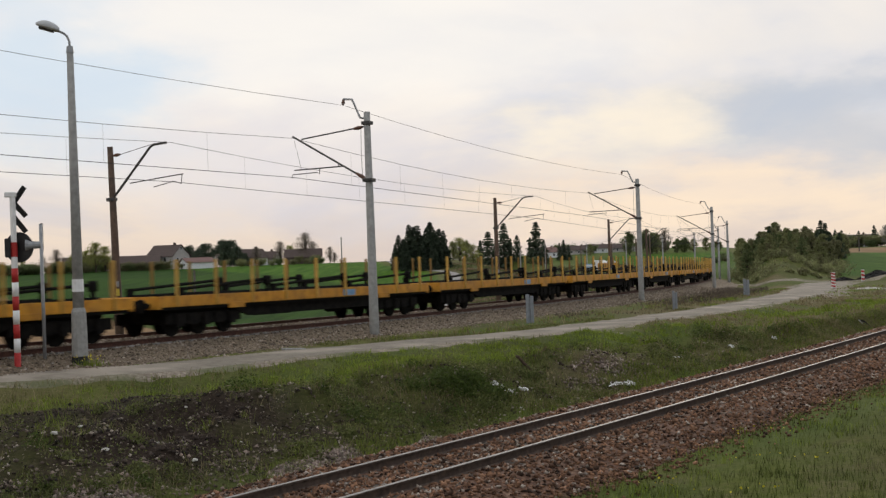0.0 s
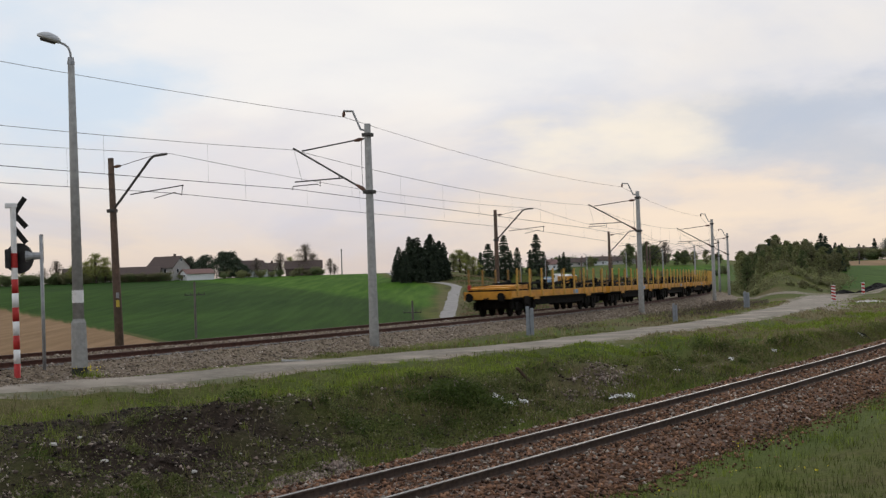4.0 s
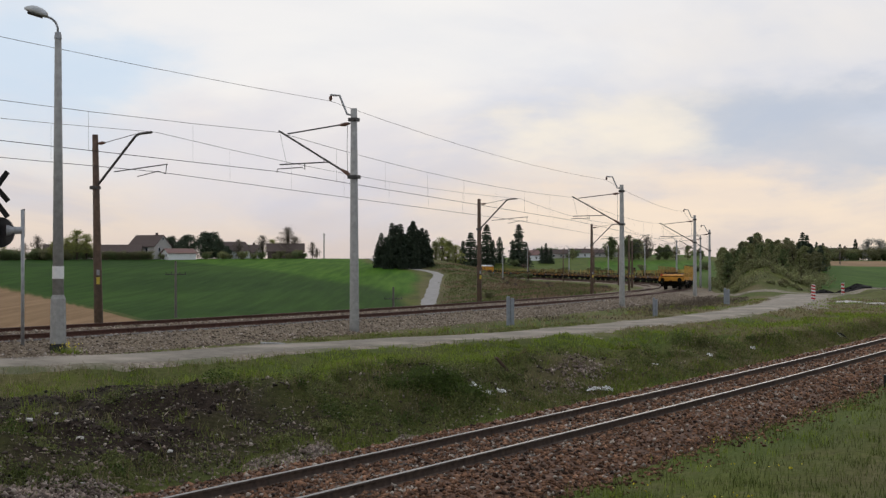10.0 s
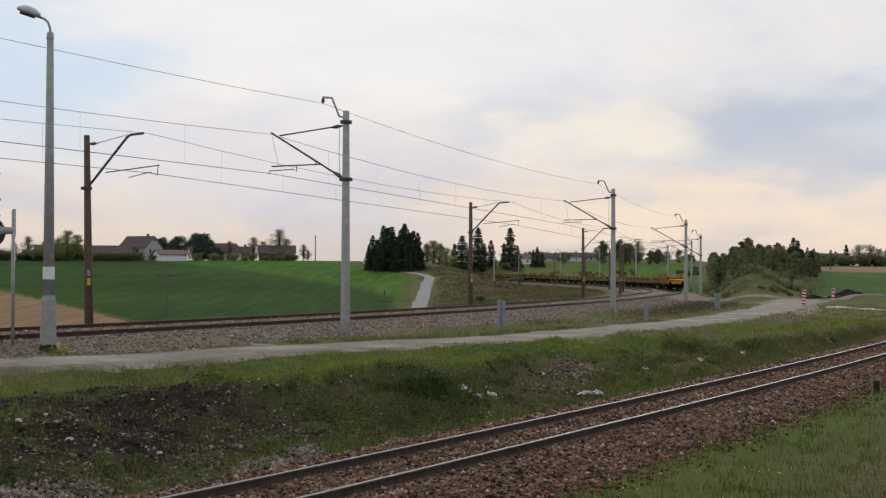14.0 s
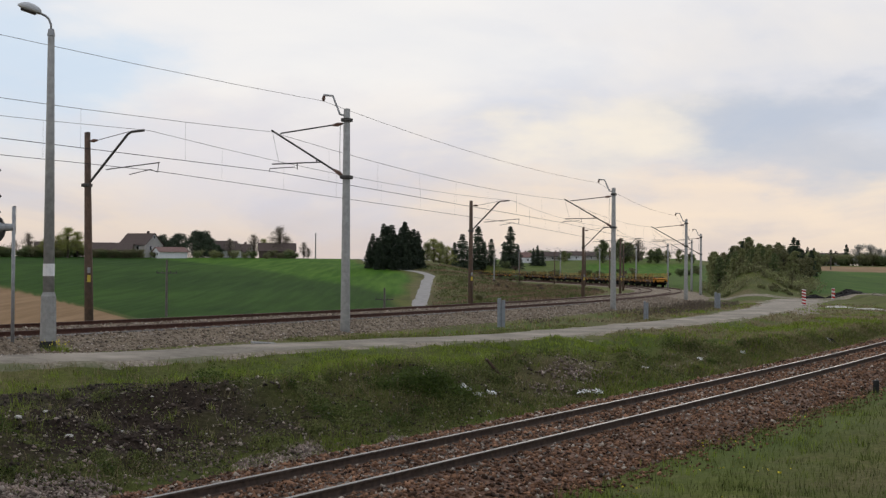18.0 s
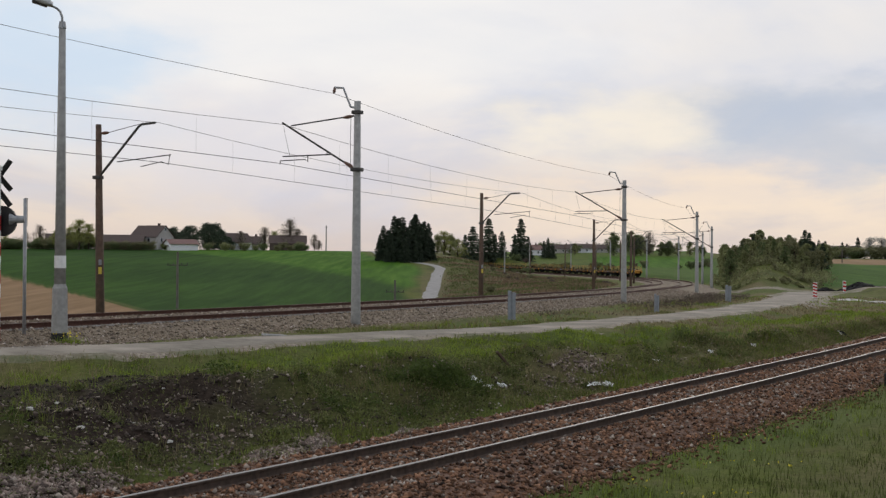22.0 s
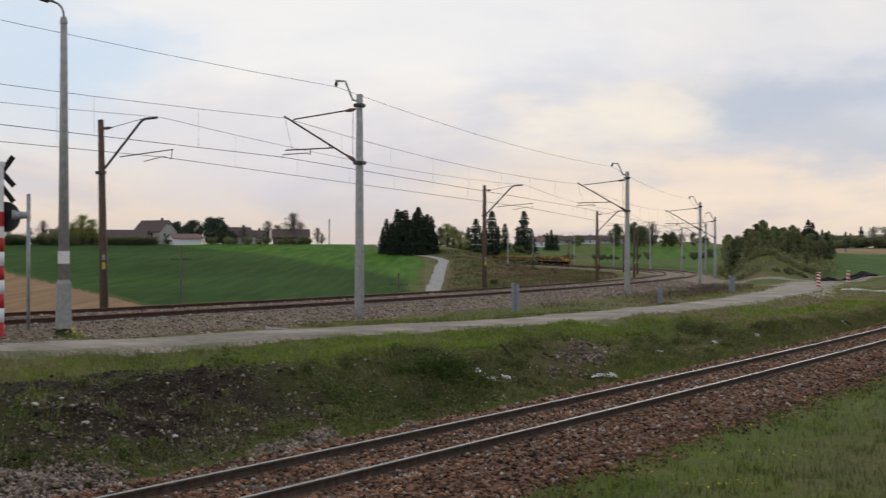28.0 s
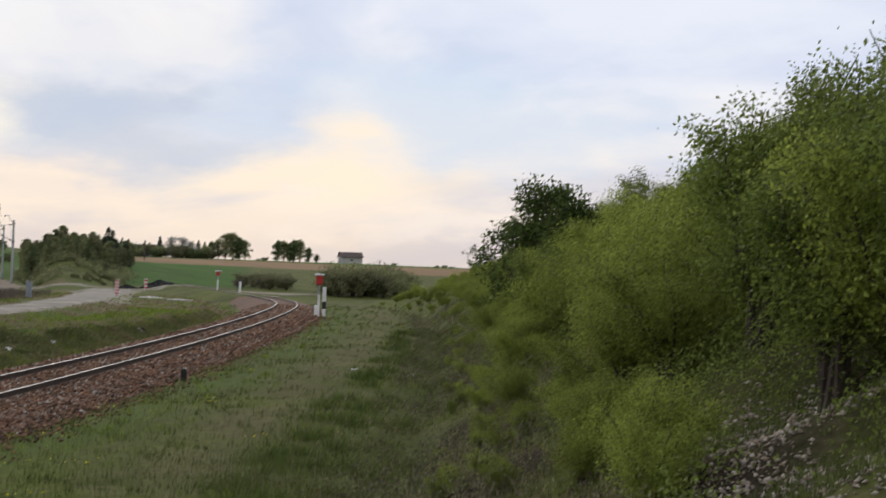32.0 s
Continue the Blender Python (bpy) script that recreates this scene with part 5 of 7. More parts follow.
def house(name, az, D, rot, length, width, eaves, ridge, wall, roof, label, windows=(), chimney=True):
    """Gabled house; ridge along its x side."""
    x, y = polar(az, D)
    e = thing(name, x, y, gz(x, y) - 0.15, facing(x, y) + rot, label=label, category="house", group="far houses")
    hl, hw = length / 2, width / 2
    V = [(-hl, -hw, -0.6), (hl, -hw, -0.6), (hl, hw, -0.6), (-hl, hw, -0.6), (-hl, -hw, eaves), (hl, -hw, eaves), (hl, hw, eaves), (-hl, hw, eaves), (-hl, 0, ridge), (hl, 0, ridge)]
    F = [(0, 1, 5, 4), (2, 3, 7, 6), (1, 2, 6, 9, 5), (3, 0, 4, 8, 7)]
    mesh_ob("wall", V, F, wall, e)
    o, t = 0.35, 0.14
    sl = (ridge - eaves) / hw
    for sgn in (-1, 1):
        a = [(-hl - o, sgn * (hw + o), eaves - sl * o + 0.03), (hl + o, sgn * (hw + o), eaves - sl * o + 0.03), (hl + o, 0, ridge + 0.03), (-hl - o, 0, ridge + 0.03)]
        V = a + [(p[0], p[1], p[2] + t) for p in a]
        mesh_ob("roof_slope", V, [(0, 1, 2, 3), (7, 6, 5, 4), (0, 4, 5, 1), (1, 5, 6, 2), (2, 6, 7, 3), (3, 7, 4, 0)], roof, e)
    if chimney:
        part("chimney", box(hl * 0.5, 0.2, ridge - 0.5, 0.6, 0.6, 1.3, 0.03), M["roof_brown"], e)
    for side, u, zc, w, h in windows:
        if side == "front":
            fr = part("window", box(u, -hw - 0.01, zc, w, 0.10, h), M["plaster_white"], e)
            part("pane", box(u, -hw - 0.055, zc + 0.08, w - 0.16, 0.03, h - 0.16), M["glass_dark"], fr)
        else:
            k = 1 if side == "right" else -1
            fr = part("window", box(k * (hl + 0.01), u, zc, 0.10, w, h), M["plaster_white"], e)
            part("pane", box(k * (hl + 0.055), u, zc + 0.08, 0.03, w - 0.16, h - 0.16), M["glass_dark"], fr)
    return e


house("farmhouse", -12.50, 418, -38, 9.6, 8.2, 3.9, 7.1, M["plaster"], M["roof_brown"], "grey plastered farmhouse with a steep brown roof", [("right", 0, 5.6, 0.9, 1.0), ("right", -1.8, 2.2, 1.0, 1.3), ("right", 1.8, 2.2, 1.0, 1.3), ("front", -2, 2.2, 1.0, 1.3), ("front", 2, 2.2, 1.0, 1.3)])
house("barn", -13.62, 414, -8, 11.5, 7.0, 2.3, 4.3, M["roof_brown"], M["roof_brown"], "low brown wooden barn on the hill crest", [], False)
house("white_house", -11.35, 408, 24, 8.6, 5.0, 2.0, 3.2, M["plaster_white"], M["roof_red"], "small white outbuilding with a low reddish roof", [("left", -1.0, 0.9, 0.8, 0.8), ("left", 1.0, 0.9, 0.8, 0.8)], False)
house("barn", -15.75, 425, 4, 13.0, 7.0, 2.2, 4.4, M["plaster"], M["roof_brown"], "long low grey barn behind bushes", [], False)
house("cottage", -9.15, 430, 30, 8.0, 6.5, 2.6, 5.2, M["plaster_white"], M["roof_brown"], "white cottage half hidden by pines", [("front", 0, 1.0, 1.0, 1.0)])
house("cottage", -8.55, 440, -20, 8.0, 6.0, 2.2, 4.4, M["plaster"], M["roof_brown"], "grey cottage at the field edge", [])
house("barn", -7.0, 425, 0, 11.0, 6.0, 2.4, 4.6, M["roof_brown"], M["roof_brown"], "dark wooden barn among bare trees", [], False)
for k, (az, D, rot, ln, el) in enumerate([(3.14, 590, 20, 7, 0.48), (3.45, 600, -30, 6, 0.40), (4.25, 620, 5, 13, 0.50), (4.78, 640, -8, 11, 0.49), (5.2, 630, 12, 9, 0.53), (5.65, 640, -15, 11, 0.50), (6.05, 635, 20, 9, 0.50), (6.4, 640, -30, 8, 0.42)]):
    ri = min(height_to(el, az, D), 5.6)
    house("village_house", az, D, rot, ln, 6.5, ri * 0.55, ri, M["plaster_white"] if k in (0, 4) else M["plaster"], M["roof_red"] if k == 0 else M["roof_brown"], "distant village house with a dark gabled roof", [("front", -1.6, ri * 0.18, 0.9, 1.0), ("front", 1.6, ri * 0.18, 0.9, 1.0)])
house("hill_house", 23.98, 452, 10, 7.0, 6.0, 2.2, 3.7, M["plaster"], M["roof_brown"], "lone grey house on the horizon", [("front", 0, 0.8, 0.9, 1.0)], False)
house("hill_house", 15.3, 470, 5, 16.0, 7.0, 2.4, 4.4, M["plaster"], M["roof_brown"], "long low house behind a hedge", [])


def line_pole(az, D, h, label, arm=True, r=0.13):
    x, y = polar(az, D)
    e = thing("utility_pole", x, y, gz(x, y), facing(x, y), label=label, category="utility pole", group="utility poles in the fields")
    part("pole", tube([(0, 0, -0.6), (0, 0, h)], [r * 1.3, r], 8), M["concrete"] if not arm else M["pole_wood"], e)
    if arm:
        part("cross_arm", box(0, 0, h - 1.75, 2.6, 0.10, 0.12, 0.02), M["steel_dark"], e)
        for k in (-1.2, -0.5, 0.5, 1.2):
            part("insulator", tube([(k, 0, h - 1.64), (k, 0, h - 1.38)], 0.05, 6), M["steel_dark"], e)
    else:
        part("cross_arm", box(0, 0, h - 0.6, 0.9, 0.12, 0.12, 0.02), M["concrete"], e)
    return e


M["pole_wood"] = material("pole_wood", two((0.09, 0.08, 0.07), (0.16, 0.145, 0.13)), 5, rough=0.9, stretch=(1, 1, 0.2))
line_pole(-11.47, 178, 7.2, "old wooden utility pole with a dark crossarm in the field")
line_pole(-2.55, 196, 3.3, "short wooden pole with a crossarm in the dip")
line_pole(-5.42, 425, 7.8, "concrete power pole on the hill crest", False, 0.16)
line_pole(2.0, 300, 5.8, "pale concrete power pole by the railway", False, 0.12)
line_pole(15.6, 330, 3.2, "distant wooden pole in the green field", True, 0.1)
line_pole(14.9, 330, 3.2, "distant wooden pole in the green field", True, 0.1)


def slab(x, y, w, d, rot, label):
    ob = part("concrete_slab", box(0, 0, -0.15, w, d, 0.18, 0.03), M["concrete"])
    ob.matrix_basis = pose(x, y, gz(x, y) + 0.02, 0, 4, rot)
    return tagged(ob, label, "slab")


slab(-6.0, 45.4, 0.8, 0.35, 30, "flat pale concrete slab in the verge")
slab(-12.0, 36.9, 0.9, 0.4, 10, "flat pale concrete slab by the crossing signal")
e = thing("old_plank", 1.43, 40.1, gz(1.43, 40.1) + 0.05, 20, label="weathered reddish plank lying on the bank", category="plank")
part("plank", box(0, 0, -0.03, 0.75, 0.17, 0.06, 0.01, m=pose(0, 0, 0.2, 0, 48, 0)), M["rust_pole"], e)
heap("dark_rubbish", 19.2, 68.25, 0.55, 0.3, 0.22, M["soot"], "small dark rubbish heap at the bank foot", "rubbish", 0.4, 7)

# ======== plants ========
M["leaf_fresh"] = material("leaf_fresh", two((0.195, 0.235, 0.040), (0.275, 0.320, 0.068)), 0.8, 3, 0.6, island=0.45, obrand=0.28, translucent=0.5, spec=0.2)
M["leaf_mid"] = material("leaf_mid", two((0.125, 0.165, 0.032), (0.190, 0.235, 0.056)), 0.8, 3, 0.6, island=0.45, obrand=0.28, translucent=0.45, spec=0.2)
# leaf_dark and both needle colours are lightened for distance haze
M["leaf_dark"] = material("leaf_dark", two((0.115, 0.150, 0.066), (0.175, 0.210, 0.095)), 0.8, 3, 0.65, island=0.4, translucent=0.45, spec=0.2)
M["leaf_young"] = material("leaf_young", two((0.20, 0.22, 0.06), (0.27, 0.29, 0.09)), 0.8, 3, 0.65, island=0.35, translucent=0.4, spec=0.2)
M["leaf_olive"] = material("leaf_olive", two((0.145, 0.145, 0.075), (0.225, 0.220, 0.115)), 0.8, 3, 0.7, island=0.4, translucent=0.35, spec=0.2)
M["leaf_blossom"] = material("leaf_blossom", two((0.32, 0.31, 0.28), (0.46, 0.45, 0.42)), 0.8, 3, 0.7, island=0.35, translucent=0.35, spec=0.2)
M["twig_brown"] = material("twig_brown", two((0.085, 0.062, 0.048), (0.14, 0.11, 0.085)), 2, 3, 0.9, island=0.35)
M["needle"] = material("needle", two((0.026, 0.040, 0.026), (0.052, 0.070, 0.044)), 0.8, 3, 0.7, island=0.45, spec=0.2)
M["needle_green"] = material("needle_green", two((0.046, 0.066, 0.044), (0.080, 0.104, 0.066)), 0.8, 3, 0.7, island=0.4, spec=0.2)
# pale greyish leaf for far trees, with the air's haze mixed into its colour
M["leaf_hazy"] = material("leaf_hazy", two((0.20, 0.215, 0.095), (0.285, 0.30, 0.145)), 0.2, 3, 0.7, island=0.4, translucent=0.45, spec=0.2)
M["leaf_weed"] = material("leaf_weed", two((0.085, 0.102, 0.034), (0.155, 0.172, 0.060)), 0.8, 3, 0.7, island=0.6, translucent=0.4, spec=0.2)
M["leaf_bush"] = material("leaf_bush", two((0.050, 0.078, 0.016), (0.085, 0.120, 0.028)), 0.8, 3, 0.6, island=0.4, translucent=0.35, spec=0.2)
M["bark"] = material("bark", two((0.045, 0.035, 0.028), (0.10, 0.08, 0.065)), 5, 4, 0.9, bump=0.4)
RNG = np.random.default_rng(12)


def leaf_mesh(C, size, rng, mat, name="leaves", parent=None, axis=None, slim=0.5):
    """Rhombic leaves at the points C, freely turned, or lying along axis."""
    n = len(C)
    C = np.asarray(C, float)
    a = rng.standard_normal((n, 3)) if axis is None else axis + 0.35 * rng.standard_normal((n, 3))
    a /= np.linalg.norm(a, axis=1, keepdims=True)
    b = np.cross(a, rng.standard_normal((n, 3)))
    b /= np.linalg.norm(b, axis=1, keepdims=True)
    s = size * (0.6 + 0.8 * rng.random((n, 1)))
    V = np.stack([C - a * s * 0.5, C + b * s * slim * 0.5, C + a * s * 0.5, C - b * s * slim * 0.5], 1).reshape(-1, 3)
    F = np.arange(n * 4).reshape(n, 4)
    return quick_mesh(name, V, F, mat, parent)


def shrub(name, h, w, n, size, mat, rng, label, stems=9, upright=0.5, start=0.06):
    """Many-stemmed shrub: stems with side twigs, leaves along them."""
    e = tagged(new(name), label, "shrub")
    bm = bmesh.new()
    pts = []
    for k in range(stems):
        az = 2 * math.pi * (k + rng.random()) / stems
        reach = w * (0.25 + 0.75 * rng.random()) * (1 - upright * 0.4)
        top = h * (0.6 + 0.4 * rng.random()) * (1.0 - 0.35 * (reach / w) ** 2)
        P = [Vector((0.12 * math.cos(az), 0.12 * math.sin(az), -0.15))]
        for q in range(1, 6):
            t = q / 5
            r = reach * t ** 1.1
            P.append(Vector((r * math.cos(az) + 0.08 * h * rng.standard_normal() * t * 0.4, r * math.sin(az) + 0.08 * h * rng.standard_normal() * t * 0.4, top * (t ** 0.85))))
        tube(P, [0.03 * h / 2.5 * (1 - 0.85 * q / 5) for q in range(6)], 5, bm, caps=False)
        for q in range(12):
            t = max(start, 0.22) + 0.78 * rng.random() * (1 - start)
            i = min(4, int(t * 5))
            p = P[i].lerp(P[i + 1], min(1.0, t * 5 - i))
            d = Vector((rng.standard_normal() + 0.8 * math.cos(az), rng.standard_normal() + 0.8 * math.sin(az), 0.55 + 0.6 * rng.random())).normalized()
            ln = 0.30 * w * (0.4 + rng.random())
            tube([p, p + d * ln], [0.006 * h / 2.5, 0.002], 3, bm, caps=False)
            m = int(n / stems / 12)
            o = rng.standard_normal((m, 3)) * w * (0.085 + 0.085 * rng.random()) * (1.25 - 0.45 * t)
            o[:, 2] *= 0.62
            o += np.array(d) * ln * rng.random((m, 1))
            o += np.array(p)
            o[:, 2] = np.maximum(o[:, 2], 0.04)
            pts.append(o)
    part("woody_base", bm, M["bark"], e)
    leaf_mesh(np.vstack(pts), size, rng, mat, "foliage", e)
    return e


def broadleaf(name, h, r, n, size, mat, rng, label, trunk=0.32, clumps=16, flat=1.0, slim=0.5):
    """Tree with tapered trunk, limbs and an uneven crown of clumps."""
    e = tagged(new(name), label, "tree")
    bm = tube([(0, 0, -0.4), (0.05 * h * rng.standard_normal() * 0.3, 0, h * 0.4), (0.02 * h * rng.standard_normal(), 0.02 * h * rng.standard_normal(), h * 0.9)], [0.026 * h, 0.018 * h, 0.004 * h], 7)
    pts = []
    for k in range(clumps):
        zc = h * (trunk + (0.97 - trunk) * rng.random() ** 0.85)
        f = 1.0 - abs((zc / h - trunk) / (1 - trunk) - 0.40) ** 2 * 2.2
        az = 2 * math.pi * rng.random()
        rr = r * max(0.1, f) * (0.15 + 0.8 * rng.random())
        c = Vector((rr * math.cos(az), rr * math.sin(az), zc * 0.97))
        tube([(0, 0, max(h * 0.15, zc - rr * 0.9 - 0.08 * h)), c * 0.55 + Vector((0, 0, zc * 0.42)), c], [0.010 * h, 0.006 * h, 0.002 * h], 4, bm, caps=False)
        m = int(n / clumps)
        o = rng.standard_normal((m, 3))
        o /= np.linalg.norm(o, axis=1, keepdims=True)
        o *= (rng.random((m, 1)) ** 0.6) * r * (0.24 + 0.24 * rng.random())
        o[:, 2] *= 0.75 * flat
        pts.append(o + np.array([c.x, c.y, c.z]))
    part("trunk", bm, M["bark"], e)
    leaf_mesh(np.vstack(pts), size, rng, mat, "crown", e, slim=slim)
    return e


def spruce(name, h, r, n, size, mat, rng, label, bare=0.06):
    e = tagged(new(name), label, "tree")
    part("trunk", tube([(0, 0, -0.4), (0, 0, h * 0.97)], [0.02 * h, 0.003 * h], 7), M["bark"], e)
    C, A = [], []
    levels = 20
    for k in range(levels):
        t = bare + (1 - bare) * (k + 0.3 * rng.random()) / levels
        R = r * (1 - t) ** 0.7 * (0.75 + 0.45 * rng.random()) + 0.05
        nb = 6 + int(5 * (1 - t))
        for q in range(nb):
            az = 2 * math.pi * (q + rng.random()) / nb
            Rb = R * (0.7 + 0.5 * rng.random())
            m = max(3, int(n / levels / nb * (1.5 - t)))
            u = rng.random(m) ** 0.7
            x = Rb * u
            z = h * t - 0.28 * x + 0.10 * x * x / max(Rb, 0.1) + 0.03 * h / levels * rng.standard_normal(m)
            side = 0.16 * Rb * rng.standard_normal(m) * (1.1 - u)
            ca, sa = math.cos(az), math.sin(az)
            C.append(np.stack([x * ca - side * sa, x * sa + side * ca, z], 1))
            A.append(np.tile([ca, sa, -0.35], (m, 1)))
    leaf_mesh(np.vstack(C), size, rng, mat, "crown", e, np.vstack(A), 0.55)
    return e


def place(ob, x, y, rot, sc, first, label="", group="", sink=0.05):
    """The first use moves the built thing itself; later ones copy it."""
    m = pose(x, y, gz(x, y) - sink, 0, 0, rot) @ Matrix.Diagonal((sc, sc, sc * (0.88 + 0.24 * RNG.random()), 1))
    if first:
        ob.matrix_basis = m
        o = ob
    else:
        o = copy_thing(ob, m)
        o.matrix_basis = m
    if label:
        o["label"] = label
    if group:
        o["group"] = group
    return o


USED = set()


def put(ob, az, D, sc=1.0, label="", group="", rot=None, sink=0.05):
    x, y = polar(az, D)
    r = RNG.random() * 360 if rot is None else rot
    o = place(ob, x, y, r, sc, ob.name not in USED, label, group, sink)
    USED.add(ob.name)
    return o


# near shrubs of the slope
NEAR = [shrub("hawthorn_shrub", 2.6, 1.5, 21000, 0.052, M["leaf_fresh"], RNG, "fresh green leafy shrub on the steep bank", 11),
        shrub("hawthorn_shrub", 2.9, 1.3, 20000, 0.052, M["leaf_mid"], RNG, "green leafy shrub with upright shoots on the bank", 10, 0.8),
        shrub("hawthorn_shrub", 2.2, 1.6, 20000, 0.052, M["leaf_fresh"], RNG, "low spreading green shrub on the steep bank", 12, 0.3),
        shrub("hawthorn_shrub", 3.1, 1.2, 15000, 0.052, M["leaf_mid"], RNG, "tall loose green shrub with thin shoots", 8, 0.95, 0.15),
        shrub("hawthorn_shrub", 2.4, 1.5, 19000, 0.052, M["leaf_fresh"], RNG, "yellowish green shrub on the steep bank", 11)]
BARE = shrub("bare_shrub", 2.6, 1.2, 2600, 0.05, M["leaf_olive"], RNG, "nearly bare grey shrub on the ridge", 16, 0.7)


# top of the growth on the slope by bearing
COVER = ((22.0, 25.9, 28.2, 30.0, 31.6, 33.3, 34.5, 35.6, 36.9, 38.3, 39.6, 41.8, 43.3, 44.4, 47.0, 60.0), (-2.0, -1.0, -0.2, 0.5, 1.4, 2.7, 3.6, 4.7, 5.4, 6.0, 7.3, 8.5, 9.4, 10.8, 13.0, 14.0))


def slope_shrubs():
    n = 0
    tries = 0
    taken = []
    while n < 320 and tries < 14000:
        tries += 1
        s = -6 + 110 * RNG.random() ** 1.5
        x0, y0, h = BRANCH.at(s)
        f = float(foot_of(np.array([s]))[0])
        u = f + 0.4 + 11.2 * RNG.random()
        x, y = x0 + math.cos(h) * u, y0 - math.sin(h) * u
        D, az = math.hypot(x, y), math.degrees(math.atan2(x, y))
        if D < 9.8 or az < 20 or az > 60:
            continue
        if az > 39.3 and D < 14.5 and u < f + 4.0:
            continue
        limit = 3.05 + D * math.tan(radians(float(np.interp(az, COVER[0], COVER[1])))) - gz(x, y)
        if limit < 0.35:
            continue
        gap = (0.72 if D < 40 else 1.1) * (0.7 if u < f + 1.5 else 1.0)
        if any((x - a) ** 2 + (y - b) ** 2 < gap * gap for a, b in taken):
            continue
        taken.append((x, y))
        # darker leaves high up and to the right: backlit shade put into the colour
        k = int(RNG.choice([1, 3, 1, 0] if az > 38.5 or u > f + 7.5 else [0, 0, 1, 2, 2, 4, 4]))
        if u > f + 8 and RNG.random() < 0.15:
            place(BARE, x, y, RNG.random() * 360, min(1.1, limit / 2.3), "bare" not in USED, "", "shrubs on the slope")
            USED.add("bare")
        else:
            ob = NEAR[k]
            sc = min((0.75 + 0.4 * RNG.random()) * float(np.interp(u - f, [0.4, 2.3, 3.7] if D < 24 else [0.4, 1.5, 3.0], [0.14, 0.32, 1.0])), limit / 3.0 * (0.86 + 0.3 * RNG.random()))
            place(ob, x, y, RNG.random() * 360, sc, ob.name not in USED, "", "shrubs on the slope")
            USED.add(ob.name)
        n += 1


slope_shrubs()
for az, D, el in ((42.6, 18.5, 9.0), (43.7, 17.5, 9.8), (44.6, 17.0, 10.9), (45.6, 16.5, 11.4)):
    x, y = polar(az, D)
    place(NEAR[3], x, y, RNG.random() * 360, height_to(el, az, D) / 3.2, False, "tall dark green shrub at the slope's top", "shrubs on the slope")


def undergrowth():
    """Low leafy growth between the shrubs of the slope."""
    n = 15000
    s = -8 + 75 * RNG.random(n) ** 1.7
    f = foot_of(s)
    u = f + 0.7 + 9.5 * RNG.random(n)
    h = np.interp(s, BRANCH.S, BRANCH.H)
    x, y = np.interp(s, BRANCH.S, BRANCH.X) + np.cos(h) * u, np.interp(s, BRANCH.S, BRANCH.Y) - np.sin(h) * u
    D, az = np.hypot(x, y), np.degrees(np.arctan2(x, y))
    k = (D > 9.0) & ~((az > 38.8) & (D < 14.5) & (u < f + 3.9)) & (vnoise(x / 1.4, y / 1.4, 51) > -0.35) & (u > f + np.where(D < 24, 2.4, 1.3))
    x, y = np.repeat(x[k], 22), np.repeat(y[k], 22)
    x, y = x + 0.22 * RNG.standard_normal(len(x)), y + 0.22 * RNG.standard_normal(len(x))
    z = ground(x, y) + 0.02 + 0.55 * RNG.random(len(x)) ** 1.6
    tagged(leaf_mesh(np.stack([x, y, z], 1), 0.045, RNG, M["leaf_mid"], "undergrowth"), "low leafy undergrowth between slope shrubs", "undergrowth", kind="stuff")
    n = 5200
    s = -6 + 80 * RNG.random(n) ** 1.4
    f = foot_of(s)
    u = f - 0.9 + 3.2 * RNG.random(n)
    h = np.interp(s, BRANCH.S, BRANCH.H)
    x, y = np.interp(s, BRANCH.S, BRANCH.X) + np.cos(h) * u, np.interp(s, BRANCH.S, BRANCH.Y) - np.sin(h) * u
    k = (np.hypot(x, y) > 9.0) & (vnoise(x / 1.1, y / 1.1, 52) > -0.45)
    for nm, mt, lab, q in (("ditch_weeds", "leaf_olive", "low olive weeds along the ditch", 0.55), ("dead_ditch_weeds", "twig_brown", "brown dead weeds along the ditch", 0.45)):
        kk = k & (RNG.random(n) < q)
        a, b = np.repeat(x[kk], 12), np.repeat(y[kk], 12)
        a, b = a + 0.2 * RNG.standard_normal(len(a)), b + 0.2 * RNG.standard_normal(len(a))
        z = ground(a, b) + 0.02 + 0.4 * RNG.random(len(a)) ** 1.5
        tagged(leaf_mesh(np.stack([a, b, z], 1), 0.055, RNG, M[mt], nm, axis=np.tile([0, 0, 0.8], (len(a), 1)), slim=0.35), lab, "weeds", kind="stuff")


undergrowth()


dark_bush = broadleaf("dark_bush", 4.0, 1.9, 9000, 0.13, M["leaf_bush"], RNG, "dense dark green rounded bush on the ridge", 0.08, 60)
dark_bush["category"] = "shrub"
put(dark_bush, 32.1, 46, height_to(3.75, 32.1, 46) / 4.2)
put(dark_bush, 33.4, 47, height_to(3.2, 33.4, 47) / 4.2)
put(dark_bush, 31.2, 47, height_to(3.0, 31.2, 47) / 4.2)

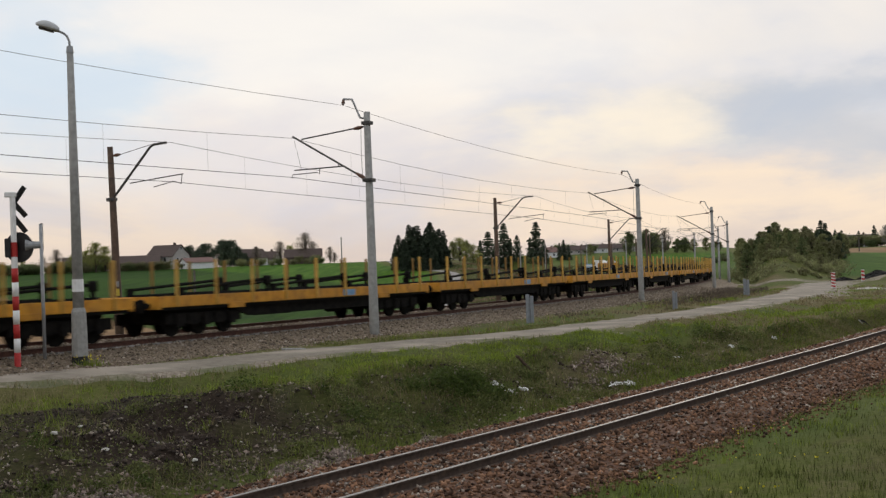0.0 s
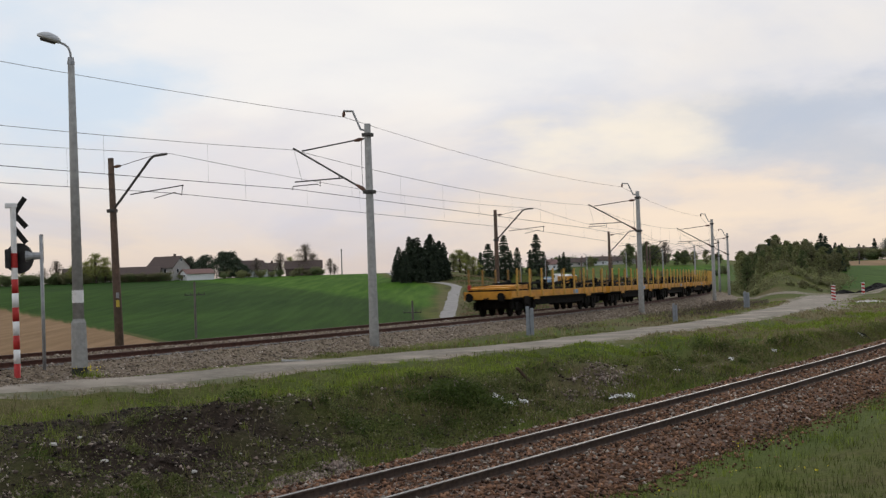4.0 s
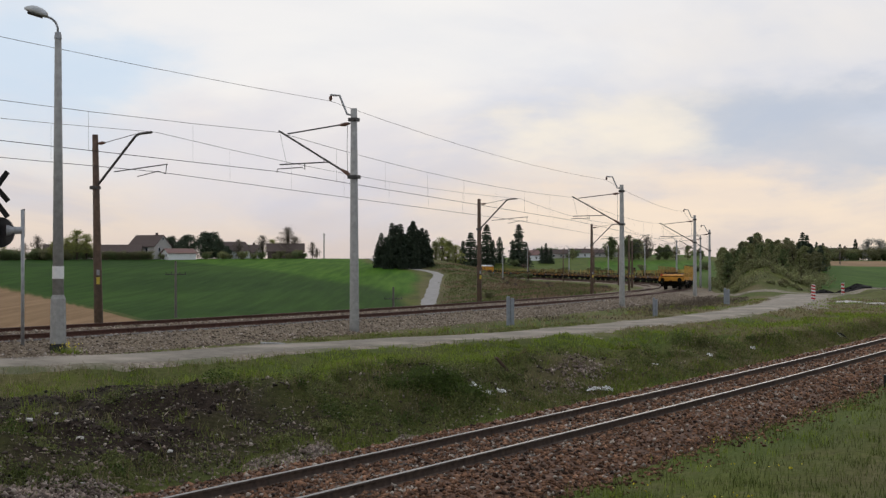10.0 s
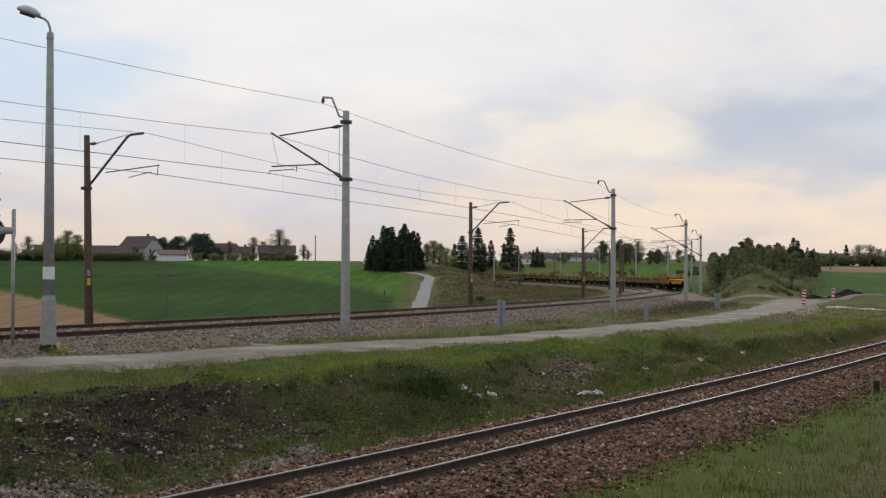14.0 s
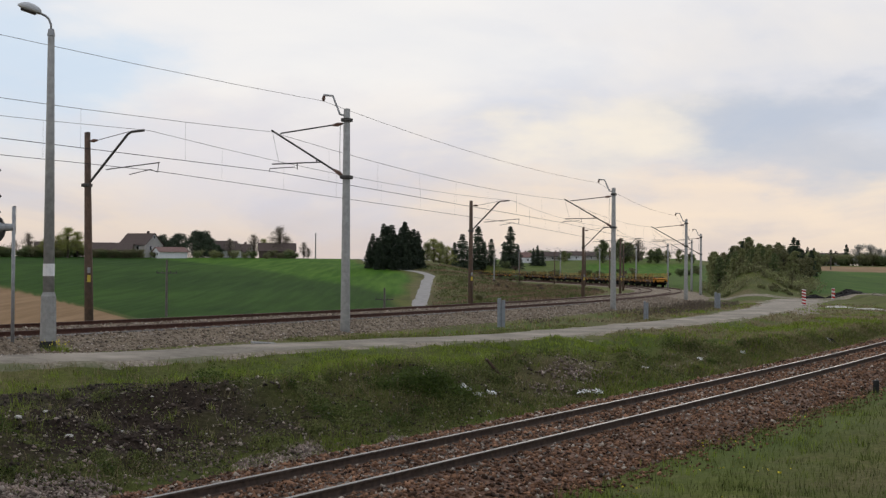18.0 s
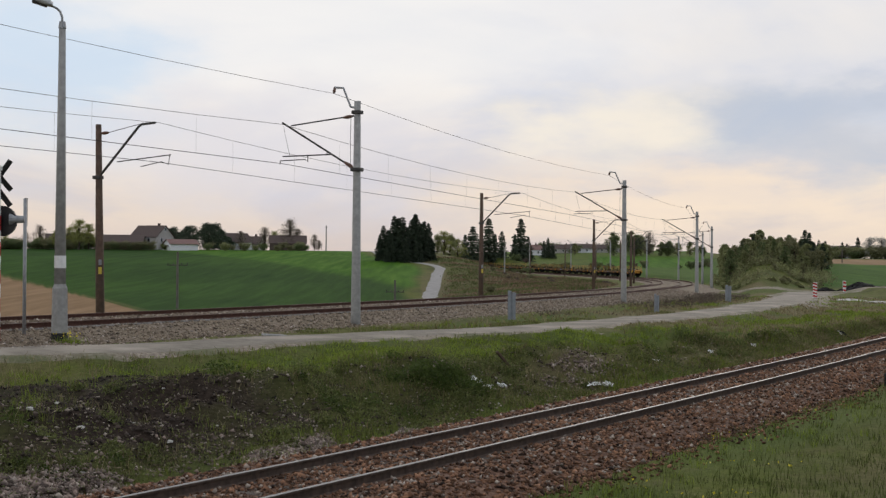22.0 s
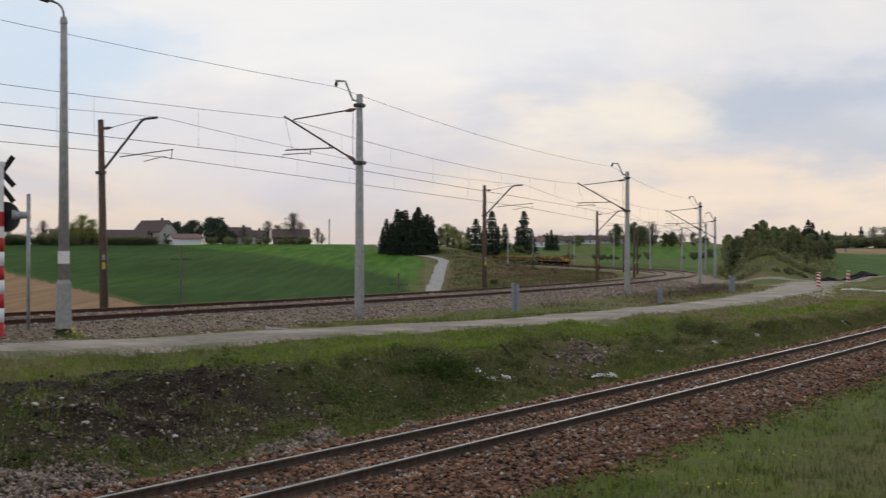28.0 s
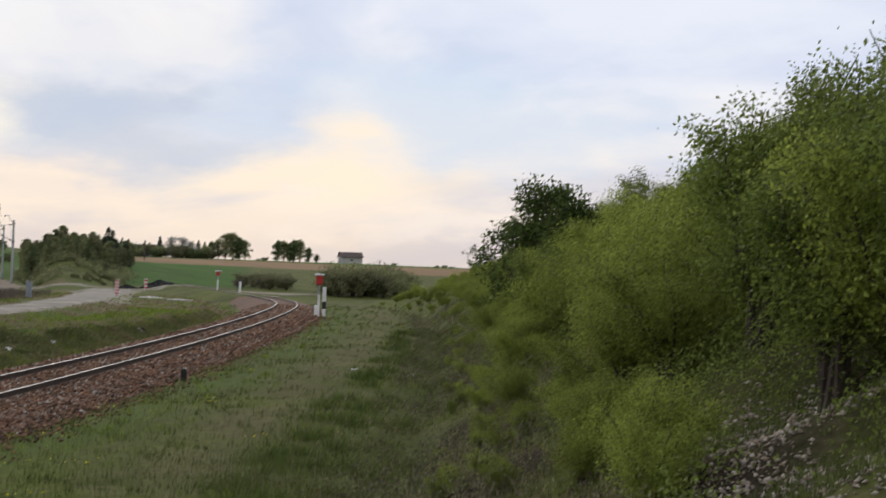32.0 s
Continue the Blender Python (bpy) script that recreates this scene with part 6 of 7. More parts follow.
# far bushes and trees
FAR_BUSH = [shrub("field_bush", 3.0, 2.4, 2600, 0.24, M["leaf_olive"], RNG, "brownish green bush coming into leaf", 12, 0.4),
            shrub("field_bush", 3.2, 2.2, 2600, 0.23, M["leaf_hazy"], RNG, "fresh green bush coming into leaf", 12, 0.4),
            shrub("field_bush", 2.8, 2.4, 2200, 0.26, M["leaf_dark"], RNG, "dense dark green field bush", 12, 0.4),
            shrub("thorn_bush", 2.0, 1.8, 900, 0.22, M["twig_brown"], RNG, "low brown leafless thorn bush", 12, 0.4)]
YOUNG = [broadleaf("leafing_tree", 9.0, 3.6, 3600, 0.30, M["leaf_young"], RNG, "tree with thin yellow-green spring leaves", 0.22, 44),
         broadleaf("leafing_tree", 8.5, 2.9, 4200, 0.36, M["leaf_hazy"], RNG, "young green tree coming into leaf", 0.12, 46),
         broadleaf("leafing_tree", 8.0, 3.0, 4600, 0.40, M["leaf_dark"], RNG, "dark green tree coming into leaf", 0.10, 46)]
M["twig_grey"] = material("twig_grey", two((0.15, 0.125, 0.10), (0.24, 0.205, 0.165)), 2, 3, 0.9, island=0.35)
BARE_TREE = broadleaf("bare_tree", 9.5, 3.4, 5200, 0.5, M["twig_grey"], RNG, "nearly bare grey tree with fine twigs", 0.10, 70, slim=0.10)
BLOSSOM = broadleaf("blossom_tree", 6.0, 3.2, 2400, 0.36, M["leaf_blossom"], RNG, "pale grey tree in blossom", 0.1, 40)
PINE = broadleaf("pine_tree", 9.0, 4.1, 6400, 0.45, M["needle_green"], RNG, "dark green pine with a broad crown", 0.02, 64)
ASPEN = [broadleaf("aspen_tree", 9.0, 2.0, 3400, 0.36, M["leaf_hazy"], RNG, "slender olive-green tree coming into leaf", 0.05, 44),
         broadleaf("aspen_tree", 8.0, 2.2, 3400, 0.36, M["leaf_olive"], RNG, "slender brownish tree coming into leaf", 0.05, 44),
         broadleaf("aspen_tree", 8.5, 2.0, 3600, 0.36, M["leaf_dark"], RNG, "slender dark green tree in leaf", 0.05, 44)]
SPR = [spruce("spruce", 10.5, 2.6, 5200, 0.70, M["needle"], RNG, "dark spruce in a dense clump"),
       spruce("spruce", 10.0, 2.7, 5200, 0.70, M["needle"], RNG, "dark spruce in a dense clump"),
       spruce("spruce", 12.5, 2.9, 4400, 0.8, M["needle_green"], RNG, "tall dark spruce standing free")]

G1, G2, G3 = "spruces by the dirt lane", "trees round the farm", "trees of the far wood"
for az, D, k, el in [(-3.2, 335, 0, 0.75), (-3.05, 330, 0, 1.1), (-2.85, 332, 1, 1.32), (-2.6, 328, 0, 1.58), (-2.42, 331, 1, 1.66), (-2.25, 327, 0, 1.48), (-2.05, 334, 1, 1.26), (-1.88, 326, 0, 1.5), (-1.72, 330, 1, 1.66), (-1.52, 326, 0, 1.6), (-1.35, 332, 1, 1.42), (-1.18, 329, 0, 1.2), (-1.05, 333, 1, 0.8), (-2.75, 322, 0, 0.85), (-1.6, 321, 1, 0.8), (-2.15, 320, 0, 0.8)]:
    put(SPR[k], az, D, height_to(el, az, D) / 10.6, group=G1)
for az, D, el in [(0.67, 500, 1.42), (1.33, 505, 1.54), (1.87, 500, 1.12), (2.67, 500, 1.77), (2.42, 505, 0.85), (2.98, 508, 0.9), (0.35, 520, 0.75), (1.02, 515, 0.95), (1.6, 512, 0.85), (3.62, 560, 0.6), (3.8, 562, 0.72), (4.0, 560, 0.6)]:
    put(SPR[2], az, D, height_to(el, az, D) / 12.5, group="free-standing spruces")
for az, D, k, el in [(-15.38, 405, 0, 1.42), (-15.0, 408, 0, 1.2), (-15.75, 410, 0, 1.15), (-16.25, 402, 0, 0.88), (-18.2, 415, 0, 0.7), (-7.55, 432, 0, 0.98), (-7.2, 436, 0, 0.9), (-0.53, 430, 0, 1.04), (-0.28, 435, 1, 0.92), (-0.78, 428, 1, 0.85), (0.02, 440, 0, 0.75)]:
    put(YOUNG[k], az, D, height_to(el, az, D) / 9.0, group=G2)
for az, D, el in [(-16.9, 412, 1.02), (-17.4, 420, 0.8), (-8.93, 425, 0.92), (-7.95, 428, 1.05), (-6.9, 425, 1.47), (-6.62, 432, 1.1), (-5.9, 425, 0.78), (-5.72, 430, 0.62), (7.95, 600, 0.95), (6.95, 610, 0.8), (-8.6, 432, 0.7)]:
    put(BARE_TREE, az, D, height_to(el, az, D) / 9.3, group=G2)
for az, D, el in [(-11.66, 430, 1.02), (-11.3, 432, 0.85), (-11.01, 425, 1.28), (-10.3, 422, 1.2), (-10.02, 424, 1.16), (-9.75, 420, 0.95), (-9.43, 424, 0.74)]:
    put(PINE, az, D, height_to(el, az, D) / 9.0, group=G2)
for k in range(46):
    az = -19.5 + 5.2 * RNG.random()
    put(FAR_BUSH[int(RNG.choice([0, 2, 2]))], az, 404 + 10 * RNG.random(), 0.8 + 0.55 * RNG.random(), group="bushes along the field crest")
for k in range(34):
    az = -19.5 + 14.2 * RNG.random()
    put(FAR_BUSH[int(RNG.choice([0, 1, 2]))], az, 404 + 14 * RNG.random(), 0.55 + 0.5 * RNG.random(), group="bushes along the field crest")
for az in np.arange(-14.2, -12.5, 0.16):
    put(FAR_BUSH[int(RNG.choice([0, 2]))], float(az), 404, 0.95, group="bushes along the field crest")

# wooded bank at the right of the railway
WOOD_TOP = ((10.2, 10.7, 11.0, 11.25, 11.5, 12.0, 12.4, 13.0, 13.7, 14.4, 15.0, 15.4), (0.2, 0.45, 0.68, 0.5, 0.65, 0.95, 1.08, 0.98, 0.97, 0.75, 0.62, 0.45))
for k in range(96):
    az = 10.7 + 4.4 * RNG.random()
    D = 228 + 90 * RNG.random()
    t = height_to(float(np.interp(az, *WOOD_TOP)), az, D) * (0.62 + 0.42 * RNG.random())
    put(ASPEN[int(RNG.choice([0, 0, 1, 1, 2]))], az, D, t / 8.5, group=G3)
for k in range(58):
    az, D = 11.0 + 3.5 * RNG.random(), 188 + 42 * RNG.random()
    t = height_to(float(np.interp(az, *WOOD_TOP)) * 0.92 - 0.1, az, D) * (0.45 + 0.5 * RNG.random())
    put(ASPEN[int(RNG.choice([0, 0, 1, 1, 2]))], az, D, min(t, 5.5) / 8.5, group=G3)
for az, D, el in [(14.15, 236, 1.05), (14.32, 240, 0.95), (14.0, 242, 0.85), (14.5, 250, 0.78), (12.15, 250, 1.0), (11.75, 246, 0.82), (14.85, 262, 0.66), (12.6, 252, 0.95)]:
    put(SPR[2], az, D, height_to(el, az, D) / 12.5, "dark conifer at the edge of the wood", G3)


def bank_scrub():
    C = []
    for k in range(260):
        az, D = 10.8 + 4.1 * RNG.random(), 166 + 66 * RNG.random()
        x, y = polar(az, D)
        if vnoise(np.array([x / 9.0]), np.array([y / 9.0]), 61)[0] < -0.05:
            continue
        r = 0.3 + 0.95 * RNG.random() ** 2
        for _ in range(5):
            c = np.array([x, y, 0]) + RNG.standard_normal(3) * r * np.array([0.7, 0.7, 0])
            o = RNG.standard_normal((90, 3))
            o /= np.linalg.norm(o, axis=1, keepdims=True)
            o *= RNG.random((90, 1)) ** 0.55 * r * (0.45 + 0.4 * RNG.random())
            o[:, 2] = o[:, 2] * 1.1 + r * (0.3 + 0.8 * RNG.random())
            C.append(o + c)
    C = np.vstack(C)
    C[:, 2] += ground(C[:, 0], C[:, 1])
    half = RNG.random(len(C) // 90) < 0.6
    pick = np.repeat(half, 90)
    tagged(leaf_mesh(C[pick], 0.19, RNG, M["leaf_hazy"], "bank_scrub"), "hazy yellow-green scrub on the wooded bank", "scrub", kind="stuff")
    tagged(leaf_mesh(C[~pick], 0.19, RNG, M["leaf_olive"], "brown_scrub"), "brownish scrub on the wooded bank", "scrub", kind="stuff")


bank_scrub()
for k in range(56):
    az = 14.4 + 4.0 * RNG.random()
    put(FAR_BUSH[int(RNG.choice([2, 0, 1]))], az, 405 + 12 * RNG.random(), 0.8 + 0.5 * RNG.random(), group="hedge behind the brown field")
for az, sc in [(14.7, 0.5), (14.95, 0.55), (15.6, 0.5), (16.2, 0.6), (17.75, 0.55), (18.0, 0.5)]:
    put(SPR[2], az, 420, sc * 0.85, group="hedge behind the brown field")
for az, sc in [(16.7, 0.95), (17.1, 1.05), (17.45, 0.85), (15.0, 0.6)]:
    put(BLOSSOM, az, 410, sc, group="blossoming trees")
for az, sc, k in [(18.55, 0.7, 1), (18.85, 0.95, 1), (19.15, 1.0, 1), (19.4, 0.85, 2), (19.65, 0.7, 1), (18.3, 0.6, 2)]:
    put(YOUNG[k], az, 412, sc, group="trees behind the brown field")
for az, sc, k in [(21.0, 0.75, 2), (21.25, 0.85, 1), (21.65, 0.9, 2), (21.9, 0.8, 1), (22.25, 0.55, 2), (22.6, 0.35, 2), (21.5, 0.7, 2)]:
    put(YOUNG[k], az, 440, sc, group="lone trees on the horizon")
for az in (27.6, 27.9, 28.2, 20.2, 20.45, 25.8):
    put(FAR_BUSH[2], az, 470, 0.45 + 0.25 * RNG.random(), group="lone trees on the horizon", sink=0.5)
for k in range(34):
    az = 22.9 + 3.6 * RNG.random()
    put(FAR_BUSH[int(RNG.choice([0, 0, 0, 1]))], az, 150 + 22 * RNG.random(), (0.95 + 0.3 * RNG.random()) * np.interp(az, [22.9, 23.6, 25.8, 26.6], [0.6, 1.0, 1.0, 0.7]), "grey-green leafing willow scrub beyond the crossing", "willow scrub")
for k in range(16):
    az = 19.3 + 2.2 * RNG.random()
    put(FAR_BUSH[int(RNG.choice([0, 3]))], az, 170 + 12 * RNG.random(), 0.6 + 0.25 * RNG.random(), "brown-green scrub by the crossing", "willow scrub")
# thorn bushes and scrub inside the railway curve
for k in range(26):
    az = 0.2 + 9.0 * RNG.random()
    D = 112 + 240 * RNG.random()
    s_, u_ = PAIR.near([D * math.sin(radians(az))], [D * math.cos(radians(az))])
    if -u_[0] < 9.5:
        continue
    put(FAR_BUSH[int(RNG.choice([3, 3, 0]))], az, D, 0.22 + 0.3 * RNG.random(), group="scrub inside the curve")
for k in range(34):
    az = 0.4 + 4.2 * RNG.random()
    put(FAR_BUSH[int(RNG.choice([2, 2, 0, 1]))], az, 425 + 30 * RNG.random(), 0.35 + 0.5 * RNG.random(), group="scrub beyond the curve")
for k in range(24):
    az = 2.0 + 9.5 * RNG.random()
    D = 445 + 60 * RNG.random()
    put(FAR_BUSH[int(RNG.choice([0, 3, 2]))], az, D, 0.5 + 0.6 * RNG.random(), group="scrub beyond the curve")
for k in range(34):
    az = 2.4 + 8.2 * RNG.random()
    put(FAR_BUSH[int(RNG.choice([2, 2, 0]))], az, 610 + 40 * RNG.random(), 0.8 + 0.9 * RNG.random(), group="village gardens")
for az, el, k in [(6.49, 0.96, 2), (7.2, 1.02, 2), (7.42, 1.07, 2), (7.62, 0.8, 1), (8.45, 0.68, 2), (8.75, 0.72, 2), (9.1, 0.65, 1), (9.6, 0.6, 1), (10.1, 0.55, 2), (4.9, 0.5, 1)]:
    put(YOUNG[k], az, 590, height_to(el, az, 590) / 8.2, group="village gardens")


def heath():
    """Tall dead grass and low green growth on the rough land inside the curve."""
    n = 9000
    a, D = np.radians(-1.0 + 9.5 * RNG.random(n)), 100 + 260 * RNG.random(n)
    x, y = D * np.sin(a), D * np.cos(a)
    s2, u2 = PAIR.near(x, y)
    sf, uf = FIELD_ROAD.near(x, y)
    k = (u2 < -9) & (np.abs(uf) > 2.2) & (uf > 0)
    nn = vnoise(x / 9, y / 9, 81) + 0.5 * vnoise(x / 3, y / 3, 82)
    for nm, mt, kk, lab in (("heath_grass", "heath_brown", k & (nn < 0.15), "brown dead grass on rough land inside the curve"), ("heath_herbs", "heath_green", k & (nn > -0.05), "dull green herbs on rough land inside the curve")):
        C = np.stack([x[kk], y[kk], ground(x[kk], y[kk])], 1)
        C = np.repeat(C, 7, 0)
        C[:, :2] += 0.5 * RNG.standard_normal((len(C), 2))
        C[:, 2] = ground(C[:, 0], C[:, 1]) + 0.3 * RNG.random(len(C))
        tagged(leaf_mesh(C, 0.32, RNG, M[mt], nm, axis=np.tile([0, 0, 1.0], (len(C), 1)), slim=0.35), lab, "grass", kind="stuff")


M["heath_brown"] = material("heath_brown", two((0.15, 0.105, 0.066), (0.25, 0.18, 0.115)), 0.1, 3, 0.8, island=0.4, spec=0.1)
M["heath_green"] = material("heath_green", two((0.080, 0.10, 0.034), (0.14, 0.16, 0.058)), 0.1, 3, 0.8, island=0.4, spec=0.1)
heath()

# ======== grass, weeds and stones ========
M["blade_fresh"] = material("blade_fresh", two((0.145, 0.200, 0.026), (0.215, 0.275, 0.048)), 0.7, 3, 0.6, island=0.4, translucent=0.45, spec=0.2)
M["blade_dull"] = material("blade_dull", two((0.108, 0.122, 0.036), (0.178, 0.186, 0.066)), 0.7, 3, 0.65, island=0.45, translucent=0.3, spec=0.2)
M["blade_short"] = material("blade_short", two((0.066, 0.090, 0.022), (0.130, 0.150, 0.046)), 0.7, 3, 0.65, island=0.6, translucent=0.3, spec=0.2)
M["blade_rank"] = material("blade_rank", two((0.070, 0.100, 0.022), (0.125, 0.160, 0.040)), 0.7, 3, 0.6, island=0.5, translucent=0.35, spec=0.2)
M["blade_dry"] = material("blade_dry", two((0.17, 0.135, 0.07), (0.30, 0.25, 0.145)), 0.7, 3, 0.75, island=0.4, translucent=0.2, spec=0.2)
M["dead_stick"] = material("dead_stick", two((0.15, 0.115, 0.08), (0.30, 0.245, 0.18)), 3, 3, 0.85, island=0.5)
M["petal"] = material("petal", two((0.60, 0.50, 0.03), (0.72, 0.62, 0.05)), 3, rough=0.6)
M["stone_rust"] = material("stone_rust", two((0.075, 0.036, 0.020), (0.245, 0.132, 0.078)), 3, 3, 0.9, island=0.9)
M["earth_clod"] = material("earth_clod", two((0.022, 0.016, 0.013), (0.090, 0.068, 0.056)), 5, 3, 0.95, island=0.9)
M["stone_pale"] = material("stone_pale", two((0.26, 0.215, 0.175), (0.44, 0.38, 0.325)), 3, 3, 0.9, island=0.4)
M["stone_rubble"] = material("stone_rubble", two((0.115, 0.085, 0.070), (0.29, 0.225, 0.19)), 3, 3, 0.9, island=0.6)
M["stone_grey"] = material("stone_grey", two((0.12, 0.092, 0.066), (0.29, 0.232, 0.175)), 3, 3, 0.9, island=0.5)


def blades(name, X, Y, Hs, Ws, mat, label, spread=0.35):
    n = len(X)
    Z = ground(X, Y) - 0.02
    az = RNG.random(n) * 2 * np.pi
    side = np.stack([np.cos(az), np.sin(az), np.zeros(n)], 1) * (Ws / 2)[:, None]
    la = RNG.random(n) * 2 * np.pi
    lean = np.stack([np.cos(la), np.sin(la), np.zeros(n)], 1) * (Hs * spread * (0.3 + RNG.random(n)))[:, None]
    B = np.stack([X, Y, Z], 1)
    up = np.zeros((n, 3))
    up[:, 2] = Hs
    V = np.stack([B - side, B + side, B + up * 0.55 + lean * 0.35 - side * 0.8, B + up * 0.55 + lean * 0.35 + side * 0.8, B + up * 0.95 + lean], 1).reshape(-1, 3)
    k = np.arange(n)[:, None] * 5
    F = np.concatenate([k + [0, 1, 3], k + [0, 3, 2], k + [2, 3, 4]], 0)
    return tagged(quick_mesh(name, V, F, mat), label, "grass", kind="stuff")


def scatter(n, a0, a1, d0, d1):
    az = np.radians(a0 + (a1 - a0) * RNG.random(n))
    D = np.exp(np.log(d0) + (np.log(d1) - np.log(d0)) * RNG.random(n))
    return D * np.sin(az), D * np.cos(az), D


def tufts(X, Y, D, per, r):
    """Each place becomes a tuft of blades."""
    X, Y, D = np.repeat(X, per), np.repeat(Y, per), np.repeat(D, per)
    return X + RNG.standard_normal(len(X)) * r, Y + RNG.standard_normal(len(X)) * r, D


def along(line, s, r):
    h = np.interp(s, line.S, line.H)
    return np.interp(s, line.S, line.X) + np.cos(h) * r, np.interp(s, line.S, line.Y) - np.sin(h) * r


def grass_cover():
    X, Y, D = scatter(60000, -20, 47, 9.5, 115)
    zz, s1, u1, s2, u2, D_, az, ur = ground(X, Y, True)
    crop, soil, dark, dry, fresh = zones(X, Y)
    n = vnoise(X / 1.1, Y / 1.1, 31)
    off_road = (np.abs(ur) > 1.7)
    free = ((u1 > 2.45) | (u1 < -3.2)) & ((u2 > 6.6) | (u2 < -6)) & off_road
    bush = (u1 > foot_of(s1) + 1.2)
    onbank_far = ((u1 < -4.6) & (u2 > 6)) * sstep(28, 40, s1)
    trod = 1 - 0.85 * np.exp(-((u1 - 6.45) / 0.7) ** 2) * (u1 > 0)
    slip = 1 - 0.92 * np.where(u1 < 0, earth_patch(s1, -u1), 0)
    pf = np.clip(fresh * (0.8 + 0.5 * n), 0, 1) * free * (~bush) * trod * np.where(u1 > 0, 0.12 + 0.35 * np.clip(vnoise(X / 0.7, Y / 0.7, 35), 0, 1), 1.0) * slip * (1 - 0.8 * onbank_far)
    m = RNG.random(len(X)) < pf * 0.95
    x, y, d = tufts(X[m], Y[m], D[m], 8, 0.08)
    blades("fresh_grass", x, y, (0.08 + 0.14 * RNG.random(len(x))), 0.010 * np.maximum(1, d / 22), M["blade_fresh"], "bright fresh spring grass in tufts")
    pd = slip * np.clip(0.75 - 0.80 * onbank_far - fresh * 0.4 - dark * 0.85 + 0.45 * n - 0.8 * bare_patch(s1, -u1), 0, 1) * free * (0.4 + 0.6 * trod)
    m = RNG.random(len(X)) < pd * 0.7
    for nm, mt, kk, lab in (("dull_grass", "blade_dull", m & (u1 < 0), "dull olive grass in rough tufts"), ("short_grass", "blade_short", m & (u1 > 0), "short green grass beside the branch track")):
        x, y, d = tufts(X[kk], Y[kk], D[kk], 6, 0.10)
        blades(nm, x, y, (0.06 + 0.13 * RNG.random(len(x))), 0.010 * np.maximum(1, d / 22), M[mt], lab)
    L = -u1
    onbank = (L > 5) & (L < crest_at(s1) + 0.5) & (u2 > 5)
    rough_side = (u1 > 7.5) & (u1 < foot_of(s1) + 2.5)
    verge = (np.abs(u2) > 6.4) & (u2 < 9.5) & (u2 > 0) & off_road
    pr_ = (onbank * np.clip(np.interp(s1, [26, 40], [0.25, 0.7]) + 0.5 * n, 0, 1) + rough_side * np.clip(0.2 + 0.5 * n, 0, 1) + verge * 0.5) * free * slip
    m = RNG.random(len(X)) < pr_ * 0.8
    x, y, d = tufts(X[m], Y[m], D[m], 4, 0.08)
    blades("dry_grass", x, y, (0.10 + 0.22 * RNG.random(len(x))), 0.009 * np.maximum(1, d / 22), M["blade_dry"], "dry tan stalks of last year's grass", 0.6)
    # leafy weeds on the bank and at the ditch
    pw = (onbank * np.clip(0.25 + 0.8 * n, 0, 1) + (u1 > 8.5) * (u1 < foot_of(s1) + 1.5) * np.clip(0.5 * n, 0, 1)) * free * slip
    m = RNG.random(len(X)) < pw * np.where(u1 > 0, 0.6, np.interp(s1, [8, 16, 28, 36], [0.15, 0.5, 0.3, 0.0]))
    x, y, d = tufts(X[m], Y[m], D[m], 26, 0.17)
    z = ground(x, y) + 0.01 + 0.20 * RNG.random(len(x)) ** 1.5
    tagged(leaf_mesh(np.stack([x, y, z], 1), 0.045, RNG, M["leaf_weed"], "weeds"), "dark leafy weeds on the earth bank", "weeds", kind="stuff")
    n = 130
    ss, uu = -4 + 60 * RNG.random(n) ** 1.3, 7.6 + 2.4 * RNG.random(n)
    cx, cy = along(BRANCH, ss, uu)
    far_enough = np.hypot(cx, cy) > 9.5
    x, y, d = tufts(cx[far_enough], cy[far_enough], np.hypot(cx, cy)[far_enough], 150, 0.22)
    blades("rank_grass", x, y, 0.10 + 0.22 * RNG.random(len(x)), 0.010 * np.maximum(1, d / 22), M["blade_rank"], "rank dark green grass tussocks by the ditch", 0.7)
    # dandelions
    m = (RNG.random(len(X)) < 0.022 * (u1 > 2.8) * (u1 < 9.5) * (vnoise(X / 1.7, Y / 1.7, 44) > 0.45))
    x, y, d = tufts(X[m], Y[m], D[m], 4, 0.22)
    z = ground(x, y) + 0.14
    tagged(leaf_mesh(np.stack([x, y, z], 1), 0.038, RNG, M["petal"], "dandelions", slim=0.9), "small yellow dandelion flowers in grass", "flowers", kind="stuff")


grass_cover()


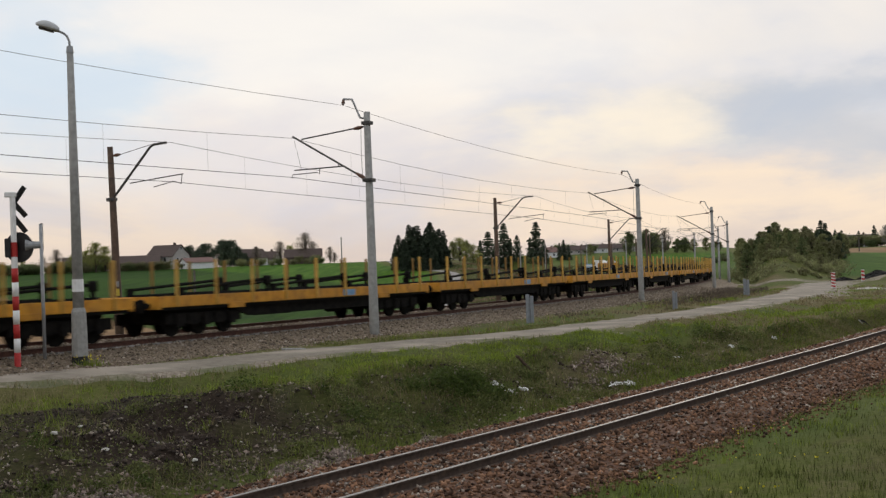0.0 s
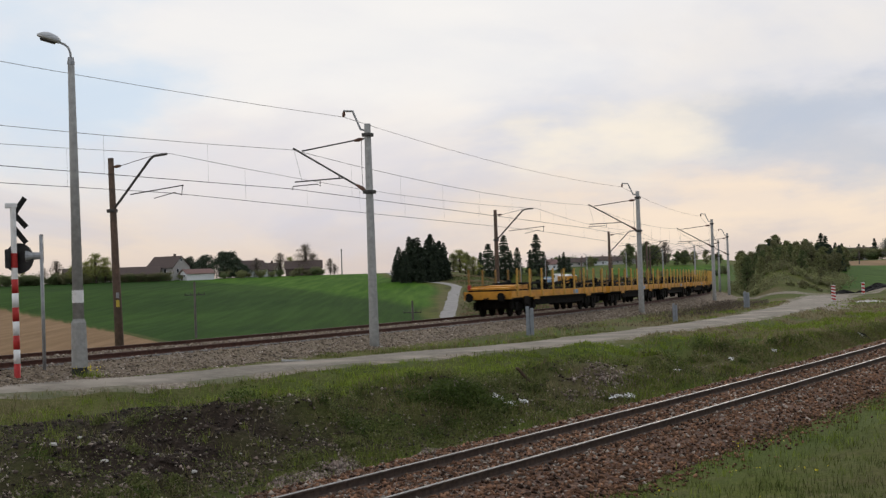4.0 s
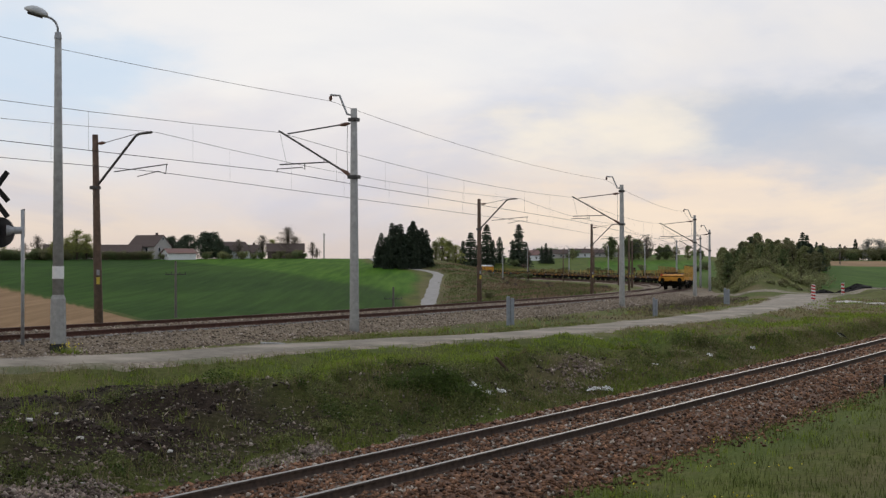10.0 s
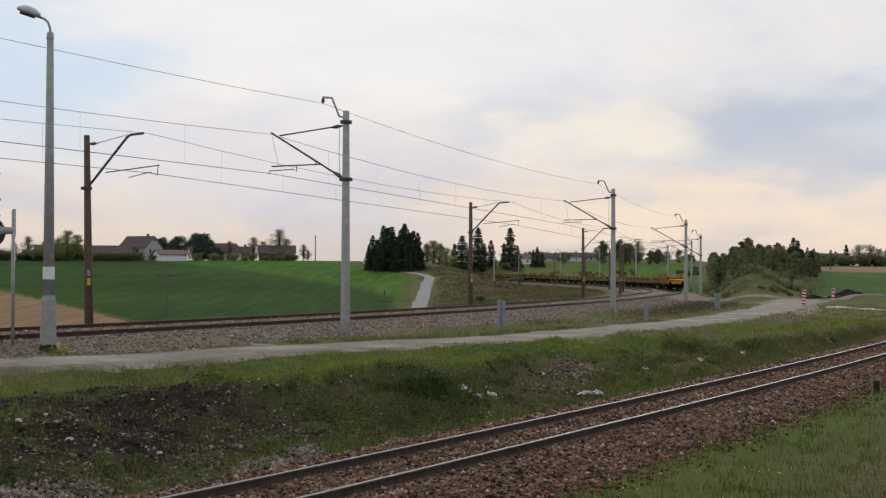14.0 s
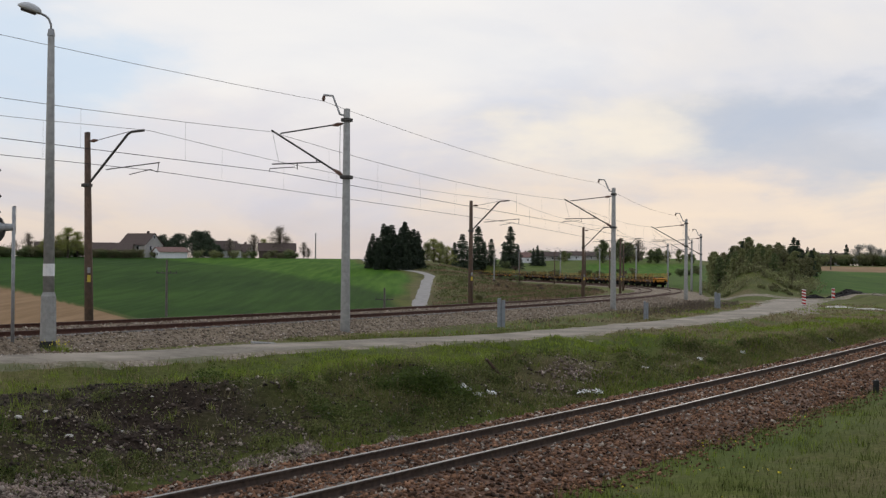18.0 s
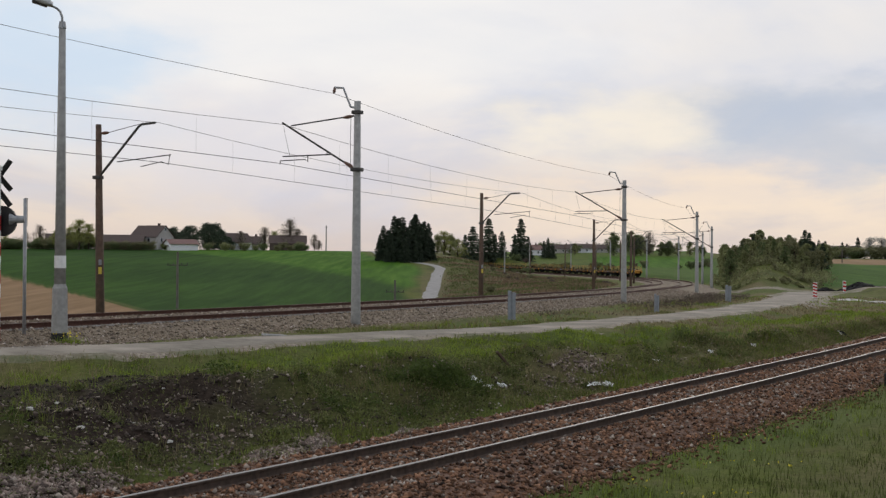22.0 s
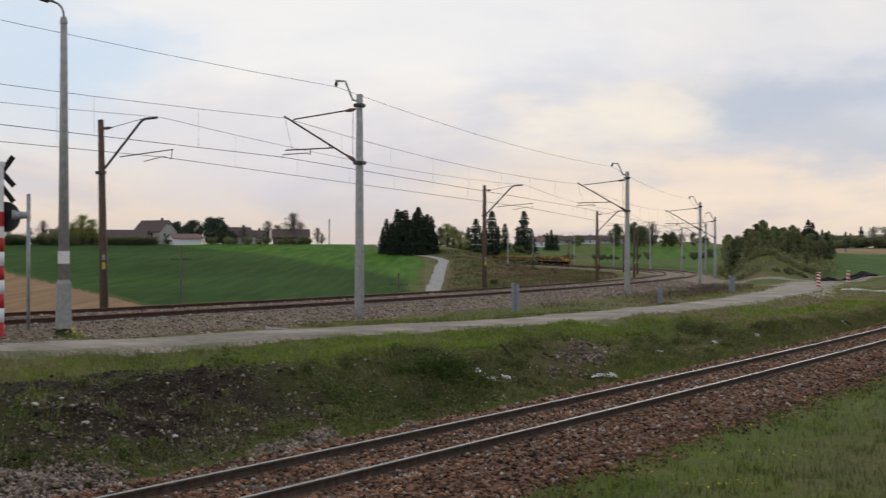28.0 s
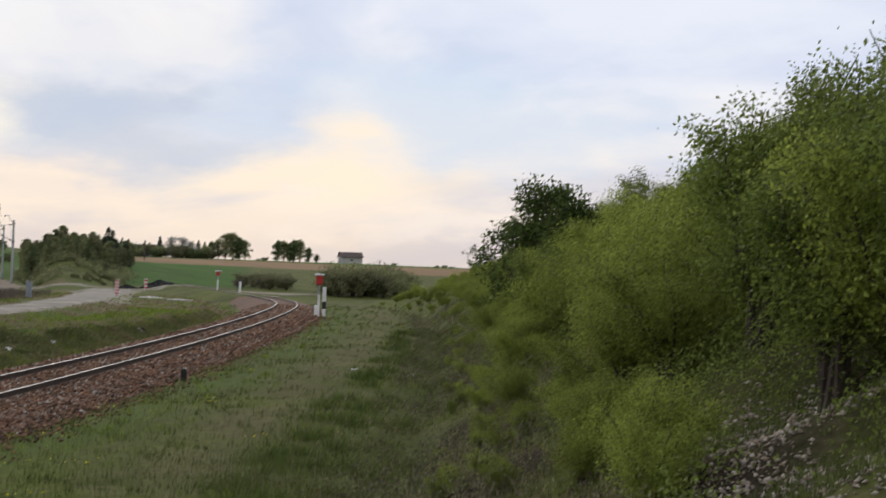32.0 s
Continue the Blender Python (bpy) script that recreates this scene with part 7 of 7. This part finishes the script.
def weeds_verge():
    """Brown dead weeds between the main line and the lane."""
    n = 26000
    s = 34 + 80 * RNG.random(n)
    off = 3.9 + 3.6 * RNG.random(n)
    x = np.interp(s, OUTER_RAIL.S, OUTER_RAIL.X) + np.cos(np.interp(s, OUTER_RAIL.S, OUTER_RAIL.H)) * off
    y = np.interp(s, OUTER_RAIL.S, OUTER_RAIL.Y) - np.sin(np.interp(s, OUTER_RAIL.S, OUTER_RAIL.H)) * off
    zz, s1, u1, s2, u2, D, az, ur = ground(x, y, True)
    m = (np.abs(ur) > 1.9) & (RNG.random(n) < np.clip(0.15 + 1.1 * vnoise(x / 2.2, y / 2.2, 9) + np.interp(s, [34, 55, 80], [-0.3, 0.1, 0.3]), 0, 1))
    x, y = x[m], y[m]
    z = ground(x, y) + 0.45 * RNG.random(len(x)) * np.interp(s[m], [34, 60, 90], [0.4, 1.0, 1.0])
    tagged(leaf_mesh(np.stack([x, y, z], 1), 0.13, RNG, M["twig_brown"], "dead_weeds", axis=np.tile([0, 0, 1.0], (len(x), 1)), slim=0.25), "brown dead weeds on the railway verge", "weeds", kind="stuff")


weeds_verge()


def lane_tufts():
    n = 1500
    s = 26 + 62 * RNG.random(n)
    r = -1.5 - 1.5 * RNG.random(n)
    x, y = along(ROAD, s, r)
    k = vnoise(x / 2.4, y / 2.4, 91) + 0.4 * vnoise(x / 0.7, y / 0.7, 92) > 0.05
    x, y, d = tufts(x[k], y[k], np.hypot(x[k], y[k]), 14, 0.14)
    blades("lane_tufts", x, y, 0.04 + 0.09 * RNG.random(len(x)), 0.010 * np.maximum(1, d / 22), M["blade_dull"], "thin grass tufts between lane and ballast", 0.6)
    x, y, d = tufts(np.array([-10.85, -11.0, -10.7]), np.array([38.55, 38.4, 38.7]), np.full(3, 40.0), 60, 0.13)
    blades("lamp_foot_grass", x, y, 0.10 + 0.22 * RNG.random(len(x)), np.full(len(x), 0.016), M["blade_fresh"], "fresh grass tuft at the lamp's foot", 0.5)
    C = np.stack([x[::6], y[::6], ground(x[::6], y[::6]) + 0.2 + 0.15 * RNG.random(len(x[::6]))], 1)
    tagged(leaf_mesh(C, 0.05, RNG, M["petal"], "lamp_foot_flowers", slim=0.8), "yellow flowers at the lamp's foot", "flowers", kind="stuff")


lane_tufts()


def bank_weeds():
    """Clumps of weeds, lush crest grass, olive tufts and dead stalks on the bank between the lane and the branch."""
    def spots(n, power, lo, hi):
        s = -14 + 95 * RNG.random(n) ** power
        L = lo(s) + (hi(s) - lo(s)) * RNG.random(n)
        h = np.interp(s, BRANCH.S, BRANCH.H)
        x, y = np.interp(s, BRANCH.S, BRANCH.X) - np.cos(h) * L, np.interp(s, BRANCH.S, BRANCH.Y) + np.sin(h) * L
        sr, ur = ROAD.near(x, y)
        return s, L, x, y, np.abs(ur)

    s, L, x, y, ur = spots(13500, 1.15, lambda s: 4.6 + 0 * s, lambda s: crest_at(s) - 0.6 + 2.6 * (s < 12))
    nn = vnoise(x / 1.7, y / 1.7, 71) + 0.5 * vnoise(x / 0.6, y / 0.6, 72)
    bare = bare_patch(s, L)
    want = np.interp(s, [-14, 3, 11, 17, 26, 34, 80], [0.30, 0.28, 0.22, 0.55, 0.38, 0.10, -0.05]) + np.interp(L, [4.5, 5.5, 6.4], [0.35, 0.2, 0.0]) * (s < 14)
    slip = 1 - np.interp(s, [0, 5, 9], [0.25, 0.45, 0.75]) * earth_patch(s, L)
    k = RNG.random(len(s)) < np.clip(want + 0.75 * nn - 0.9 * bare, 0, 1) * slip
    X, Y, D = x[k], y[k], np.hypot(x[k], y[k])
    x1, y1, d = tufts(X, Y, D, 16, 0.15)
    z = ground(x1, y1) + 0.01 + 0.26 * RNG.random(len(x1)) ** 1.4
    tagged(leaf_mesh(np.stack([x1, y1, z], 1), 0.05, RNG, M["leaf_weed"], "bank_weeds"), "dense dark green weeds on the bank", "weeds", kind="stuff")
    k = RNG.random(len(s)) < np.clip(np.interp(s, [-14, 4, 14, 30, 80], [0.15, 0.08, 0.35, 0.35, 0.2]) - 0.35 * nn - 0.5 * bare, 0, 1) * slip
    X, Y, D = x[k], y[k], np.hypot(x[k], y[k])
    x1, y1, d = tufts(X, Y, D, 8, 0.10)
    blades("bank_grass", x1, y1, 0.10 + 0.2 * RNG.random(len(x1)), 0.010 * np.maximum(1, d / 24), M["blade_dull"], "olive grass tufts on the bank", 0.5)
    j = RNG.random(len(X)) < np.interp(np.hypot(X, Y), [40, 52], [0.5, 0.9])
    x1, y1, d = tufts(X[j], Y[j], D[j], 6, 0.09)
    blades("bank_stalks", x1, y1, 0.12 + 0.22 * RNG.random(len(x1)), 0.008 * np.maximum(1, d / 24), M["blade_dry"], "dead tan stalks on the bank", 0.8)
    j = RNG.random(len(X)) < np.interp(vnoise(X / 2.6, Y / 2.6, 75), [-0.1, 0.5], [0.0, 0.8])
    x1, y1, d = tufts(X[j], Y[j], D[j], 8, 0.10)
    blades("bank_fresh_grass", x1, y1, 0.10 + 0.2 * RNG.random(len(x1)), 0.010 * np.maximum(1, d / 24), M["blade_fresh"], "fresh green grass tufts on the bank", 0.5)
    # big leafy clumps standing out of the bank; the darker set paints in shade
    for nm, mt, n, lab in (("weed_clumps", "leaf_weed", 170, "rounded olive weed clumps on the bank"), ("dark_weed_clumps", "leaf_bush", 90, "rounded weed clumps coloured darker to paint shade on the bank")):
        s = -8 + 54 * RNG.random(n)
        L = 5.2 + (crest_at(s) - 5.7 + 2.4 * (s < 12)) * RNG.random(n)
        x, y = along(BRANCH, s, -L)
        C = []
        keep = (bare_patch(s, L) < 0.35) & (RNG.random(n) > 0.7 * earth_patch(s, L))
        for a, b in zip(x[keep], y[keep]):
            r = 0.16 + 0.42 * RNG.random() ** 1.5
            m = int(900 * r)
            o = RNG.standard_normal((m, 3))
            o /= np.linalg.norm(o, axis=1, keepdims=True)
            o *= RNG.random((m, 1)) ** 0.5 * r
            o[:, 2] = np.abs(o[:, 2]) * 0.85
            C.append(o + np.array([a, b, 0.0]))
        C = np.vstack(C)
        C[:, 2] += ground(C[:, 0], C[:, 1])
        tagged(leaf_mesh(C, 0.06, RNG, M[mt], nm), lab, "weeds", kind="stuff")
    # one broad dark bush and dead sticks on the face
    n = 5000
    o = RNG.standard_normal((n, 3))
    o /= np.linalg.norm(o, axis=1, keepdims=True)
    o *= RNG.random((n, 1)) ** 0.5 * np.array([1.3, 0.8, 0.5])
    o[:, 2] = np.abs(o[:, 2])
    o[:, :2] += np.array([-0.5, 35.3])
    o[:, 2] += ground(o[:, 0], o[:, 1])
    tagged(leaf_mesh(o, 0.07, RNG, M["leaf_bush"], "bank_bush"), "low spreading dark green bush on the bank", "shrub")
    n = 1300
    s = -8 + 48 * RNG.random(n)
    L = 5.0 + (crest_at(s) - 5.3) * RNG.random(n)
    x, y = along(BRANCH, s, -L)
    z = ground(x, y) + 0.03 + 0.12 * RNG.random(n)
    flat = np.stack([RNG.standard_normal(n), RNG.standard_normal(n), 0.25 * RNG.standard_normal(n)], 1)
    tagged(leaf_mesh(np.stack([x, y, z], 1), 0.24, RNG, M["dead_stick"], "dead_sticks", axis=flat * 3, slim=0.05), "pale dead stems lying on the bank", "dead stems", kind="stuff")
    # lush grass along the crest, beside the lane
    s, L, x, y, ur = spots(11000, 1.1, lambda s: crest_at(s) - 1.1, lambda s: crest_at(s) + 4.0)
    k = (ur > 1.75) & (RNG.random(len(s)) < np.clip(0.55 + 0.9 * vnoise(x / 1.1, y / 1.1, 73), 0.05, 1) * (1 - 0.9 * earth_patch(s, L)) * np.interp(s, [-14, 30, 45, 80], [1, 1, 0.5, 0.3]) * np.interp(ur, [1.75, 2.1, 2.6], [0.15, 0.5, 1.0]))
    x1, y1, d = tufts(x[k], y[k], np.hypot(x[k], y[k]), 11, 0.10)
    tall = np.clip(1 + 0.9 * vnoise(x1 / 0.8, y1 / 0.8, 74), 0.4, 1.9)
    blades("crest_grass", x1, y1, (0.05 + 0.12 * RNG.random(len(x1))) * tall * np.interp(ur[k].repeat(11), [1.6, 3.0, 4.5], [0.45, 0.8, 1.15]), 0.010 * np.maximum(1, d / 22), M["blade_fresh"], "lush bright green grass along the bank crest", 0.45)
    # worn grass on the flat land where bank and lane run out
    n = 9000
    a, D = np.radians(7 + 15 * RNG.random(n)), np.exp(np.log(55) + (np.log(140) - np.log(55)) * RNG.random(n))
    x, y = D * np.sin(a), D * np.cos(a)
    zz, s1, u1, s2, u2, D, az, ur = ground(x, y, True)
    k = (u1 < -4) & (u2 > 7.2) & (np.abs(ur) > 1.9)
    nn = vnoise(x / 3.1, y / 3.1, 23)
    for nm, mt, kk, lab in (("worn_fresh_grass", "blade_fresh", k & (nn > 0.22) & (RNG.random(n) < 0.7), "short fresh grass beside the lane"), ("worn_dry_grass", "blade_dry", k & (nn < 0.1) & (RNG.random(n) < 0.6), "short tan grass beside the lane")):
        x1, y1, d = tufts(x[kk], y[kk], D[kk], 7, 0.16)
        blades(nm, x1, y1, 0.07 + 0.14 * RNG.random(len(x1)), 0.010 * np.maximum(1, d / 22), M[mt], lab, 0.6)


bank_weeds()


def stones(name, X, Y, Z, R, mat, label, cat="stones"):
    n = len(X)
    base = np.array([[1, 0, 0], [-1, 0, 0], [0, 1, 0], [0, -1, 0], [0, 0, 1], [0, 0, -1.0]])
    V = base[None] * (0.6 + 0.7 * RNG.random((n, 6, 1))) + 0.28 * RNG.standard_normal((n, 6, 3))
    V[:, :, 2] *= 0.75
    a = RNG.random(n) * 2 * np.pi
    c, s = np.cos(a)[:, None], np.sin(a)[:, None]
    vx, vy = V[:, :, 0] * c - V[:, :, 1] * s, V[:, :, 0] * s + V[:, :, 1] * c
    V = np.stack([vx, vy, V[:, :, 2]], 2) * R[:, None, None] + np.stack([X, Y, Z], 1)[:, None]
    T = np.array([[0, 2, 4], [2, 1, 4], [1, 3, 4], [3, 0, 4], [2, 0, 5], [1, 2, 5], [3, 1, 5], [0, 3, 5]])
    F = (np.arange(n)[:, None, None] * 6 + T[None]).reshape(-1, 3)
    return tagged(quick_mesh(name, V.reshape(-1, 3), F, mat), label, cat, kind="stuff")


def ballast_stones():
    n = 68000
    s = -8 + 95 * RNG.random(n) ** 1.9
    r = -3.3 + 5.9 * RNG.random(n)
    keep = np.abs(np.abs(r) - 0.7535) > 0.10
    s, r = s[keep], r[keep]
    z = np.interp(r, [-3.5, -3.0, -1.75, -0.75, 0, 0.75, 1.65, 2.55, 3.1], [-0.75, -0.58, -0.15, -0.145, -0.15, -0.145, -0.16, -0.40, -0.75])
    x, y = along(BRANCH, s, r)
    R = (0.020 + 0.032 * RNG.random(len(s)) ** 1.5) * np.interp(s, [0, 30, 90], [1.0, 1.2, 1.8])
    pale = RNG.random(len(s)) < 0.10
    stones("ballast_stones", x[~pale], y[~pale], z[~pale] + 0.012, R[~pale], M["stone_rust"], "loose rust-brown ballast stones of the branch track", "ballast")
    stones("pale_ballast_stones", x[pale], y[pale], z[pale] + 0.02, R[pale] * 0.95, M["stone_pale"], "scattered pale stones in the rusty ballast", "ballast")
    # stones strayed into the grass beside the bed
    n = 5200
    s = -6 + 80 * RNG.random(n) ** 1.6
    r = np.where(RNG.random(n) < 0.7, 2.3 + np.abs(0.55 * RNG.standard_normal(n)), -3.2 - np.abs(0.4 * RNG.standard_normal(n)))
    x, y = along(BRANCH, s, r)
    z = np.maximum(ground(x, y), np.interp(r, [-3.5, -3.0, 1.65, 2.55, 3.1], [-0.75, -0.58, -0.16, -0.40, -0.75]))
    stones("stray_stones", x, y, z + 0.02, 0.018 + 0.032 * RNG.random(n) ** 1.5, M["stone_rust"], "stray rust-brown stones in the grass edge", "ballast")
    n = 44000
    s = -12 + 120 * RNG.random(n) ** 1.5
    r = -2.6 + 9.4 * RNG.random(n)
    z = np.interp(r, [-5.6, -4.3, -3.3, -2.2, -1.0, -0.4, 0.5, 1.0, 2.0, 2.7, 3.4, 4.6, 6.4, 7.0], [-1.2, -0.65, -0.36, -0.30, -0.19, -0.15, -0.15, -0.24, -0.25, -0.18, -0.19, -0.42, -0.62, -0.95]) + main_z(s)
    x, y = along(PAIR, s, r)
    pale = RNG.random(n) < 0.12
    R = 0.026 + 0.045 * RNG.random(n) ** 1.5
    stones("main_ballast_stones", x[~pale], y[~pale], z[~pale] + 0.01, R[~pale], M["stone_grey"], "loose grey-brown ballast stones of the main line", "ballast")
    stones("main_pale_stones", x[pale], y[pale], z[pale] + 0.01, R[pale], M["stone_pale"], "loose pale ballast stones of the main line", "ballast")
    # pale rubble at the foot of the dark bank and stones stuck in it
    n = 7000
    s = -14 + 24 * RNG.random(n)
    L = 4.2 + 2.6 * RNG.random(n) ** 1.3
    x, y = along(BRANCH, s, -L)
    k = RNG.random(n) < np.clip(0.9 - (s + 14) / 26, 0.1, 1)
    stones("bank_rubble", x[k], y[k], ground(x[k], y[k]) + 0.01, 0.024 + 0.042 * RNG.random(k.sum()), M["stone_rubble"], "pale broken stones at the foot of the bank", "rubble")
    n = 8000
    s = -12 + 52 * RNG.random(n)
    L = 5.0 + 7.5 * RNG.random(n)
    x, y = along(BRANCH, s, -L)
    k = (L < crest_at(s) - 0.5)
    stones("bank_stones", x[k], y[k], ground(x[k], y[k]) + 0.02, 0.010 + 0.042 * RNG.random(k.sum()) ** 3.5, M["stone_pale"], "small pale stones stuck in the earth bank", "rubble")
    # heaps of broken stone at the bank's foot
    for c, (s0, L0, ds, dl, hh, n) in enumerate([(0.6, 5.0, 2.3, 0.8, 0.16, 2600), (7.6, 5.0, 1.6, 0.45, 0.10, 1300), (12.2, 4.9, 1.3, 0.35, 0.10, 800), (24.5, 6.3, 3.0, 0.9, 0.04, 900), (17.0, 7.6, 1.2, 0.5, 0.04, 350)]):
        a, q = 2 * np.pi * RNG.random(n), RNG.random(n) ** 0.7
        x, y = along(BRANCH, s0 + ds * q * np.cos(a), -(L0 + dl * q * np.sin(a)))
        z = ground(x, y) + hh * (1 - q ** 2) * RNG.random(n) ** 0.5
        R = 0.024 + 0.042 * RNG.random(n)
        pale = RNG.random(n) < 0.15
        stones("rubble_heap", x[~pale], y[~pale], z[~pale], R[~pale], M["stone_rubble"], "loose broken stones heaped below the bank", "rubble")
        stones("pale_rubble_heap", x[pale], y[pale], z[pale], R[pale], M["stone_pale"], "pale broken stones heaped below the bank", "rubble")
    # clods of dark earth and old slag on the bank's face
    n = 48000
    s = -14 + 55 * RNG.random(n) ** 1.2
    L = 5.0 + 8.5 * RNG.random(n)
    x, y = along(BRANCH, s, -L)
    k = ((L < crest_at(s) - 0.5) | (earth_patch(s, L) > 0.4)) & (RNG.random(n) < np.clip(0.7 + 0.7 * vnoise(x / 1.6, y / 1.6, 12), 0, 1) * np.interp(s, [-14, 8, 26, 41], [1, 1, 0.4, 0.15]))
    stones("earth_clods", x[k], y[k], ground(x[k], y[k]) + 0.01, 0.012 + 0.050 * RNG.random(k.sum()) ** 2.5, M["earth_clod"], "dark brown clods and slag on the bank", "earth")
    # rubble on the slope beside the camera
    n = 6500
    a = np.radians(36 + 13 * RNG.random(n))
    D = 9.2 + 6 * RNG.random(n)
    x, y = D * np.sin(a), D * np.cos(a)
    s1, u1 = BRANCH.near(x, y)
    k = (u1 > foot_of(s1) + 1.2) & (vnoise(x / 0.9, y / 0.9, 8) > -0.35)
    for nm, kk, mt, rr in (("slope_rubble", k & (RNG.random(n) < 0.55), "stone_pale", 0.035), ("grey_slope_rubble", k & (RNG.random(n) < 0.5), "stone_grey", 0.03)):
        stones(nm, x[kk], y[kk], ground(x[kk], y[kk]) + 0.01, 0.008 + rr * RNG.random(kk.sum()) ** 3, M[mt], "pale limestone rubble on the bare slope", "rubble")


ballast_stones()
for k, (x, y, w, h) in enumerate([(0.82, 36.2, 0.35, 0.25), (1.24, 36.9, 0.22, 0.2), (4.25, 41.1, 0.55, 0.2), (4.6, 41.3, 0.25, 0.2), (16.9, 37.4, 0.2, 0.15), (18.45, 36.8, 0.26, 0.2), (18.9, 67.9, 0.3, 0.2), (7.0, 47.9, 0.3, 0.2), (6.4, 47.0, 0.2, 0.15), (0.55, 36.6, 0.3, 0.2), (9.6, 52.0, 0.2, 0.15), (12.4, 57.5, 0.22, 0.15)]):
    litter(x, y, w, h, 20 + k)


def white_stone(x, y, r, seed):
    rnd = random.Random(seed)
    r *= 0.62
    bm = bmesh.new()
    bmesh.ops.create_icosphere(bm, subdivisions=2, radius=r)
    for v in bm.verts:
        v.co *= 0.55 + 0.6 * rnd.random()
        v.co.z *= 0.5
        v.co.y *= 0.7
    ob = part("white_stone", bm, M["chalk"])
    ob.matrix_basis = pose(x, y, gz(x, y) + r * 0.25)
    return tagged(ob, "pale limestone lump on the earth bank", "stone", "limestone lumps on the bank")


WS = [(-6.94, 25.45, 0.13), (-5.41, 26.07, 0.11), (-7.98, 25.76, 0.13), (-7.97, 27.47, 0.09), (-6.33, 27.07, 0.06), (-7.26, 24.53, 0.06), (-4.87, 28.14, 0.06), (-6.36, 29.93, 0.08), (-6.19, 22.81, 0.09), (-2.71, 32.09, 0.09), (1.1, 35.0, 0.08), (1.8, 36.2, 0.09)]
for k, (x, y, r) in enumerate(WS):
    white_stone(x, y, r, k)


def sleepers():
    """Old timber sleepers of the branch, almost buried in ballast."""
    first = None
    for k in range(110):
        s = -7 + k * 0.65
        x, y, h = BRANCH.at(s)
        m = pose(x, y, -0.29, 0, 0, -math.degrees(h))
        if first is None:
            first = part("sleeper", box(0, 0, 0, 2.5, 0.25, 0.145, 0.015), M["sleeper_wood"], track_branch)
            first.matrix_basis = m
        else:
            share(first, "sleeper", m, track_branch)
    first = None
    for k in range(130):
        s = -10 + k * 0.62
        x, y, h = MAIN.at(s)
        m = pose(x, y, float(main_z(s)) - 0.405, 0, -4.55, -math.degrees(h))
        if first is None:
            first = part("sleeper", box(0, 0, 0, 2.5, 0.26, 0.175, 0.015), M["sleeper_concrete"], track_main)
            first.matrix_basis = m
        else:
            share(first, "sleeper", m, track_main)


sleepers()


def motions():
    times = [k * 0.5 for k in range(65)]
    for n, w in enumerate(WAGONS):
        walk(w, [(t, wagon_pose(min(tail_at(t) + 10.3 + n * WAGON, 1010))) for t in times])
    front = len(WAGONS) * WAGON
    walk(crew_van, [(t, wagon_pose(min(tail_at(t) + front + 7.0, 1010))) for t in times])
    walk(locomotive, [(t, wagon_pose(min(tail_at(t) + front + 23.0, 1010))) for t in times])


motions()
